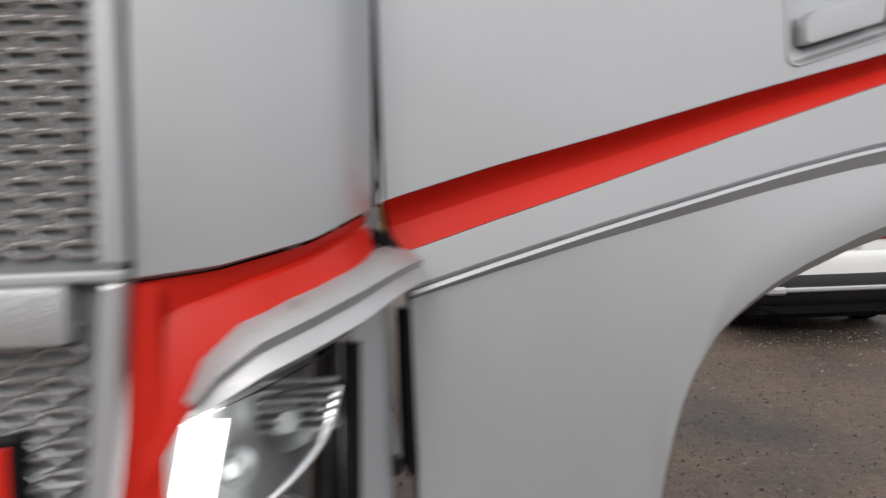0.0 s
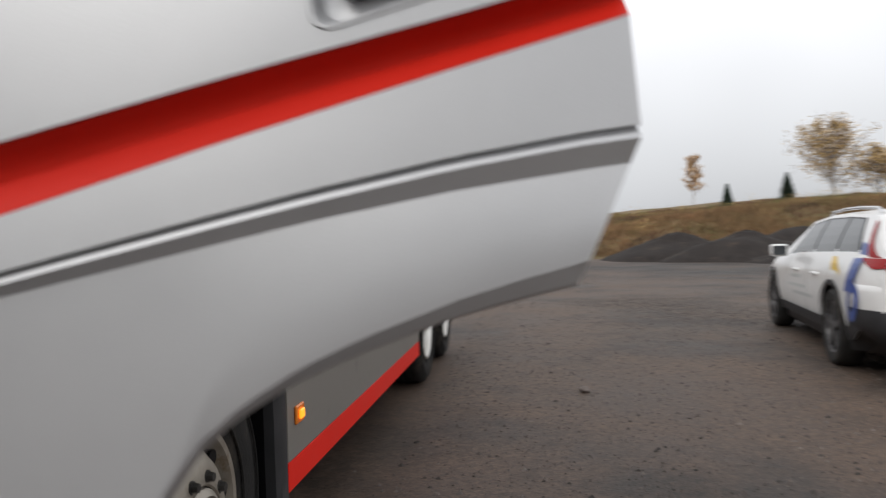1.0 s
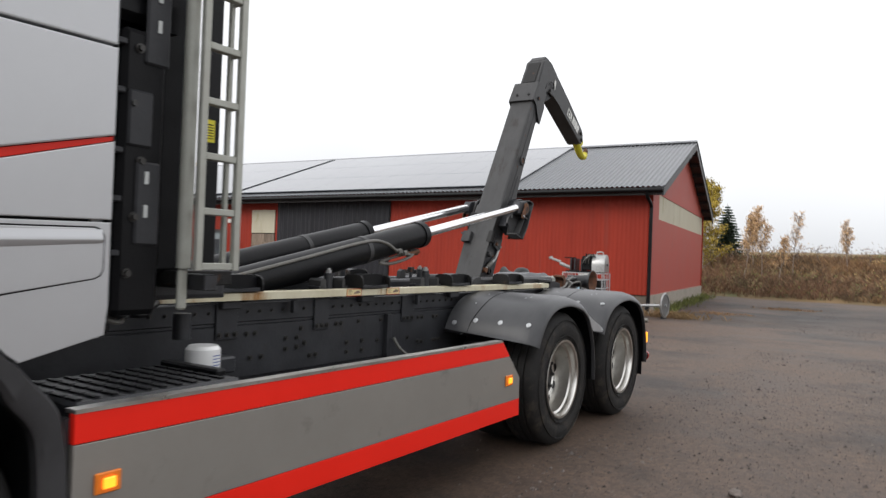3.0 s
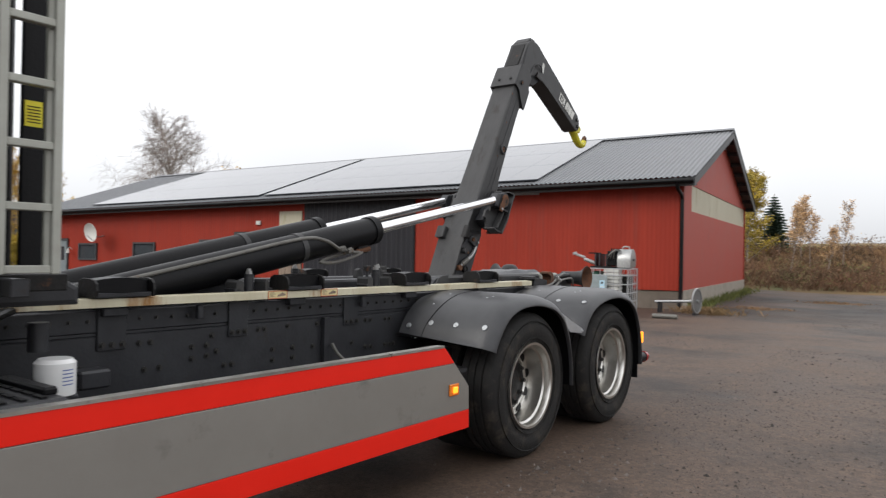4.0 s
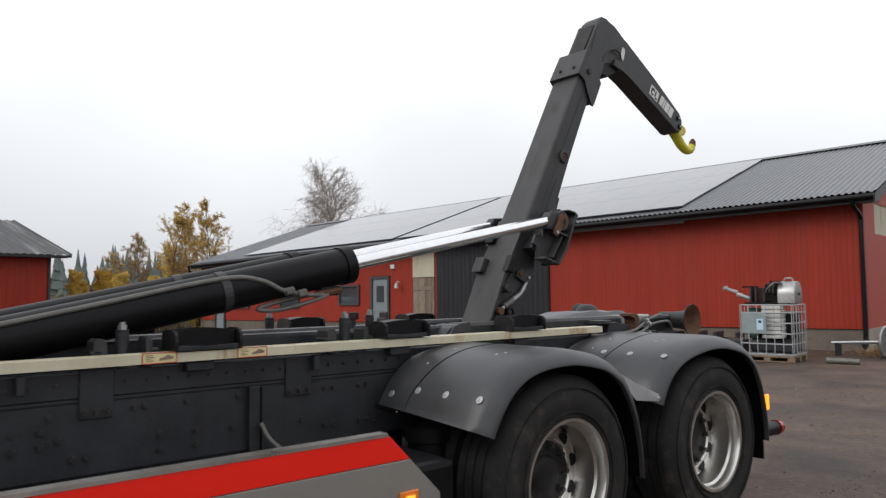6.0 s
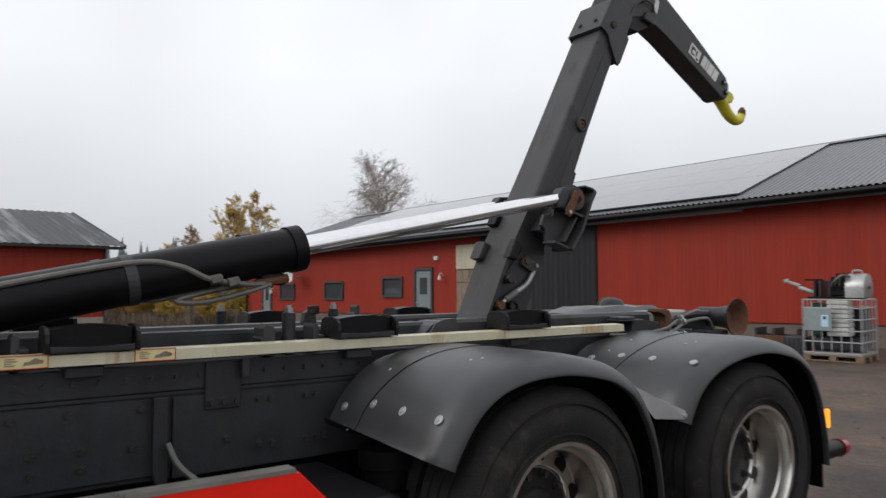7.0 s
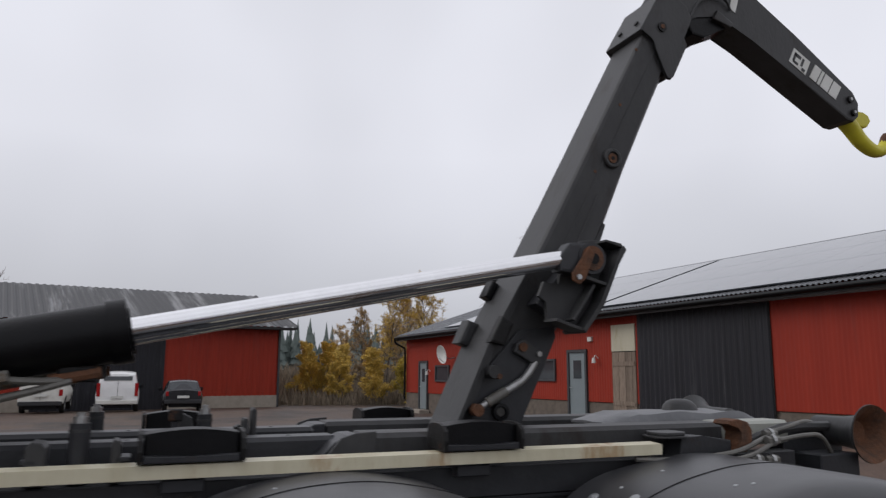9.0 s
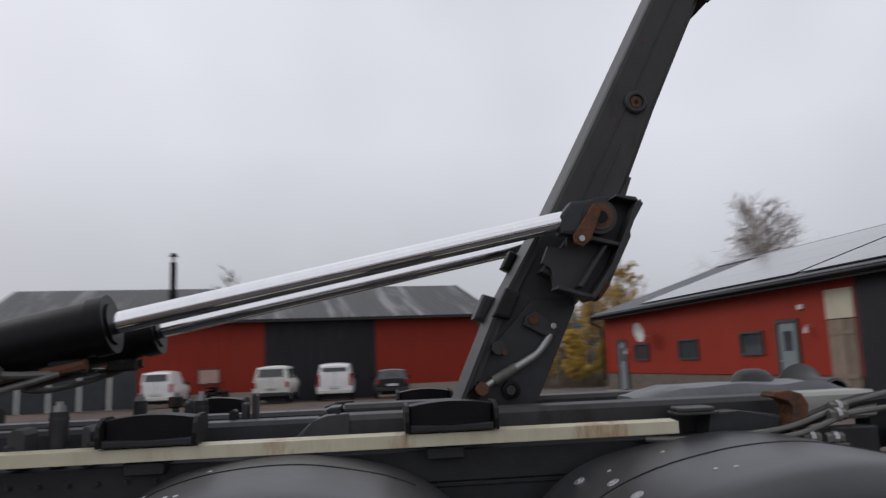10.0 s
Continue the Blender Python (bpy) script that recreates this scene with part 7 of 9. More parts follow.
def in_hole(p):
    odd = False
    for (x0, z0), (x1, z1) in zip(hole, hole[1:] + hole[:1]):
        if (z0 > p.y) != (z1 > p.y) and p.x < (x1 - x0) * (p.y - z0) / (z1 - z0) + x0:
            odd = not odd
    return odd


bm = bmesh.new()
front = [bm.verts.new((p.x, skin_y(p.y), p.y)) for p in cdt[0]]
for tri in cdt[2]:
    if not in_hole(sum((cdt[0][q] for q in tri), Vector((0, 0))) / 3):
        bm.faces.new([front[q] for q in tri])
# turn the outer edge back
rim_e = [e for e in bm.edges if e.is_boundary and not in_hole(((e.verts[0].co + e.verts[1].co) / 2).xz * 0.999 + mid * 0.001)]
made = bmesh.ops.extrude_edge_only(bm, edges=rim_e)["geom"]
bmesh.ops.translate(bm, verts=[q for q in made if isinstance(q, bmesh.types.BMVert)], vec=(0, 0.045, 0))
part("upper_skin", bm, SILVER, door, "silver upper door skin", smooth=True)
rims = []
for f, dy in ((1.055, 0.0005), (1.04, -0.003), (1.015, -0.003), (0.985, 0.002), (0.955, 0.014), (0.92, 0.019), (0.8, 0.02), (0.76, 0.022), (0.71, 0.034), (0.64, 0.037), (0.4, 0.037), (0.05, 0.037)):
    rims.append([(q.x, skin_y(q.y) + dy, q.y) for q in [mid + (p - mid) * f for p in cup]])
bm = loft(bmesh.new(), rims, closed=True)
bm.verts.ensure_lookup_table()
n = len(cup)
bm.faces.new(bm.verts[-n:])
hd = part("handle_recess", bm, SILVER, door, "silver door handle in a recessed cup", smooth=True)
grip = rounded([(1.930, 1.545), (2.088, 1.588), (2.100, 1.641), (1.943, 1.603), (1.930, 1.586)], 0.01)
gm_ = sum(grip, Vector((0, 0))) / len(grip)
bm = loft(bmesh.new(), [[(q.x, y, q.y) for q in [gm_ + (p - gm_) * f for p in grip]] for f, y in ((0.9, Y + 0.011), (0.97, Y - 0.008), (1.0, Y - 0.018), (0.985, Y - 0.025), (0.95, Y - 0.028), (0.9, Y - 0.0282), (0.5, Y - 0.0284), (0.05, Y - 0.0285))], closed=True)
bm.verts.ensure_lookup_table()
bm.faces.new(bm.verts[-len(grip):])
part("grip", bm, SILVER, hd, smooth=True)
lp = rounded([(2.094, 1.589), (2.154, 1.606), (2.160, 1.666), (2.106, 1.653)], 0.014)
lm = sum(lp, Vector((0, 0))) / len(lp)
bm = loft(bmesh.new(), [[(q.x, y, q.y) for q in [lm + (p - lm) * f for p in lp]] for f, y in ((1.0, Y + 0.012), (1.0, Y - 0.018), (0.97, Y - 0.023), (0.92, Y - 0.0245), (0.86, Y - 0.0246), (0.05, Y - 0.0247))], closed=True)
bm.verts.ensure_lookup_table()
bm.faces.new(bm.verts[-len(lp):])
part("lock_plate", bm, SILVER, hd, smooth=True)
part("lock_ring", lathe(bmesh.new(), [(0.019, 0.0), (0.019, 0.004), (0.016, 0.006), (0.013, 0.004), (0.0125, -0.002), (0.0, -0.002)], 24), CHROMED, hd, smooth=True).matrix_local = Matrix.Translation((2.131, Y - 0.024, 1.631)) @ Matrix.Rotation(radians(-90), 4, "Z")
part("lock_core", C((2.131, Y - 0.0255, 1.631), (2.131, Y - 0.029, 1.631), 0.007, seg=12), BLACK, hd)

HINGE = Matrix.Translation((1.23, Y, 0))
door.matrix_local = Matrix.Translation((0, -0.079, 0)) @ HINGE @ Matrix.Rotation(radians(6.0), 4, "Z") @ HINGE.inverted()

# ---------- parked vehicles ----------
TINT = surf("tinted_glazing", (0.05, 0.055, 0.06), (0.04, 0.045, 0.05), 3, 0.05, 0, ior=1.5, rough_var=0.01)
CLAD = surf("dark_cladding", (0.03, 0.03, 0.032), (0.022, 0.022, 0.024), 9, 0.6, 0, 0.1, 200)
RIMGREY = surf("dusty_grey_rim", (0.13, 0.13, 0.135), (0.09, 0.09, 0.092), 9, 0.4, 0.5)
SKID = surf("silver_skid", (0.55, 0.55, 0.55), (0.47, 0.47, 0.47), 9, 0.35, 0.6)


class Shell:
    """A car's skin: stations along y (0 at the rear axle, nose to +y), sections from the sill to the middle of the roof."""

    def __init__(self, y0, y1, base, width, sill, belt, roof, arch, tumble=0.2, rear_pinch=0.13, nose_pinch=0.24):
        self.y0, self.y1, self.base, self.w = y0, y1, base, width / 2
        self.sill, self.belt, self.roof, self.arch = sill, belt, roof, arch
        self.tumble, self.rp, self.np = tumble, rear_pinch, nose_pinch
        self.kick = 0.12

    def half(self, y):
        r = max(0, 1 - (y - self.y0) / 0.4)
        n = max(0, 1 - (self.y1 - y) / 0.9)
        return self.w * (1 - self.rp * max(r, 0) ** 2.4 - self.np * n ** 2.4)

    def low(self, y):
        z = self.sill + self.kick * max(0, 1 - (y - self.y0) / 0.6) ** 1.5 + 0.06 * max(0, 1 - (self.y1 - y) / 0.5)
        for c in (0, self.base):
            d = self.arch ** 2 - (y - c) ** 2
            if d > 0:
                z = max(z, 0.34 + math.sqrt(d))
        return z

    def side(self, y, q):
        """q from 0 at the sill to 1 at the belt."""
        lo, b = self.low(y), interp(self.belt, y)
        z = lo + (b - lo) * q
        a = (z - self.sill) / (b - self.sill)
        return Vector((self.half(y) * interp([(0, 0.94), (0.2, 0.98), (0.45, 1.0), (0.72, 0.99), (0.9, 0.96), (1, 0.925)], a), y, z))

    def house(self, y, t):
        """t from 0 at the belt to 1 at the roof's edge."""
        b, r = interp(self.belt, y), interp(self.roof, y)
        g = max(r - b, 0.004)
        k = self.tumble * min(1, g / 0.45)
        return Vector((self.half(y) * (0.91 - k * max(t, 0) ** 1.3), y, b + g * t * (1 - 0.06 * t)))

    def deck(self, y, s):
        """s from 0 at the roof's edge to 1 at the middle."""
        e = self.house(y, 1)
        return Vector((e.x * (1 - s), y, e.z + (0.055 * min(1, e.x / 0.6)) * (1 - max(0, 1 - s) ** 2.2)))

    def section(self, y):
        return [self.side(y, q / 8) for q in range(9)] + [self.house(y, t / 5) for t in range(1, 6)] + [self.deck(y, s / 4) for s in range(1, 5)]

    def mesh(self):
        ys = sorted({round(self.y0 + (self.y1 - self.y0) * k / 90, 4) for k in range(91)} | {y for y, _ in self.roof if self.y0 <= y <= self.y1})
        bm = bmesh.new()
        rails = []
        for y in ys:
            h = self.section(y)
            rails.append([Vector((-p.x, p.y, p.z)) for p in h] + h[-2::-1])
        loft(bm, rails)
        bm.verts.ensure_lookup_table()
        n = len(rails[0])
        bm.faces.new([bm.verts[i] for i in range(n)])
        bm.faces.new([bm.verts[len(bm.verts) - n + i] for i in range(n)][::-1])
        return bm

    def patch(self, f, u0, u1, v0, v1, nu=10, nv=5, side=1, out=0.006):
        """A panel on the skin: f(y, v), from u0(v) to u1(v) along y."""
        a = []
        for j in range(nv + 1):
            v = v0 + (v1 - v0) * j / nv
            row = []
            for i in range(nu + 1):
                y = u0(v) + (u1(v) - u0(v)) * i / nu
                p, q, r = f(y, v), f(y + 0.01, v), f(y, v + 0.01)
                nrm = (q - p).cross(r - p)
                nrm = nrm.normalized() if nrm.length > 1e-9 else Vector((1, 0, 0))
                if nrm.x < 0 and abs(nrm.x) > 0.02 or nrm.z < -0.3:
                    nrm = -nrm
                p = p + nrm * out
                row.append(Vector((p.x * side, p.y, p.z)))
            a.append(row)
        return loft(bmesh.new(), a)


def car_wheel(parent, x, y, r, out, rim_mat, width=0.22):
    w = new("wheel")
    w.parent = parent
    w.matrix_local = pose(x, y, r, 0, 0, 0 if out > 0 else 180)
    tagged(w)
    t = width / 2
    part("tyre", lathe(bmesh.new(), [(r * 0.66, -t), (r * 0.9, -t), (r * 0.98, -t * 0.8), (r, -t * 0.5), (r, t * 0.5), (r * 0.98, t * 0.8), (r * 0.9, t), (r * 0.7, t * 0.96), (r * 0.66, t * 0.85)], 28), RUBBER, w, smooth=True)
    bm = lathe(bmesh.new(), [(r * 0.67, t * 0.9), (r * 0.63, t * 0.85), (r * 0.6, t * 0.3), (0.02, t * 0.25)], 28)
    for k in range(5):
        a = 2 * math.pi * k / 5
        box(bm, t * 0.55, t * 0.85, -0.028, 0.028, 0.0, r * 0.63, m=Matrix.Rotation(a, 4, "X"))
    cyl(bm, (t * 0.5, 0, 0), (t * 0.9, 0, 0), r * 0.16, seg=14)
    part("rim", bm, rim_mat, w)


def wagon():
    s = Shell(-1.08, 3.86, 2.94, 1.9, 0.3, [(-1.08, 1.03), (-0.4, 1.035), (1.6, 0.975), (2.7, 0.93), (3.5, 0.83), (3.86, 0.66)],
              [(-1.08, 1.045), (-1.0, 1.09), (-0.72, 1.37), (-0.6, 1.405), (0.2, 1.44), (1.0, 1.44), (1.7, 1.38), (2.65, 0.99), (3.0, 0.96), (3.6, 0.87), (3.86, 0.68)], 0.42)
    s.kick = 0.3
    car = thing("car", "white estate car with dark cladding and blue and yellow graphics", "car", (5.85, 5.64, 0), -8)
    part("body", s.mesh(), WHITE, car, "white painted body", smooth=True)
    part("underbody", B(-0.72, 0.72, -0.95, 3.6, 0.17, 0.86, bevel=0.05), BLACK, car)
    # low black tray added to deepen the shade under the car
    part("sill_tray", B(-0.86, 0.86, 0.45, 2.48, 0.18, 0.36, bevel=0.03), BLACK, car)
    for sd in (-1, 1):
        part("cladding", s.patch(lambda y, v: s.side(y, v), lambda v: -1.0, lambda v: 3.8, 0.0, 0.17, 110, 3, sd, 0.012), CLAD, car, "dark plastic lower cladding")
        # side glazing in three lights
        for a0, a1, b0, b1 in ((-0.62, 0.1, -0.3, 0.13), (0.16, 1.0, 0.19, 0.95), (1.06, 2.25, 1.02, 1.55)):
            part("side_window", s.patch(s.house, lambda v, a=a0, b=b0: a + (b - a) * v, lambda v, a=a1, b=b1: a + (b - a) * v, 0.06, 0.88, 8, 4, sd), TINT, car, "tinted side window")
        part("window_surround", s.patch(s.house, lambda v: -0.68 + 0.36 * v, lambda v: 2.32 - 0.72 * v, 0.03, 0.92, 26, 5, sd, 0.003), BLACK, car)
        part("window_trim", s.patch(s.house, lambda v: -0.64, lambda v: 2.3, -0.02, 0.05, 20, 1, sd, 0.008), CHROMED, car)
        part("roof_rail", sweep(bmesh.new(), [(sd * (abs(s.deck(y, 0.12).x)), y, s.deck(y, 0.12).z + (0.045 if -0.3 < y < 1.3 else 0.0)) for y in (-0.42, -0.28, 0.3, 0.8, 1.28, 1.42)], 0.016, 8), CHROMED, car)
        for y in (0.55, 1.45):
            part("door_handle", B(sd * 0.925, sd * 0.965, y, y + 0.2, 0.81, 0.84, bevel=0.01), WHITE, car)
        for y in (0.08, 1.02, 2.1):
            part("door_seam", s.patch(s.side, lambda v, y=y: y + 0.1 * (1 - v) * (y < 0.5), lambda v, y=y: y + 0.1 * (1 - v) * (y < 0.5) + 0.008, 0.18, 1.0, 1, 8, sd, 0.002), BLACK, car)
        m = part("mirror", box(bmesh.new(), sd * 0.92, sd * 1.12, 2.02, 2.14, 0.95, 1.1, bevel=0.04, seg=2), WHITE, car, "white door mirror", smooth=True)
        part("mirror_glass", B(sd * 0.95, sd * 1.1, 2.012, 2.018, 0.97, 1.08), TINT, m)
        # tail lamp: tall strip by the rear window, foot along the tailgate
        bm = s.patch(s.house, lambda v: -1.02 + 0.3 * v, lambda v: -0.85 + 0.2 * v, 0.0, 0.92, 3, 8, sd, 0.012)
        lamp = part("tail_lamp", bm, REDLAMP, car, "tall red tail lamp")
        part("lamp_foot", s.patch(s.side, lambda v: -1.075, lambda v: -0.98 + 0.22 * (v - 0.82) / 0.18, 0.82, 1.0, 6, 4, sd, 0.01), REDLAMP, lamp)
        part("lamp_arm", B(sd * 0.3, sd * 0.8, -1.098, -1.078, 0.925, 0.97, bevel=0.006), REDLAMP, lamp)
        part("lamp_gloss", B(sd * 0.3, sd * 0.8, -1.1, -1.08, 0.972, 0.98), DARKCAR, lamp)
        # graphics on the flank
        part("yellow_graphic", s.patch(s.side, lambda v: -0.3 + 0.6 * (v - 0.45), lambda v: 0.05 + 0.2 * (v - 0.45), 0.5, 0.98, 4, 4, sd, 0.003), GOLD, car)
        ring = []
        for rad in (0.075, 0.15):
            row = []
            for k in range(25):
                a = 2 * math.pi * k / 24
                p = s.side(-0.74 + rad * 0.85 * math.cos(a), 0.42 + rad * 1.7 * math.sin(a))
                row.append(Vector((p.x * sd + 0.022 * sd, p.y, p.z)))
            ring.append(row)
        part("blue_ring", loft(bmesh.new(), ring), BLUE, car, "blue ring graphic")
        part("blue_graphic", s.patch(s.side, lambda v: -0.72 - 0.25 * (v - 0.58), lambda v: -0.5 - 0.3 * (v - 0.58), 0.58, 0.98, 4, 6, sd, 0.018), BLUE, car)
        part("blue_graphic", s.patch(s.house, lambda v: -0.82 + 0.15 * v, lambda v: -0.66 + 0.12 * v, 0.02, 0.35, 3, 4, sd, 0.008), BLUE, car)
        for z, y, w in ((0.62, 1.05, 0.85), (0.54, 0.75, 0.95), (0.72, 1.3, 0.5)):
            q = (z - 0.3) / 0.66
            part("lettering_bar", s.patch(s.side, lambda v, y=y: y, lambda v, y=y, w=w: y + w, q, q + 0.055, 8, 1, sd, 0.003), LIGHTGREY, car)
        for y in (0, 2.94):
            car_wheel(car, sd * 0.83, y, 0.36, sd, RIMGREY, 0.24)
    # tailgate
    rails = []
    for k in range(7):
        y = -1.0 + 0.27 * k / 6
        w = s.house(y, 1).x * (0.9 if k else 0.86)
        z = interp(s.roof, y)
        rails.append([(x * w, y - 0.012, z + 0.05 * (1 - abs(x) ** 2.2) + 0.008) for x in (-1, -0.75, -0.4, 0, 0.4, 0.75, 1)])
    part("rear_window", loft(bmesh.new(), rails), TINT, car, "tinted rear window")
    part("rear_spoiler", loft(bmesh.new(), [[(x * 0.62, -0.78 - 0.06 * (1 - x * x), 1.405 + 0.05 * (1 - x * x)) for x in (-1, -0.5, 0, 0.5, 1)], [(x * 0.6, -0.5, 1.43 + 0.055 * (1 - x * x)) for x in (-1, -0.5, 0, 0.5, 1)]], (0, 0, 0.028)), WHITE, car, smooth=True)
    part("wiper", sweep(bmesh.new(), [(0.0, -1.04, 1.115), (-0.1, -1.0, 1.16), (-0.42, -0.985, 1.165)], 0.01, 6), BLACK, car)
    part("tailgate_ledge", loft(bmesh.new(), [[(x * 0.76, -1.09 - 0.04 * (1 - x * x), 1.0) for x in (-1, -0.6, 0, 0.6, 1)], [(x * 0.74, -1.06 - 0.04 * (1 - x * x), 1.065) for x in (-1, -0.6, 0, 0.6, 1)]], (0, 0.05, 0)), WHITE, car, smooth=True)
    # bumper skins that wrap round the corners and run out on the flanks

    def wrap(z, out):
        half = [(s.half(y) * interp([(0.25, 0.965), (0.5, 0.99), (0.7, 1.0)], z) + out * smoothstep(-0.5, -0.72, y), y) for y in (-0.52, -0.62, -0.72, -0.82, -0.9, -0.96, -1.01)]
        half += [(0.835, -1.055 - out), (0.79, -1.083 - out), (0.7, -1.1 - out), (0.5, -1.112 - out), (0.25, -1.118 - out), (0.0, -1.12 - out)]
        return [(-x, y, z) for x, y in half] + [(x, y, z) for x, y in half[-2::-1]]
    b = part("rear_bumper", loft(bmesh.new(), [wrap(0.82, -0.02), wrap(0.8, 0.004), wrap(0.76, 0.014), wrap(0.68, 0.012), wrap(0.61, 0.006), wrap(0.6, -0.02)]), WHITE, car, smooth=True)
    part("lower_bumper", loft(bmesh.new(), [wrap(0.615, -0.02), wrap(0.61, 0.012), wrap(0.56, 0.02), wrap(0.46, 0.012), wrap(0.4, -0.03), wrap(0.3, -0.16), wrap(0.22, -0.4)]), CLAD, b, smooth=True)
    part("skid_plate", B(-0.52, 0.52, -1.165, -1.1, 0.45, 0.495, bevel=0.012), SKID, b, "silver skid strip")
    for sd in (-1, 1):
        part("tailpipe", B(sd * 0.48, sd * 0.68, -1.175, -1.07, 0.43, 0.505, bevel=0.02), SKID, b, "silver tailpipe trim")
        part("reflector", B(sd * 0.66, sd * 0.78, -1.125, -1.08, 0.585, 0.6), REDLAMP, b)
    plate = part("number_plate", B(-0.26, 0.26, -1.1, -1.083, 0.85, 0.96), DISH, car, "white plate with plain bars")
    part("plate_band", B(-0.26, -0.22, -1.104, -1.1, 0.852, 0.958), BLUE, plate)
    for k in range(6):
        part("plate_bar", B(-0.19 + k * 0.07, -0.15 + k * 0.07, -1.104, -1.1, 0.875, 0.935), BLACK, plate)
    for x, w in ((-0.25, 0.16), (0.0, 0.3)):
        part("rear_sign_bar", B(x, x + w, -0.935, -0.93, 1.235, 1.275), LIGHTGREY, car)
    part("roof_aerial", P([(-0.35, 1.475), (-0.15, 1.475), (-0.32, 1.535)], "x", -0.025, 0.025), WHITE, car)
    return car


wagon()


def far_car(label, name, cat, at, paint, s, r, spec, grp, tail, glass_z, plate_z=0.62, turn=90):
    car = thing(name, label, cat, at, turn, grp)
    part("body", s.mesh(), paint, car, smooth=True)
    part("underbody", B(-s.w * 0.68, s.w * 0.68, s.y0 + 0.15, s.y1 - 0.2, 0.2, 0.85), BLACK, car)
    for sd in (-1, 1):
        for y in (0, s.base):
            car_wheel(car, sd * (s.w - 0.12), y, r, sd, STEEL, 0.2)
        for a0, a1 in spec:
            part("side_window", s.patch(s.house, lambda v, a=a0: a, lambda v, a=a1: a, 0.1, 0.82, 6, 3, sd), TINT, car)
        z0, z1 = tail
        part("tail_lamp", B(sd * s.half(s.y0) * 0.83, sd * s.half(s.y0) * 1.0, s.y0 - 0.03, s.y0 + 0.12, z0, z1, bevel=0.01), REDLAMP, car)
        part("mirror", B(sd * (s.w - 0.02), sd * (s.w + 0.16), s.base - 0.75, s.base - 0.64, interp(s.belt, s.base - 0.7) - 0.02, interp(s.belt, s.base - 0.7) + 0.16, bevel=0.03), BLACK, car)
    # rear window on the sloping tailgate
    rails = []
    for k in range(5):
        z = glass_z[0] + (glass_z[1] - glass_z[0]) * k / 4
        y = s.y0
        while interp(s.roof, y) < z and y < 0.5:
            y += 0.004
        w = max(0.3, s.house(y + 0.01, 0.9).x) * 0.84
        rails.append([(x * w, y - 0.035, z) for x in (-1, 0, 1)])
    part("rear_window", loft(bmesh.new(), rails, (0, 0.02, 0)), TINT, car)
    part("rear_bumper", B(-s.w * 0.92, s.w * 0.92, s.y0 - 0.07, s.y0 + 0.1, 0.36, 0.55, bevel=0.03), CLAD if paint is not WHITE else CREAMWHITE, car)
    part("number_plate", B(-0.26, 0.26, s.y0 - 0.09, s.y0 - 0.025, plate_z, plate_z + 0.11), DISH, car)
    part("seam", B(-0.006, 0.006, s.y0 - 0.012, s.y0 + 0.01, 0.6, glass_z[0]), BLACK, car)
    return car


G = "vehicles parked at the barn"


def van_shell(h, w, l, base):
    y0 = -0.75
    y1 = y0 + l
    return Shell(y0, y1, base, w, 0.28, [(y0, 1.02), (y1 - 1.3, 1.02), (y1 - 0.3, 0.88), (y1, 0.62)],
                 [(y0, 1.04), (y0 + 0.03, 1.3), (y0 + 0.1, h - 0.14), (y0 + 0.22, h - 0.05), (0.6, h), (y1 - 2.0, h - 0.04), (y1 - 1.15, 1.08), (y1 - 0.35, 0.95), (y1, 0.64)], 0.38, 0.13, 0.06, 0.22)


far_car("white panel van parked facing the barn", "van", "van", (-34.9, -5.25, -0.69), WHITE, van_shell(1.78, 1.66, 3.9, 2.5), 0.31, [(1.4, 2.0)], G, (0.75, 1.15), (1.3, 1.62))
far_car("small white delivery van with blank rear doors", "van", "van", (-34.2, 3.4, -0.68), WHITE, van_shell(1.83, 1.83, 4.4, 2.7), 0.32, [(1.6, 2.3)], G, (0.72, 1.3), (1.42, 1.6))
hatch = Shell(-0.8, 3.45, 2.6, 1.76, 0.27, [(-0.8, 0.9), (2.2, 0.88), (3.1, 0.8), (3.45, 0.6)],
              [(-0.8, 0.92), (-0.72, 0.98), (-0.36, 1.34), (-0.2, 1.4), (0.6, 1.43), (1.4, 1.38), (2.3, 0.95), (3.1, 0.84), (3.45, 0.62)], 0.37)
far_car("dark hatchback parked facing the barn", "car", "car", (-34.0, 6.2, -0.68), DARKCAR, hatch, 0.31, [(-0.3, 0.5), (0.6, 1.7)], G, (0.72, 0.92), (1.0, 1.32))
pick = Shell(-1.1, 4.1, 3.0, 1.8, 0.42, [(-1.1, 1.1), (2.9, 1.08), (3.8, 0.98), (4.1, 0.75)],
             [(-1.1, 1.12), (-1.06, 1.3), (-0.85, 1.72), (-0.7, 1.78), (1.0, 1.8), (2.0, 1.75), (2.8, 1.16), (3.8, 1.05), (4.1, 0.78)], 0.44, 0.16, 0.05)
far_car("cream white pickup with a canopy over its bed", "pickup", "pickup", (-34.1, 0.4, -0.68), CREAMWHITE, pick, 0.37, [(-0.6, 0.8), (0.95, 2.2)], G, (0.78, 1.05), (1.3, 1.66), 0.75)


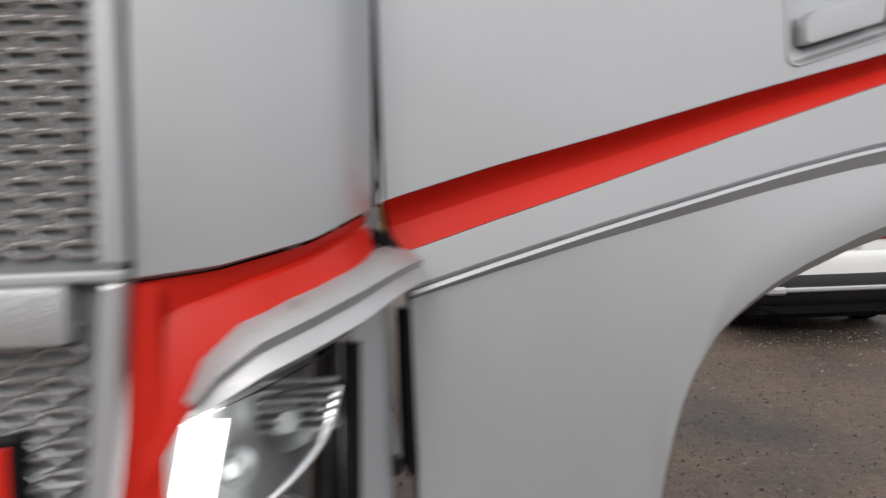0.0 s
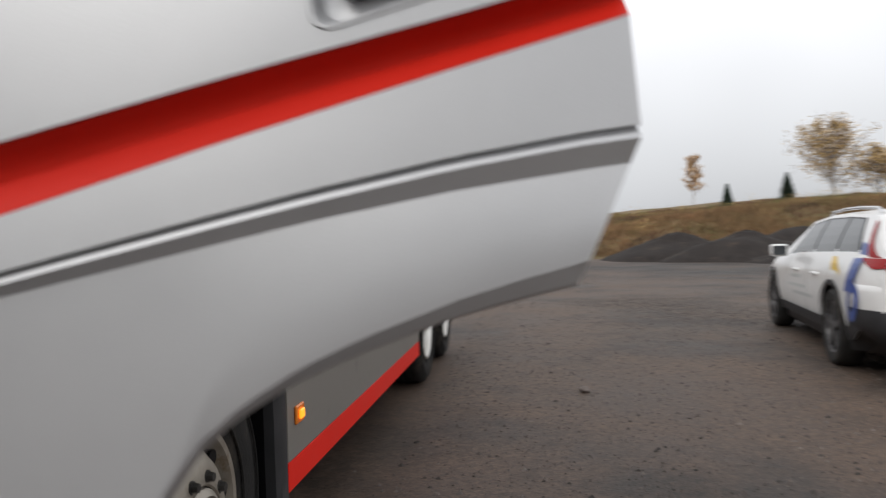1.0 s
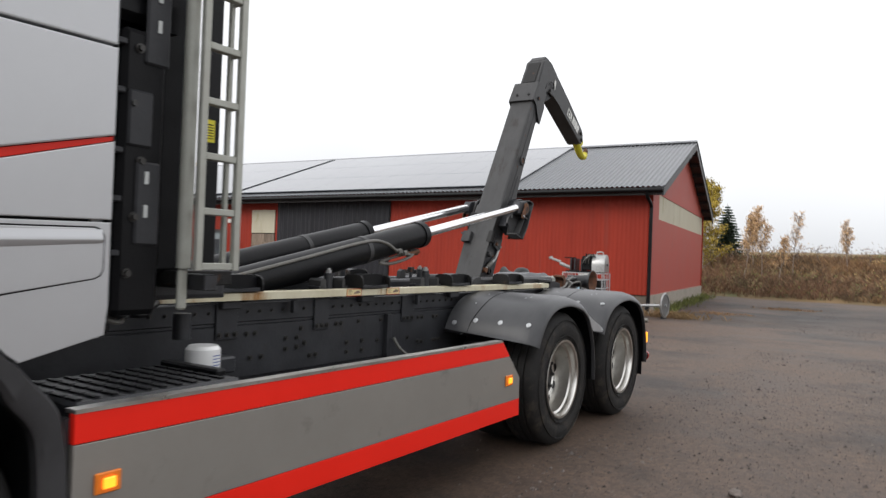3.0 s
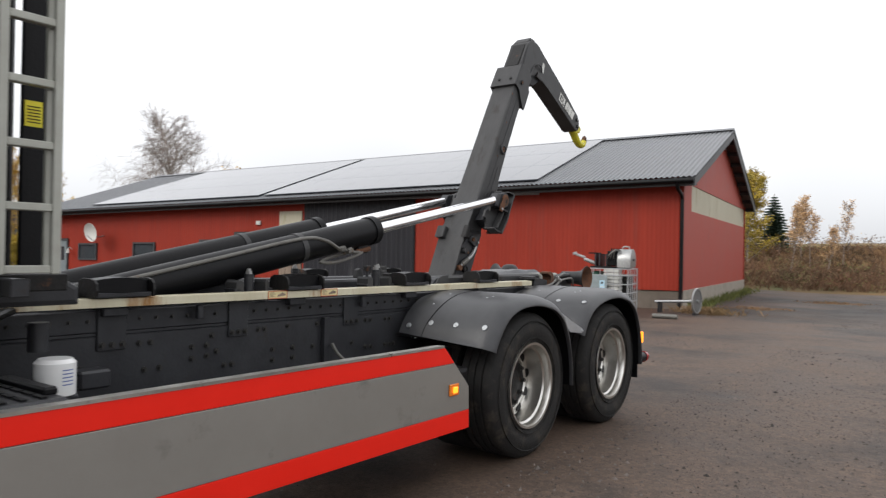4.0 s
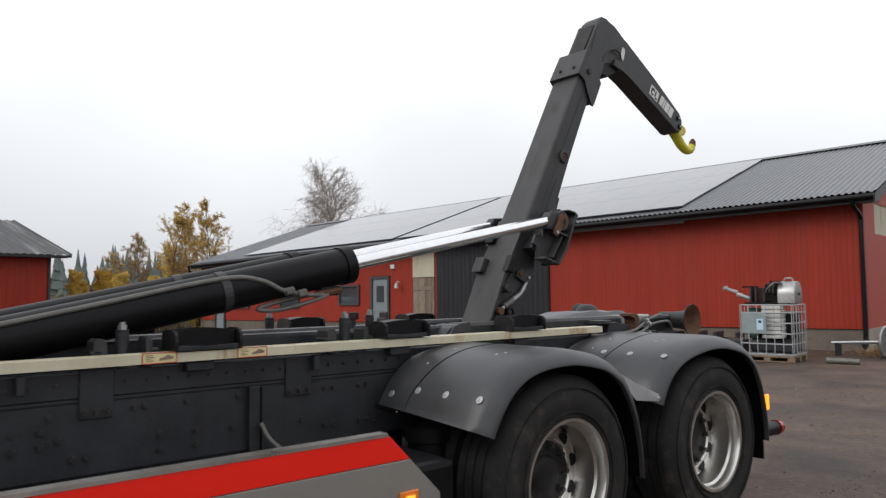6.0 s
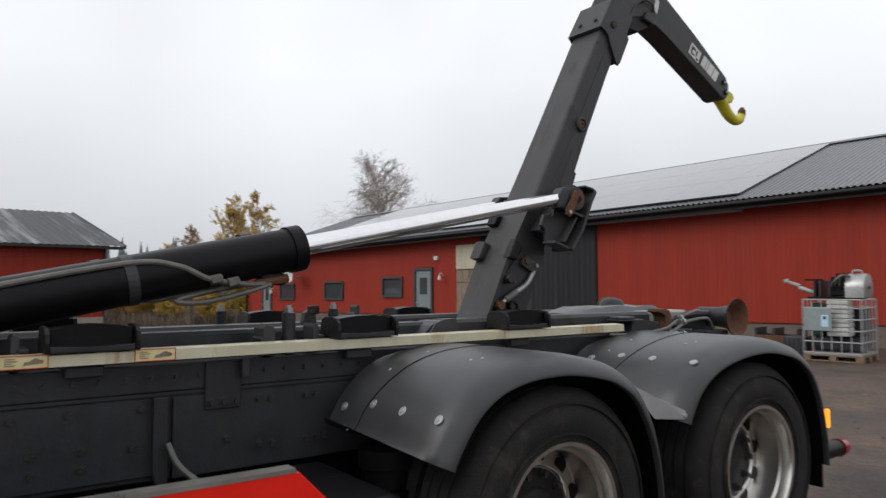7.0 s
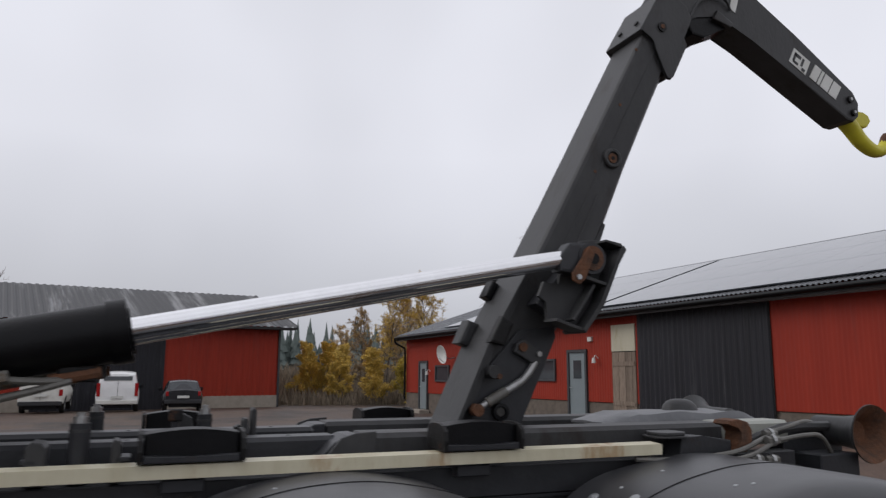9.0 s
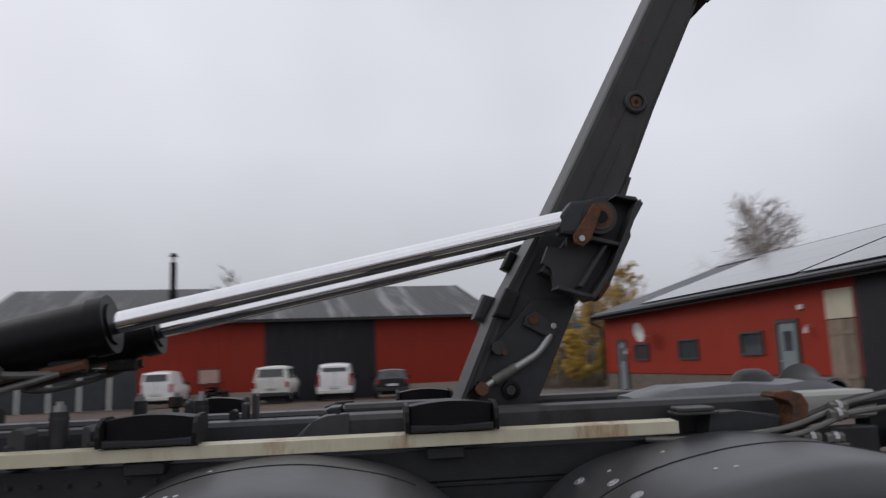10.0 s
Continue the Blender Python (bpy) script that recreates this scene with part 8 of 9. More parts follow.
def quad():
    q = thing("quad_bike", "dark quad bike standing by the barn wall", "quad bike", (-36.5, -2.95, -0.76), 90, G)
    bm = B(-0.3, 0.3, -0.7, 0.75, 0.45, 0.75, bevel=0.08)
    box(bm, -0.22, 0.22, -0.6, 0.2, 0.75, 0.92, bevel=0.06)
    part("body", bm, DARKCAR, q)
    for sd in (-1, 1):
        for y in (-0.65, 0.65):
            part("mudguard", B(sd * 0.28, sd * 0.62, y - 0.35, y + 0.35, 0.66, 0.72, bevel=0.02), CLAD, q)
            car_wheel(q, sd * 0.48, y, 0.31, sd, CLAD, 0.24)
    part("handlebar", sweep(bmesh.new(), [(-0.42, 0.3, 1.1), (-0.15, 0.42, 1.08), (0.15, 0.42, 1.08), (0.42, 0.3, 1.1)], 0.018), BLACK, q)
    part("steering_column", C((0, 0.45, 0.7), (0, 0.42, 1.08), 0.03), BLACK, q)
    part("rear_rack", B(-0.4, 0.4, -1.05, -0.45, 0.9, 0.94), BLACK, q)
    part("tail_lamp", B(-0.1, 0.1, -1.07, -1.05, 0.78, 0.84), REDLAMP, q)


quad()

# ---------- beside the barn ----------


def tote():
    ox, oy = -3.2, 16.6
    ibc = thing("wire_cage_container", "galvanised wire cage container with scrap on a pallet", "container", (ox, oy, 0.15), 7)
    ibc.scale = (0.8, 0.85, 1.0)
    bars = []
    for z in (0.0, 0.2, 0.4, 0.6, 0.8, 0.95):
        bars.append(((-0.6, -0.5, z), (0.6, -0.5, z)))
        bars.append(((-0.6, 0.5, z), (0.6, 0.5, z)))
        bars.append(((-0.6, -0.5, z), (-0.6, 0.5, z)))
        bars.append(((0.6, -0.5, z), (0.6, 0.5, z)))
    for k in range(7):
        x = -0.6 + k * 0.2
        bars += [((x, -0.508, 0), (x, -0.508, 0.95)), ((x, 0.508, 0), (x, 0.508, 0.95))]
    for k in range(5):
        y = -0.4 + k * 0.2
        bars += [((-0.608, y, 0), (-0.608, y, 0.95)), ((0.608, y, 0), (0.608, y, 0.95))]
    for p, q in bars:
        part("cage_bar", sweep(bmesh.new(), [p, q], 0.011, 8), GALV, ibc)
    part("base_tray", B(-0.6, 0.6, -0.5, 0.5, -0.025, 0.0), GALV, ibc)
    sheet = part("plastic_sheet", B(-0.56, 0.02, -0.53, -0.522, 0.4, 0.8), SHEET, ibc, "grey plastic plate with a blue label")
    part("label", B(-0.2, -0.05, -0.5345, -0.5305, 0.47, 0.68), surf("pale_blue_label", (0.42, 0.62, 0.74), (0.4, 0.58, 0.7), 20, 0.5), sheet)
    part("label_bar", B(-0.16, -0.09, -0.536, -0.5345, 0.6, 0.65), FRAMEDARK, sheet)
    part("label_bar", B(-0.18, -0.07, -0.536, -0.5345, 0.53, 0.545), DISH, sheet)
    pal = thing("pallet", "worn wooden pallet under the wire cage", "pallet", (ox, oy, 0), 7)
    pal.scale = (0.82, 0.87, 1.0)
    for x in (-0.53, 0, 0.53):
        for y in (-0.42, 0, 0.42):
            part("block", B(x - 0.07, x + 0.07, y - 0.06, y + 0.06, 0.02, 0.095), PALLET, pal)
    for k in range(6):
        part("board", B(-0.6, 0.6, -0.49 + k * 0.166, -0.36 + k * 0.166, 0.095, 0.122), PALLET, pal)
    for y in (-0.42, 0, 0.42):
        part("board", B(-0.6, 0.6, y - 0.05, y + 0.05, 0.0, 0.02), PALLET, pal)
    # what lies in the cage
    def inside(name, label, cat, at, turn=0):
        ob = thing(name, label, cat, (ox + at[0] * 0.8, oy + at[1] * 0.8, 0.15 + at[2]), 7 + turn)
        ob.scale = (0.8, 0.8, 1.0)
        return ob
    for k in range(8):
        t = inside("white_slab", "white foam slab stacked in the wire cage", "slab", (0.1, -0.1, 0.3 + k * 0.08))
        part("slab", B(-0.22, 0.22, -0.3, 0.1, 0.0, 0.07, bevel=0.01), IBCWHITE, t)
    # dark block added to fill the cage behind the slabs
    t = inside("dark_crate", "dark crate of scrap in the wire cage", "crate", (0.0, 0.15, 0.02))
    part("crate", B(-0.5, 0.5, -0.12, 0.3, 0.0, 0.78, bevel=0.02), RUSTY_PAINT, t)
    t = inside("scrap_drum", "dark steel drum lying in the wire cage", "drum", (-0.2, -0.05, 0.0))
    part("drum", C((-0.3, 0, 0.14), (0.75, 0, 0.14), 0.135, seg=20), CHASSIS, t, smooth=True)
    t = inside("green_canister", "dark green canister in the wire cage", "canister", (-0.46, 0.1, 0.28))
    part("canister", B(-0.12, 0.1, -0.3, 0.2, 0.0, 0.6, bevel=0.03), surf("green_plastic", (0.02, 0.08, 0.05), (0.015, 0.06, 0.04), 8, 0.5), t)
    # machine on top of the cage
    mc = thing("winch_unit", "black machine with a steel drum cover on the cage", "machine", (ox, oy, 1.11), 7)
    mc.scale = (0.82, 0.85, 1.0)
    part("bed_plate", B(-0.55, 0.5, -0.3, 0.25, 0.0, 0.04, bevel=0.006), BLACK, mc)
    for x in (-0.42, -0.3, -0.1):
        part("cheek_plate", B(x - 0.012, x + 0.03, -0.28, 0.2, 0.04, 0.33, bevel=0.004), CHASSIS, mc)
    part("top_plate", B(-0.62, -0.38, -0.25, 0.2, 0.33, 0.36), BLACK, mc)
    blk = bmesh.new()
    box(blk, -0.08, 0.22, -0.26, 0.2, 0.05, 0.4, bevel=0.02)
    for k in range(4):
        cyl(blk, (-0.02 + k * 0.07, -0.3, 0.2 + 0.04 * (k % 2)), (-0.02 + k * 0.07, -0.22, 0.2 + 0.04 * (k % 2)), 0.035, seg=12)
        cyl(blk, (-0.02 + k * 0.07, 0.0, 0.4), (-0.02 + k * 0.07, 0.0, 0.46), 0.028, seg=10)
    part("valve_block", blk, BLACK, mc)
    cap = bmesh.new()
    prism(cap, [(-0.3, 0.02), (0.28, 0.02)] + [(-0.01 + 0.29 * math.cos(a), 0.2 + 0.25 * math.sin(a)) for a in [math.pi * k / 12 for k in range(13)]], "x", 0.22, 0.6, bevel=0.012)
    dr = part("drum_cover", cap, STEEL, mc, "rounded bare steel drum cover", smooth=True)
    part("lift_lug", sweep(bmesh.new(), bend([(0.3, -0.05, 0.44), (0.33, -0.05, 0.5), (0.48, -0.05, 0.5), (0.5, -0.05, 0.44)], 4), 0.018), STEEL, dr)
    part("drum_bolt", C((0.6, 0, 0.2), (0.63, 0, 0.2), 0.03, seg=10), CHASSIS, dr)
    for k in range(3):
        part("hose", sweep(bmesh.new(), bend([(-0.05 + k * 0.08, -0.28, 0.22), (0.02 + k * 0.08, -0.4, 0.3 + 0.05 * k), (0.16 + k * 0.05, -0.34, 0.42), (0.2 + k * 0.05, -0.1, 0.4)], 5), 0.016), HOSE, mc, smooth=True)
    arm = bmesh.new()
    sweep(arm, [(-0.42, -0.15, 0.1), (-0.78, -0.15, 0.2)], 0.045, 10)
    box(arm, -1.05, -0.74, -0.18, -0.12, -0.03, 0.03, bevel=0.012, m=Matrix.Translation((0, 0, 0.25)) @ Matrix.Translation((-0.8, 0, 0)) @ Matrix.Rotation(radians(14), 4, "Y") @ Matrix.Translation((0.8, 0, 0)))
    part("drawbar", arm, STEEL, mc, "bare steel drawbar")
    part("drawbar_eye", lathe(bmesh.new(), [(0.03, -0.025), (0.065, -0.03), (0.065, 0.03), (0.03, 0.025), (0.03, -0.025)], 18), STEEL, mc).matrix_local = pose(-1.07, -0.15, 0.33, 0, 75, 0)
    # hand wheel on a shaft
    hw = thing("hand_wheel", "rusty hand wheel on a shaft by the barn", "hand wheel", (-1.75, 18.3, 0.0), -4)
    part("rim", lathe(bmesh.new(), [(0.27, -0.02), (0.3, -0.025), (0.32, 0), (0.3, 0.025), (0.27, 0.02), (0.27, -0.02)], 30), STEEL, hw, smooth=True).location = (0, 0, 0.34)
    part("disc", lathe(bmesh.new(), [(0.02, -0.008), (0.27, -0.008), (0.27, 0.008), (0.02, 0.008)], 30), surf("grey_disc", (0.2, 0.2, 0.2), (0.15, 0.145, 0.14), 10, 0.5, 0.5), hw).location = (0, 0, 0.34)
    part("shaft", C((-1.05, 0, 0.27), (0.05, 0, 0.34), 0.035, seg=12), GALV, hw, smooth=True)
    part("stand", B(-0.05, 0.0, -0.16, 0.16, 0.0, 0.06), CHASSIS, hw)
    part("stand", B(-0.95, -0.9, -0.1, 0.1, 0.0, 0.28), CHASSIS, hw)
    rod = thing("steel_pipe", "grey steel pipe lying on the gravel", "pipe", (-1.85, 16.75, 0.0), 8)
    part("pipe", C((-0.4, 0, 0.055), (0.15, 0, 0.055), 0.055, seg=14), HOSE, rod, smooth=True)
    # scrap beside the cage
    sc = thing("scrap_heap", "rusty dark steel frame on old boards", "scrap", (-4.6, 17.2, 0.0), 10, "scrap by the barn")
    for y in (-0.3, 0.1):
        part("board", B(-0.8, 0.75, y, y + 0.22, 0.0, 0.12, bevel=0.01), PALLET, sc)
    part("frame_side", B(-0.45, 0.4, -0.32, -0.27, 0.12, 0.36, bevel=0.005), RUST, sc)
    part("frame_side", B(-0.45, 0.4, 0.2, 0.25, 0.12, 0.36, bevel=0.005), CHASSIS, sc)
    for x in (-0.45, -0.1, 0.36):
        part("upright", B(x, x + 0.06, -0.3, 0.22, 0.3, 0.5, bevel=0.005), CHASSIS, sc)
    bx = thing("ribbed_box", "dark grey ribbed plastic box on the gravel", "box", (-3.85, 16.35, 0.0), 5, "scrap by the barn")
    part("body", B(-0.2, 0.2, -0.2, 0.2, 0.0, 0.42, bevel=0.05, seg=2), CHASSIS, bx, smooth=True)
    for k in range(5):
        part("rib", B(-0.17 + k * 0.08, -0.14 + k * 0.08, -0.215, 0.215, 0.03, 0.4, bevel=0.008), CHASSIS, bx)
    for k, (x, y, a, l) in enumerate(((-5.5, 17.4, 20, 1.4), (-5.2, 17.0, -12, 1.1), (-4.1, 17.5, 40, 0.9), (-5.9, 17.8, 5, 1.2))):
        p = thing("loose_board", "old dark board lying by the barn", "board", (x, y, 0.0), a, "scrap by the barn")
        part("board", B(-l / 2, l / 2, -0.09, 0.09, 0.0, 0.05 + 0.03 * (k % 2), bevel=0.008), OLDWOOD if k % 2 else RUST, p)


tote()

# ---------- trees, bushes, grass, stones ----------


def limbs(rnd, base, h, trunk_r, spread, n1=16, n2=5, n3=4, start=0.25, droop=0.0, up=0.9):
    """Polylines of a trunk and three orders of branches, with their radii; the last are the twigs."""
    def grow(p, d, length, steps, bendy, fall):
        pts = [Vector(p)]
        d = Vector(d).normalized()
        for _ in range(steps):
            d = (d + Vector((rnd.gauss(0, bendy), rnd.gauss(0, bendy), rnd.gauss(0, bendy) - fall))).normalized()
            pts.append(pts[-1] + d * length / steps)
        return pts
    trunk = grow(base, (rnd.gauss(0, 0.04), rnd.gauss(0, 0.04), 1), h, 9, 0.05, -0.05)
    first, second, third = [], [], []
    for i in range(n1):
        t = start + (0.98 - start) * (i + rnd.random() * 0.7) / n1
        k = min(8, int(t * 9))
        p = trunk[k].lerp(trunk[k + 1], t * 9 - k)
        a = i * 2.4 + rnd.uniform(-0.5, 0.5)
        ln = spread * (1.15 - 0.75 * t) * rnd.uniform(0.75, 1.15)
        b = grow(p, (math.cos(a), math.sin(a), up * rnd.uniform(0.7, 1.3)), ln, 6, 0.12, -0.03)
        first.append(b)
        for j in range(n2):
            u = 0.3 + 0.7 * (j + rnd.random()) / n2
            m = min(5, int(u * 6))
            q = b[m].lerp(b[m + 1], min(1, u * 6 - m))
            d = (b[m + 1] - b[m]).normalized() + Vector((rnd.gauss(0, 0.6), rnd.gauss(0, 0.6), rnd.gauss(0.1, 0.4)))
            c = grow(q, d, ln * rnd.uniform(0.3, 0.55), 4, 0.18, droop * 0.3)
            second.append(c)
            for _ in range(n3):
                e = c[rnd.randint(1, 4)]
                third.append(grow(e, (c[-1] - c[0]).normalized() + Vector((rnd.gauss(0, 0.7), rnd.gauss(0, 0.7), rnd.gauss(0, 0.4))), ln * rnd.uniform(0.15, 0.35), 4, 0.2, droop))
    return trunk, first, second, third


def wood(bm, trunk, first, second, third, r, twig):
    n = len(trunk)
    sweep(bm, trunk, [max(twig, r * (1 - 0.9 * i / (n - 1))) for i in range(n)], 9)
    for b in first:
        sweep(bm, b, [max(twig, r * 0.32 * (1 - 0.85 * i / 6)) for i in range(7)], 5)
    return bm


def twigs(verts, faces, lines, r):
    """Three-sided slender tubes, put straight into lists."""
    for ln in lines:
        n = len(ln)
        b = len(verts)
        for i, p in enumerate(ln):
            rr = r * (1 - 0.6 * i / (n - 1))
            for k in range(3):
                a = 2.094 * k
                verts.append((p.x + rr * math.cos(a), p.y + rr * math.sin(a), p.z + rr * 0.6 * math.sin(a + 1)))
        for i in range(n - 1):
            for k in range(3):
                k2 = (k + 1) % 3
                faces.append((b + 3 * i + k, b + 3 * i + k2, b + 3 * i + 3 + k2, b + 3 * i + 3 + k))


def leaf_cloud(rnd, verts, faces, lines, per, size, jitter):
    for ln in lines:
        for _ in range(per):
            k = rnd.randint(0, len(ln) - 1)
            p = ln[k] + Vector((rnd.gauss(0, jitter), rnd.gauss(0, jitter), rnd.gauss(0, jitter)))
            u = Vector((rnd.gauss(0, 1), rnd.gauss(0, 1), rnd.gauss(0, 1))).normalized()
            v = u.orthogonal().normalized()
            s = size * rnd.uniform(0.6, 1.3)
            b = len(verts)
            verts += [tuple(p - u * s * 0.6), tuple(p + v * s * 0.35), tuple(p + u * s * 0.6), tuple(p - v * s * 0.35)]
            faces.append((b, b + 1, b + 2, b + 3))


def from_lists(name, verts, faces, mat, parent=None, label="", kind=""):
    me = bpy.data.meshes.new(name)
    me.from_pydata(verts, [], faces)
    me.materials.append(mat)
    ob = new(name, me)
    ob.parent = parent
    return tagged(ob, label=label, kind=kind)


def tree(label, x, y, z, h, seed, bark, leaf=None, per=3, size=0.16, spread=0.32, r=None, twig=0.012, droop=0.0, start=0.22, n1=18, n2=6, n3=4, grp="trees round the yard", up=0.9, name="tree", keep=1.0):
    rnd = random.Random(seed)
    t = thing(name, label, "tree", (x, y, z), rnd.uniform(0, 360), grp)
    tr, a, b, c = limbs(rnd, (0, 0, -0.3), h, 0, h * spread, n1, n2, n3, start, droop, up)
    part("trunk", wood(bmesh.new(), tr, a, b, c, r or h * 0.016, twig * 1.6), bark, t, smooth=True)
    v, f = [], []
    twigs(v, f, b, twig * 1.3)
    twigs(v, f, c, twig)
    from_lists("twig_spray", v, f, TWIG, t, kind="stuff")
    if leaf:
        v, f = [], []
        leaf_cloud(rnd, v, f, [q for q in c + b if rnd.random() < keep], per, size, size * 0.9)
        from_lists("crown", v, f, leaf, t, kind="stuff")
    return t


def spruce(x, y, z, h, seed, mat, r=0.2, grp="conifers"):
    rnd = random.Random(seed)
    t = thing("spruce_tree", "dark green spruce with drooping boughs", "tree", (x, y, z), 0, grp)
    part("trunk", C((0, 0, -0.3), (0, 0, h), 0.012 * h, 0.01, 8), BARK, t)
    v, f = [], []
    k = 0
    zz = 0.06 * h
    while zz < h * 0.985:
        reach = r * h * (1 - zz / h) ** 0.85 + 0.05
        for i in range(13):
            a = i * 0.4833 + k * 0.37 + rnd.uniform(-0.2, 0.2)
            ln = reach * rnd.uniform(0.75, 1.15)
            d = Vector((math.cos(a), math.sin(a), 0))
            sd = Vector((-math.sin(a), math.cos(a), 0))
            for m in range(7):
                s = (m + 0.6) / 7
                p = d * ln * s + Vector((0, 0, zz - 0.32 * ln * s + 0.12 * ln * s * s))
                w = 0.28 * ln * (1.1 - s) + 0.05
                for e in (-1, 1):
                    tip = p + sd * e * w * rnd.uniform(0.6, 1.2) + d * w * 0.5 - Vector((0, 0, rnd.uniform(0.02, 0.22) * w + 0.03))
                    b = len(v)
                    v += [tuple(p), tuple(p + d * ln * 0.16), tuple(tip), tuple(p - d * 0.02 - Vector((0, 0, 0.1)))]
                    f.append((b, b + 1, b + 2, b + 3))
        zz += h * 0.028 + 0.03
        k += 1
    from_lists("crown", v, f, mat, t, kind="stuff")


def at(cx, cy, az, dist):
    """A place at an angle left of +y from a spot."""
    return cx - dist * math.sin(radians(az)), cy + dist * math.cos(radians(az))


# the bare birch behind the long barn
tree("tall bare birch with fine drooping twigs", -58, 40.3, -1.05, 14.5, 5, BIRCHBARK, None, spread=0.43, twig=0.013, droop=0.12, start=0.28, n1=36, n2=12, n3=12, up=1.1, name="birch_tree", r=0.2)
# yellow trees in the gap between the barns
for k, (az, d, h, leaf, per, keep) in enumerate(((69.0, 50, 8.1, LEAF_Y, 4, 0.75), (70.1, 53, 7.5, LEAF_O, 4, 0.5), (72.1, 52, 7.9, LEAF_Y, 4, 0.7), (71.3, 55, 7.2, LEAF_O, 3, 0.5), (74.1, 55, 6.3, LEAF_O, 4, 0.5), (75.3, 57, 5.4, LEAF_O, 3, 0.5), (77.0, 50, 3.9, LEAF_Y, 8, 1.0), (78.3, 52, 3.7, LEAF_Y, 8, 1.0), (76.0, 48, 3.5, LEAF_Y, 7, 0.9), (66.5, 47, 3.9, LEAF_YG, 9, 1.0), (67.5, 47.5, 5.0, LEAF_Y, 5, 0.8), (73.2, 46.5, 3.3, LEAF_Y, 7, 0.9), (70.5, 45.5, 2.9, LEAF_YG, 7, 0.9))):
    x, y = at(2.64, 4.46, az, d)
    tree("slender autumn tree with yellow leaves and bare twigs", x, y, -1.0, h + 0.3, 20 + k, BARK, leaf, per * 8, 0.062, 0.28, h * 0.009, 0.013, 0.0, 0.1 if h < 5 else 0.2, 22, 7, 5, "autumn trees between the barns", 1.0 if h < 6 else 1.4, keep=keep * 0.7)
# one behind the long barn's roof and one by the flue
tree("small yellowish tree behind the barn roof", -46, 38.5, -1.0, 9.0, 44, BARK, LEAF_O, 2, 0.2, 0.22, None, 0.014, n1=16, up=1.3, keep=0.7)
tree("bare tree behind the barn across the yard", -60, -6.5, -1.05, 10.6, 45, BARK, None, spread=0.25, twig=0.02, n1=18, up=1.2)
# right of the gable
x, y = at(3.625, 1.485, 13.9, 40)
tree("yellow autumn tree beside the gable", x, y, 0.6, 5.2, 60, BIRCHBARK, LEAF_YG, 12, 0.08, 0.25, 0.07, 0.01, 0, 0.1, 24, 6, 5, up=1.2)
x, y = at(3.625, 1.485, 14.6, 42)
tree("yellow autumn tree beside the gable", x, y, 0.6, 5.6, 61, BIRCHBARK, LEAF_YG, 12, 0.08, 0.26, 0.07, 0.01, 0, 0.1, 24, 6, 5, up=1.2)
x, y = at(3.625, 1.485, 12.0, 47)
spruce(x, y, 0.8, 4.5, 62, NEEDLE, 0.4)
for k, (az, d, h, kp) in enumerate(((11.0, 37, 3.4, 0.8), (9.6, 37.5, 3.7, 0.85), (7.4, 38, 3.4, 0.3), (3.95, 39, 2.7, 0.5), (10.2, 40, 2.9, 0.5), (8.5, 36.5, 2.4, 0.4))):
    x, y = at(3.625, 1.485, az, d)
    tree("thin pale birch sapling with ochre top leaves", x, y, bank_z(x, y) - 0.1, h, 70 + k, TWIG, LEAF_HAZED, 5, 0.06, 0.24, 0.024, 0.007, 0, 0.4, 16, 6, 4, "birch saplings on the bank", 1.8, "birch_tree", keep=kp)
for k in range(9):
    x, y = at(3.625, 1.485, 2.5 + 1.15 * k, 40 + (k * 7) % 9)
    tree("bare reddish sapling on the bank", x, y, max(0, bank_z(x, y)) - 0.1, 1.0 + 0.3 * ((k * 5) % 5), 130 + k, BARK, None, 2, 0.08, 0.2, 0.018, 0.007, 0, 0.2, 14, 5, 3, "bare saplings on the bank", 1.8)
# on the bank's skyline
x, y = at(2.157, -1.356, -21.6, 62)
tree("large ochre autumn tree on the bank", x, y, bank_z(x, y) - 0.1, 1.29 + 62 * 0.1228 - bank_z(x, y), 90, BIRCHBARK, LEAF_O, 5, 0.16, 0.62, 0.1, 0.014, 0, 0.1, 34, 8, 5, up=1.0, keep=0.45)
x, y = at(2.157, -1.356, -24.3, 63)
tree("ochre autumn tree on the bank", x, y, bank_z(x, y) - 0.1, 3.6, 91, BARK, LEAF_O, 5, 0.16, 0.6, 0.08, 0.014, 0, 0.1, 26, 7, 5, up=0.9, keep=0.6)
x, y = at(2.157, -1.356, -18.6, 66)
spruce(x, y, bank_z(x, y) - 0.2, 1.29 + 66 * 0.0717 - bank_z(x, y) + 0.2, 92, NEEDLE, 0.3)
tree("thin autumn birch on the bank", 19.5, 78.3, bank_z(19.5, 78.3) - 0.1, 9.3 - bank_z(19.5, 78.3), 93, BIRCHBARK, LEAF_HAZED, 12, 0.1, 0.3, 0.06, 0.014, 0, 0.25, 22, 6, 4, up=1.4, name="birch_tree", keep=0.6)
x, y = at(2.157, -1.356, -14.6, 60)
spruce(x, y, bank_z(x, y) - 0.2, 2.2, 94, NEEDLE, 0.26)
for k, az in enumerate((-27.5, -29.5, -32, -35, -38)):
    x, y = at(2.157, -1.356, az, 58 + 3 * (k % 3))
    tree("bare sapling on the bank", x, y, bank_z(x, y) - 0.1, 1.5 + 0.5 * (k % 2), 100 + k, BARK, None, 2, 0.15, 0.2, 0.025, 0.009, n1=9, n2=3, n3=2, grp="saplings on the bank", up=1.5)


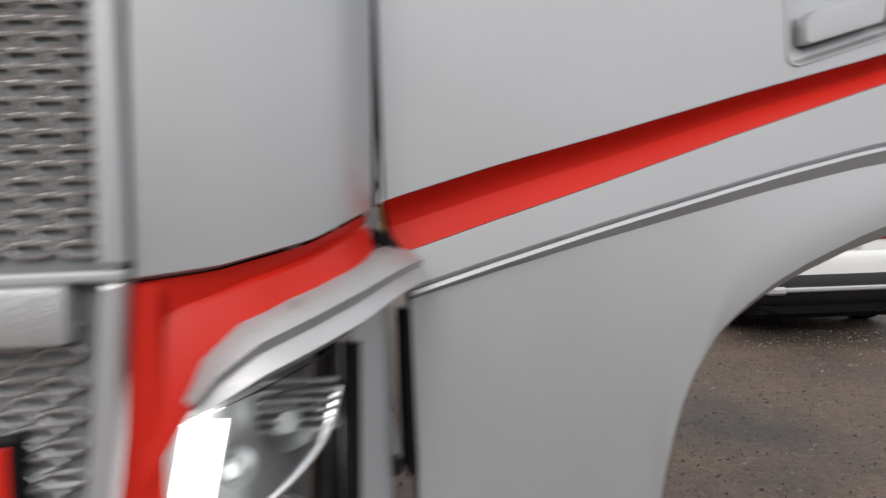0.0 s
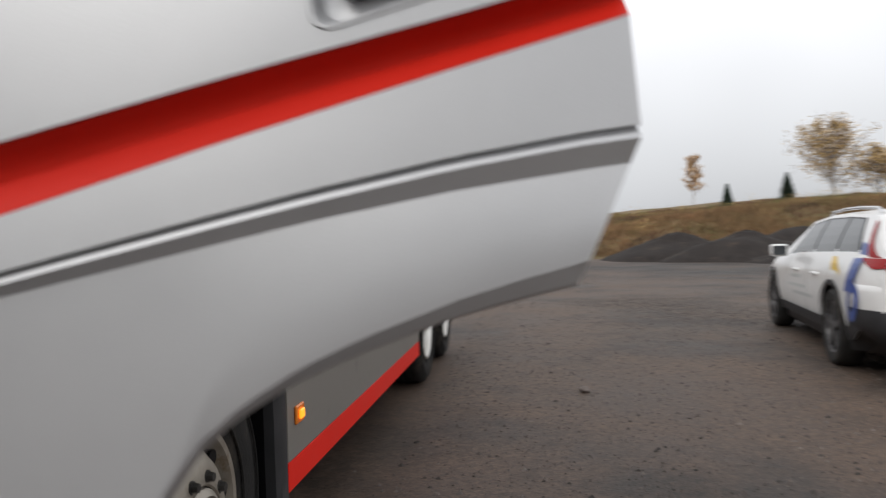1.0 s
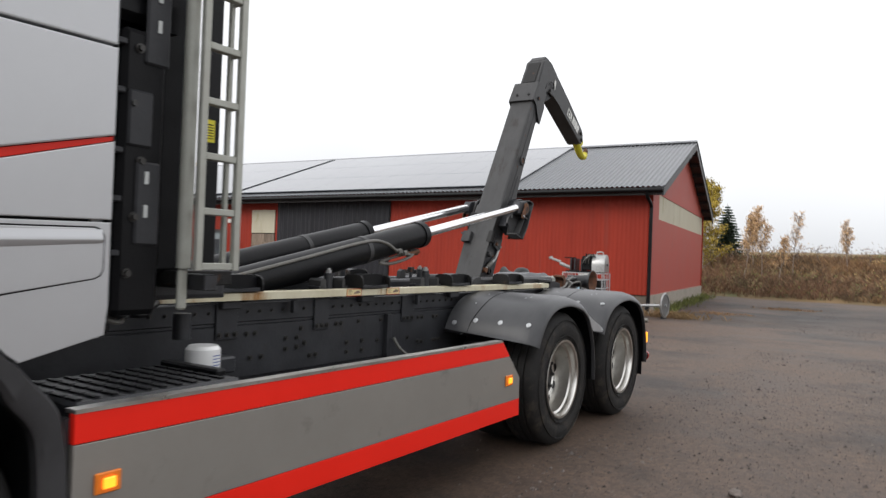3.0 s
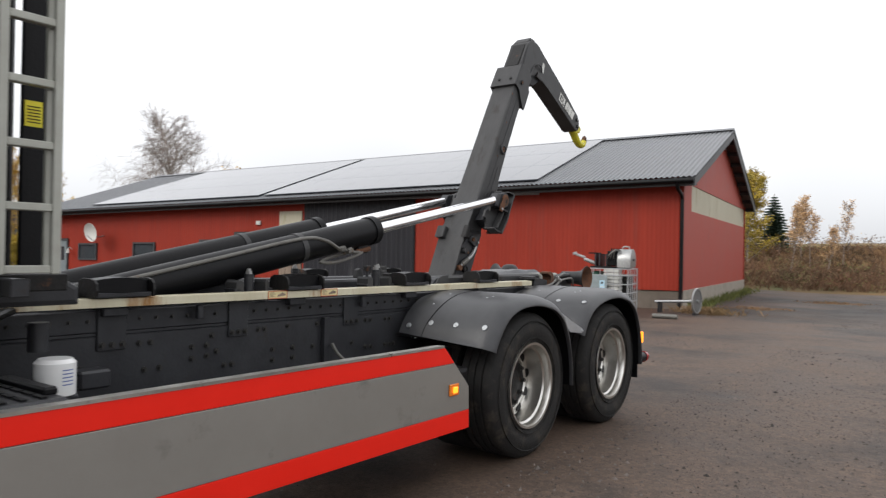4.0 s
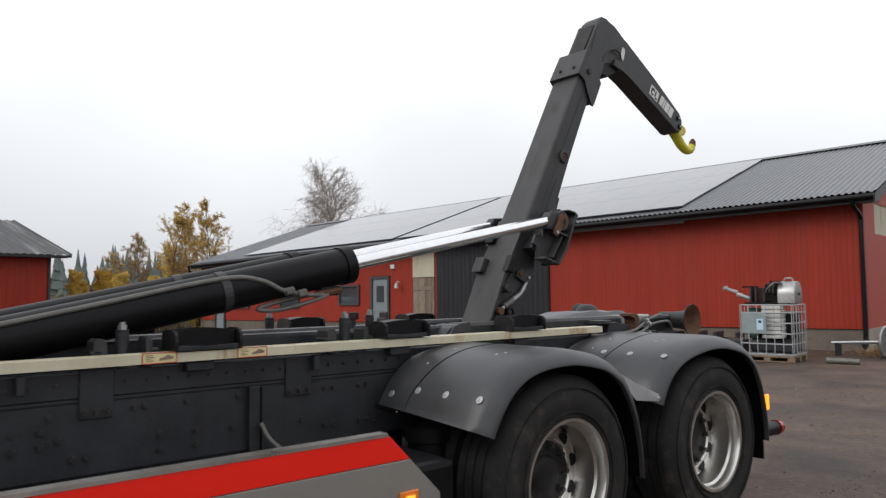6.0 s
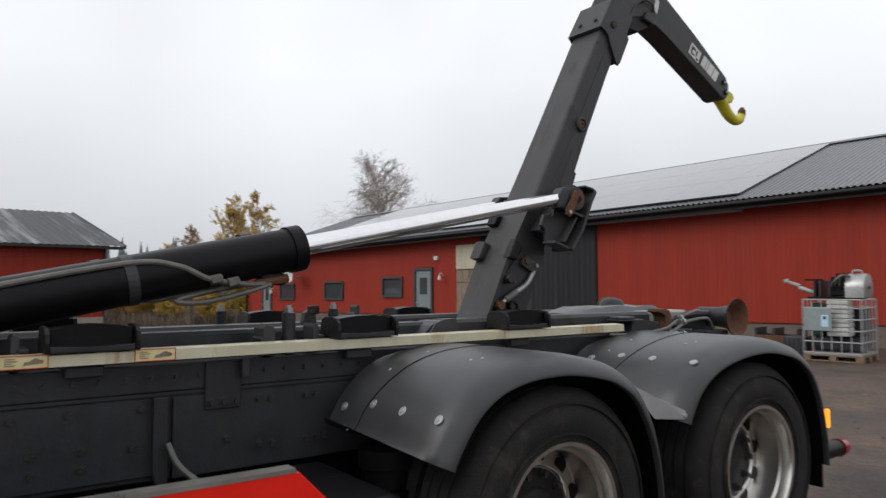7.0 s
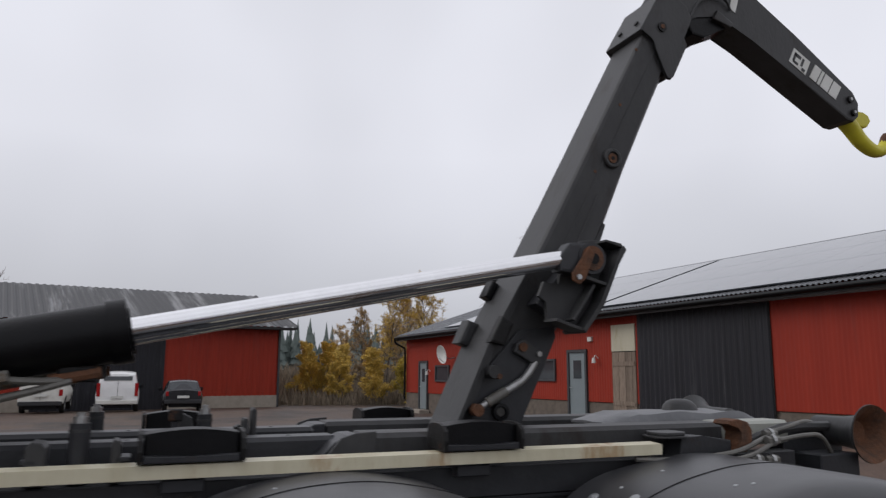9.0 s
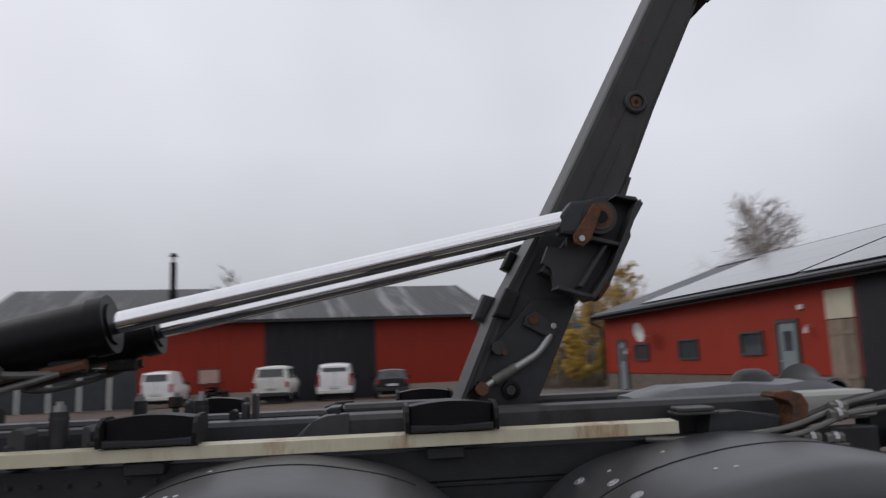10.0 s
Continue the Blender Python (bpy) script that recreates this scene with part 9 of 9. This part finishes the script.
# grasses and brush on the bank, and weeds by the long barn
def blades(rnd, verts, faces, x, y, z, h, n, w, lean_by=0.35):
    for _ in range(n):
        a, l = rnd.uniform(0, 6.283), rnd.uniform(0.05, lean_by)
        hh = h * rnd.uniform(0.5, 1.1)
        px, py = x + rnd.gauss(0, 0.06), y + rnd.gauss(0, 0.06)
        c, s = math.cos(a), math.sin(a)
        b = len(verts)
        verts += [(px - s * w, py + c * w, z), (px + s * w, py - c * w, z), (px + c * l * hh * 0.4 + s * w * 0.6, py + s * l * hh * 0.4 - c * w * 0.6, z + hh * 0.6), (px + c * l * hh, py + s * l * hh, z + hh)]
        faces += [(b, b + 1, b + 2), (b, b + 2, b + 3)]


def varied(m, lo, hi):
    n, l = m.node_tree.nodes, m.node_tree.links
    b = n["Principled BSDF"]
    g = n.new("ShaderNodeNewGeometry")
    mr = n.new("ShaderNodeMapRange")
    mr.inputs["To Min"].default_value, mr.inputs["To Max"].default_value = lo, hi
    l.new(g.outputs["Random Per Island"], mr.inputs["Value"])
    mm = n.new("ShaderNodeMix")
    mm.data_type, mm.blend_type = "RGBA", "MULTIPLY"
    mm.inputs["Factor"].default_value = 1.0
    l.new(b.inputs["Base Color"].links[0].from_socket, mm.inputs["A"])
    l.new(mr.outputs[0], mm.inputs["B"])
    l.new(mm.outputs["Result"], b.inputs["Base Color"])


for m in (LEAF_HAZED, GRASS, SHRUB, LEAF_Y, LEAF_O, LEAF_G, LEAF_YG, MISTBRUSH):
    varied(m, 0.55, 1.35)
varied(STONE, 0.3, 1.9)


def build_bank_growth():
    rnd = random.Random(7)
    gv, gf, sv, sf, ov, of_, nv, nf = [], [], [], [], [], [], [], []
    for _ in range(30000):
        x = rnd.uniform(-14, 46)
        y = rnd.uniform(32.5, 62) if rnd.random() < 0.75 else rnd.uniform(33, 44)
        z = bank_z(x, y)
        if z < 0.12:
            continue
        d = noise.noise((x * 0.18, y * 0.18, 5))
        if d > -0.1 and rnd.random() < 0.35 + 0.65 * smoothstep(-2, 8, x):
            blades(rnd, gv, gf, x, y, z - 0.05, 0.3 + 0.25 * d, 6, 0.011, 1.1)
        elif rnd.random() < 0.6:
            blades(rnd, sv, sf, x, y, z - 0.05, 0.3 - 0.3 * d, 6, 0.01, 1.1)
        if rnd.random() < 0.05 and d < 0.1:
            leaf_cloud(rnd, nv, nf, [[Vector((x + rnd.gauss(0, 0.3), y, z + rnd.uniform(0, 0.35))) for _ in range(4)]], 26, 0.06, 0.14)
    # taller brush beside the gable, thinning towards the open bank
    for _ in range(2600):
        x, y = rnd.uniform(-16, 6), rnd.uniform(34.5, 50)
        if rnd.random() < smoothstep(-3, 6, x) * 0.8:
            continue
        z = max(0, bank_z(x, y)) - 0.05
        blades(rnd, sv, sf, x, y, z, rnd.uniform(0.25, 0.6), 6, 0.009, 0.7)
        if rnd.random() < 0.5:
            p = [Vector((x + rnd.gauss(0, 0.2), y, z + rnd.uniform(0.2, 0.9))) for _ in range(3)]
            leaf_cloud(rnd, sv, sf, [p], 6, 0.08, 0.15)
    for _ in range(120):
        x, y = rnd.uniform(-10, 46), rnd.uniform(36, 60)
        z = bank_z(x, y)
        if z < 0.3 or noise.noise((x * 0.1, y * 0.1, 9)) < -0.05:
            continue
        hh = rnd.uniform(0.3, 0.8)
        p = [Vector((x + rnd.gauss(0, 0.35), y + rnd.gauss(0, 0.35), z + rnd.uniform(0.1, hh))) for _ in range(9)]
        leaf_cloud(rnd, ov, of_, [p], 70, 0.06, 0.2)
    tagged(from_lists("dry_grass", gv, gf, GRASS), "tall dry straw-coloured grass on the bank", "grass", kind="stuff")
    tagged(from_lists("green_brush", nv, nf, LEAF_G), "low olive green bushes on the bank", "bushes", kind="stuff")
    tagged(from_lists("brown_brush", sv, sf, SHRUB), "brown leafless brush on the bank", "brush", kind="stuff")
    tagged(from_lists("ochre_bushes", ov, of_, LEAF_O), "low ochre autumn bushes on the bank", "bushes", kind="stuff")


build_bank_growth()


def build_gap_brush():
    """Undergrowth among the trees between the barns."""
    rnd = random.Random(17)
    v, f = [], []
    for _ in range(5200):
        az, d = rnd.uniform(64, 83), rnd.uniform(46, 66)
        x, y = at(2.64, 4.46, az, d)
        if y > 14.6 + 0.123 * (-2.75 - x) and x > -31.5:
            continue
        blades(rnd, v, f, x, y, ground_z(x, y) - 0.04, rnd.uniform(0.6, 1.2) + 1.6 * smoothstep(48, 62, d), 4, 0.014, 0.35)
    tagged(from_lists("undergrowth", v, f, MISTBRUSH), "grey-brown undergrowth among the trees between the barns", "undergrowth", kind="stuff")


build_gap_brush()


def build_weeds():
    rnd = random.Random(11)
    v, f, yv, yf = [], [], [], []
    # along the gable's foot and the long wall's foot, in barn directions
    c, s = math.cos(radians(7)), math.sin(radians(7))
    for _ in range(700):
        t = rnd.uniform(0.3, 13)
        x, y = -2.75 + 0.25 * c - t * s + rnd.gauss(0.15, 0.16), 19.75 + t * c
        blades(rnd, v, f, x, y, 0, rnd.uniform(0.05, 0.28), 3, 0.008, 0.7)
    for _ in range(420):
        x, y = rnd.gauss(-1.75, 0.32), rnd.gauss(19.0, 0.22)
        blades(rnd, yv, yf, x, y, 0, rnd.uniform(0.05, 0.2), 4, 0.006, 1.5)
    for cx, cy, n in ((-1.05, 21.7, 150), (0.1, 26.5, 190)):
        for _ in range(n):
            blades(rnd, yv, yf, rnd.gauss(cx, 0.4), rnd.gauss(cy, 0.3), 0, rnd.uniform(0.02, 0.08), 4, 0.008, 1.6)
    tagged(from_lists("weeds", v, f, LEAF_G), "low green weeds along the foundation", "weeds", kind="stuff")
    tagged(from_lists("yellow_grass", yv, yf, GRASS), "flattened yellow grass at the barn corner", "grass", kind="stuff")


build_weeds()


def build_pebbles():
    rnd = random.Random(13)
    v, f = [], []
    for k in range(105000):
        x = rnd.uniform(1.3, 8) if rnd.random() < 0.8 else rnd.uniform(-8, 14)
        y = rnd.uniform(-0.5, 13) if rnd.random() < 0.8 else rnd.uniform(-3, 26)
        s = min(0.035, 0.0045 + rnd.expovariate(1 / 0.004))
        a = rnd.uniform(0, 6.28)
        b = len(v)
        for k in range(5):
            q = a + 1.2566 * k
            v.append((x + s * math.cos(q) * rnd.uniform(0.7, 1.3), y + s * math.sin(q) * rnd.uniform(0.7, 1.3), -0.006))
        v.append((x + s * 0.2, y, s * rnd.uniform(0.3, 0.7)))
        f += [(b + k, b + (k + 1) % 5, b + 5) for k in range(5)]
    tagged(from_lists("loose_gravel", v, f, STONE), "loose brown and grey gravel on the yard", "gravel", kind="stuff")
    bm = bmesh.new()
    bmesh.ops.create_icosphere(bm, subdivisions=2, radius=0.045)
    for p in bm.verts:
        p.co *= 1 + 0.35 * noise.noise(p.co * 30)
        p.co.z *= 0.6
    ob = part("stone", bm, STONE, None)
    ob.matrix_world = pose(2.54, 4.54, 0.02)
    tagged(ob, "dark stone lying on the gravel", "stone")


build_pebbles()
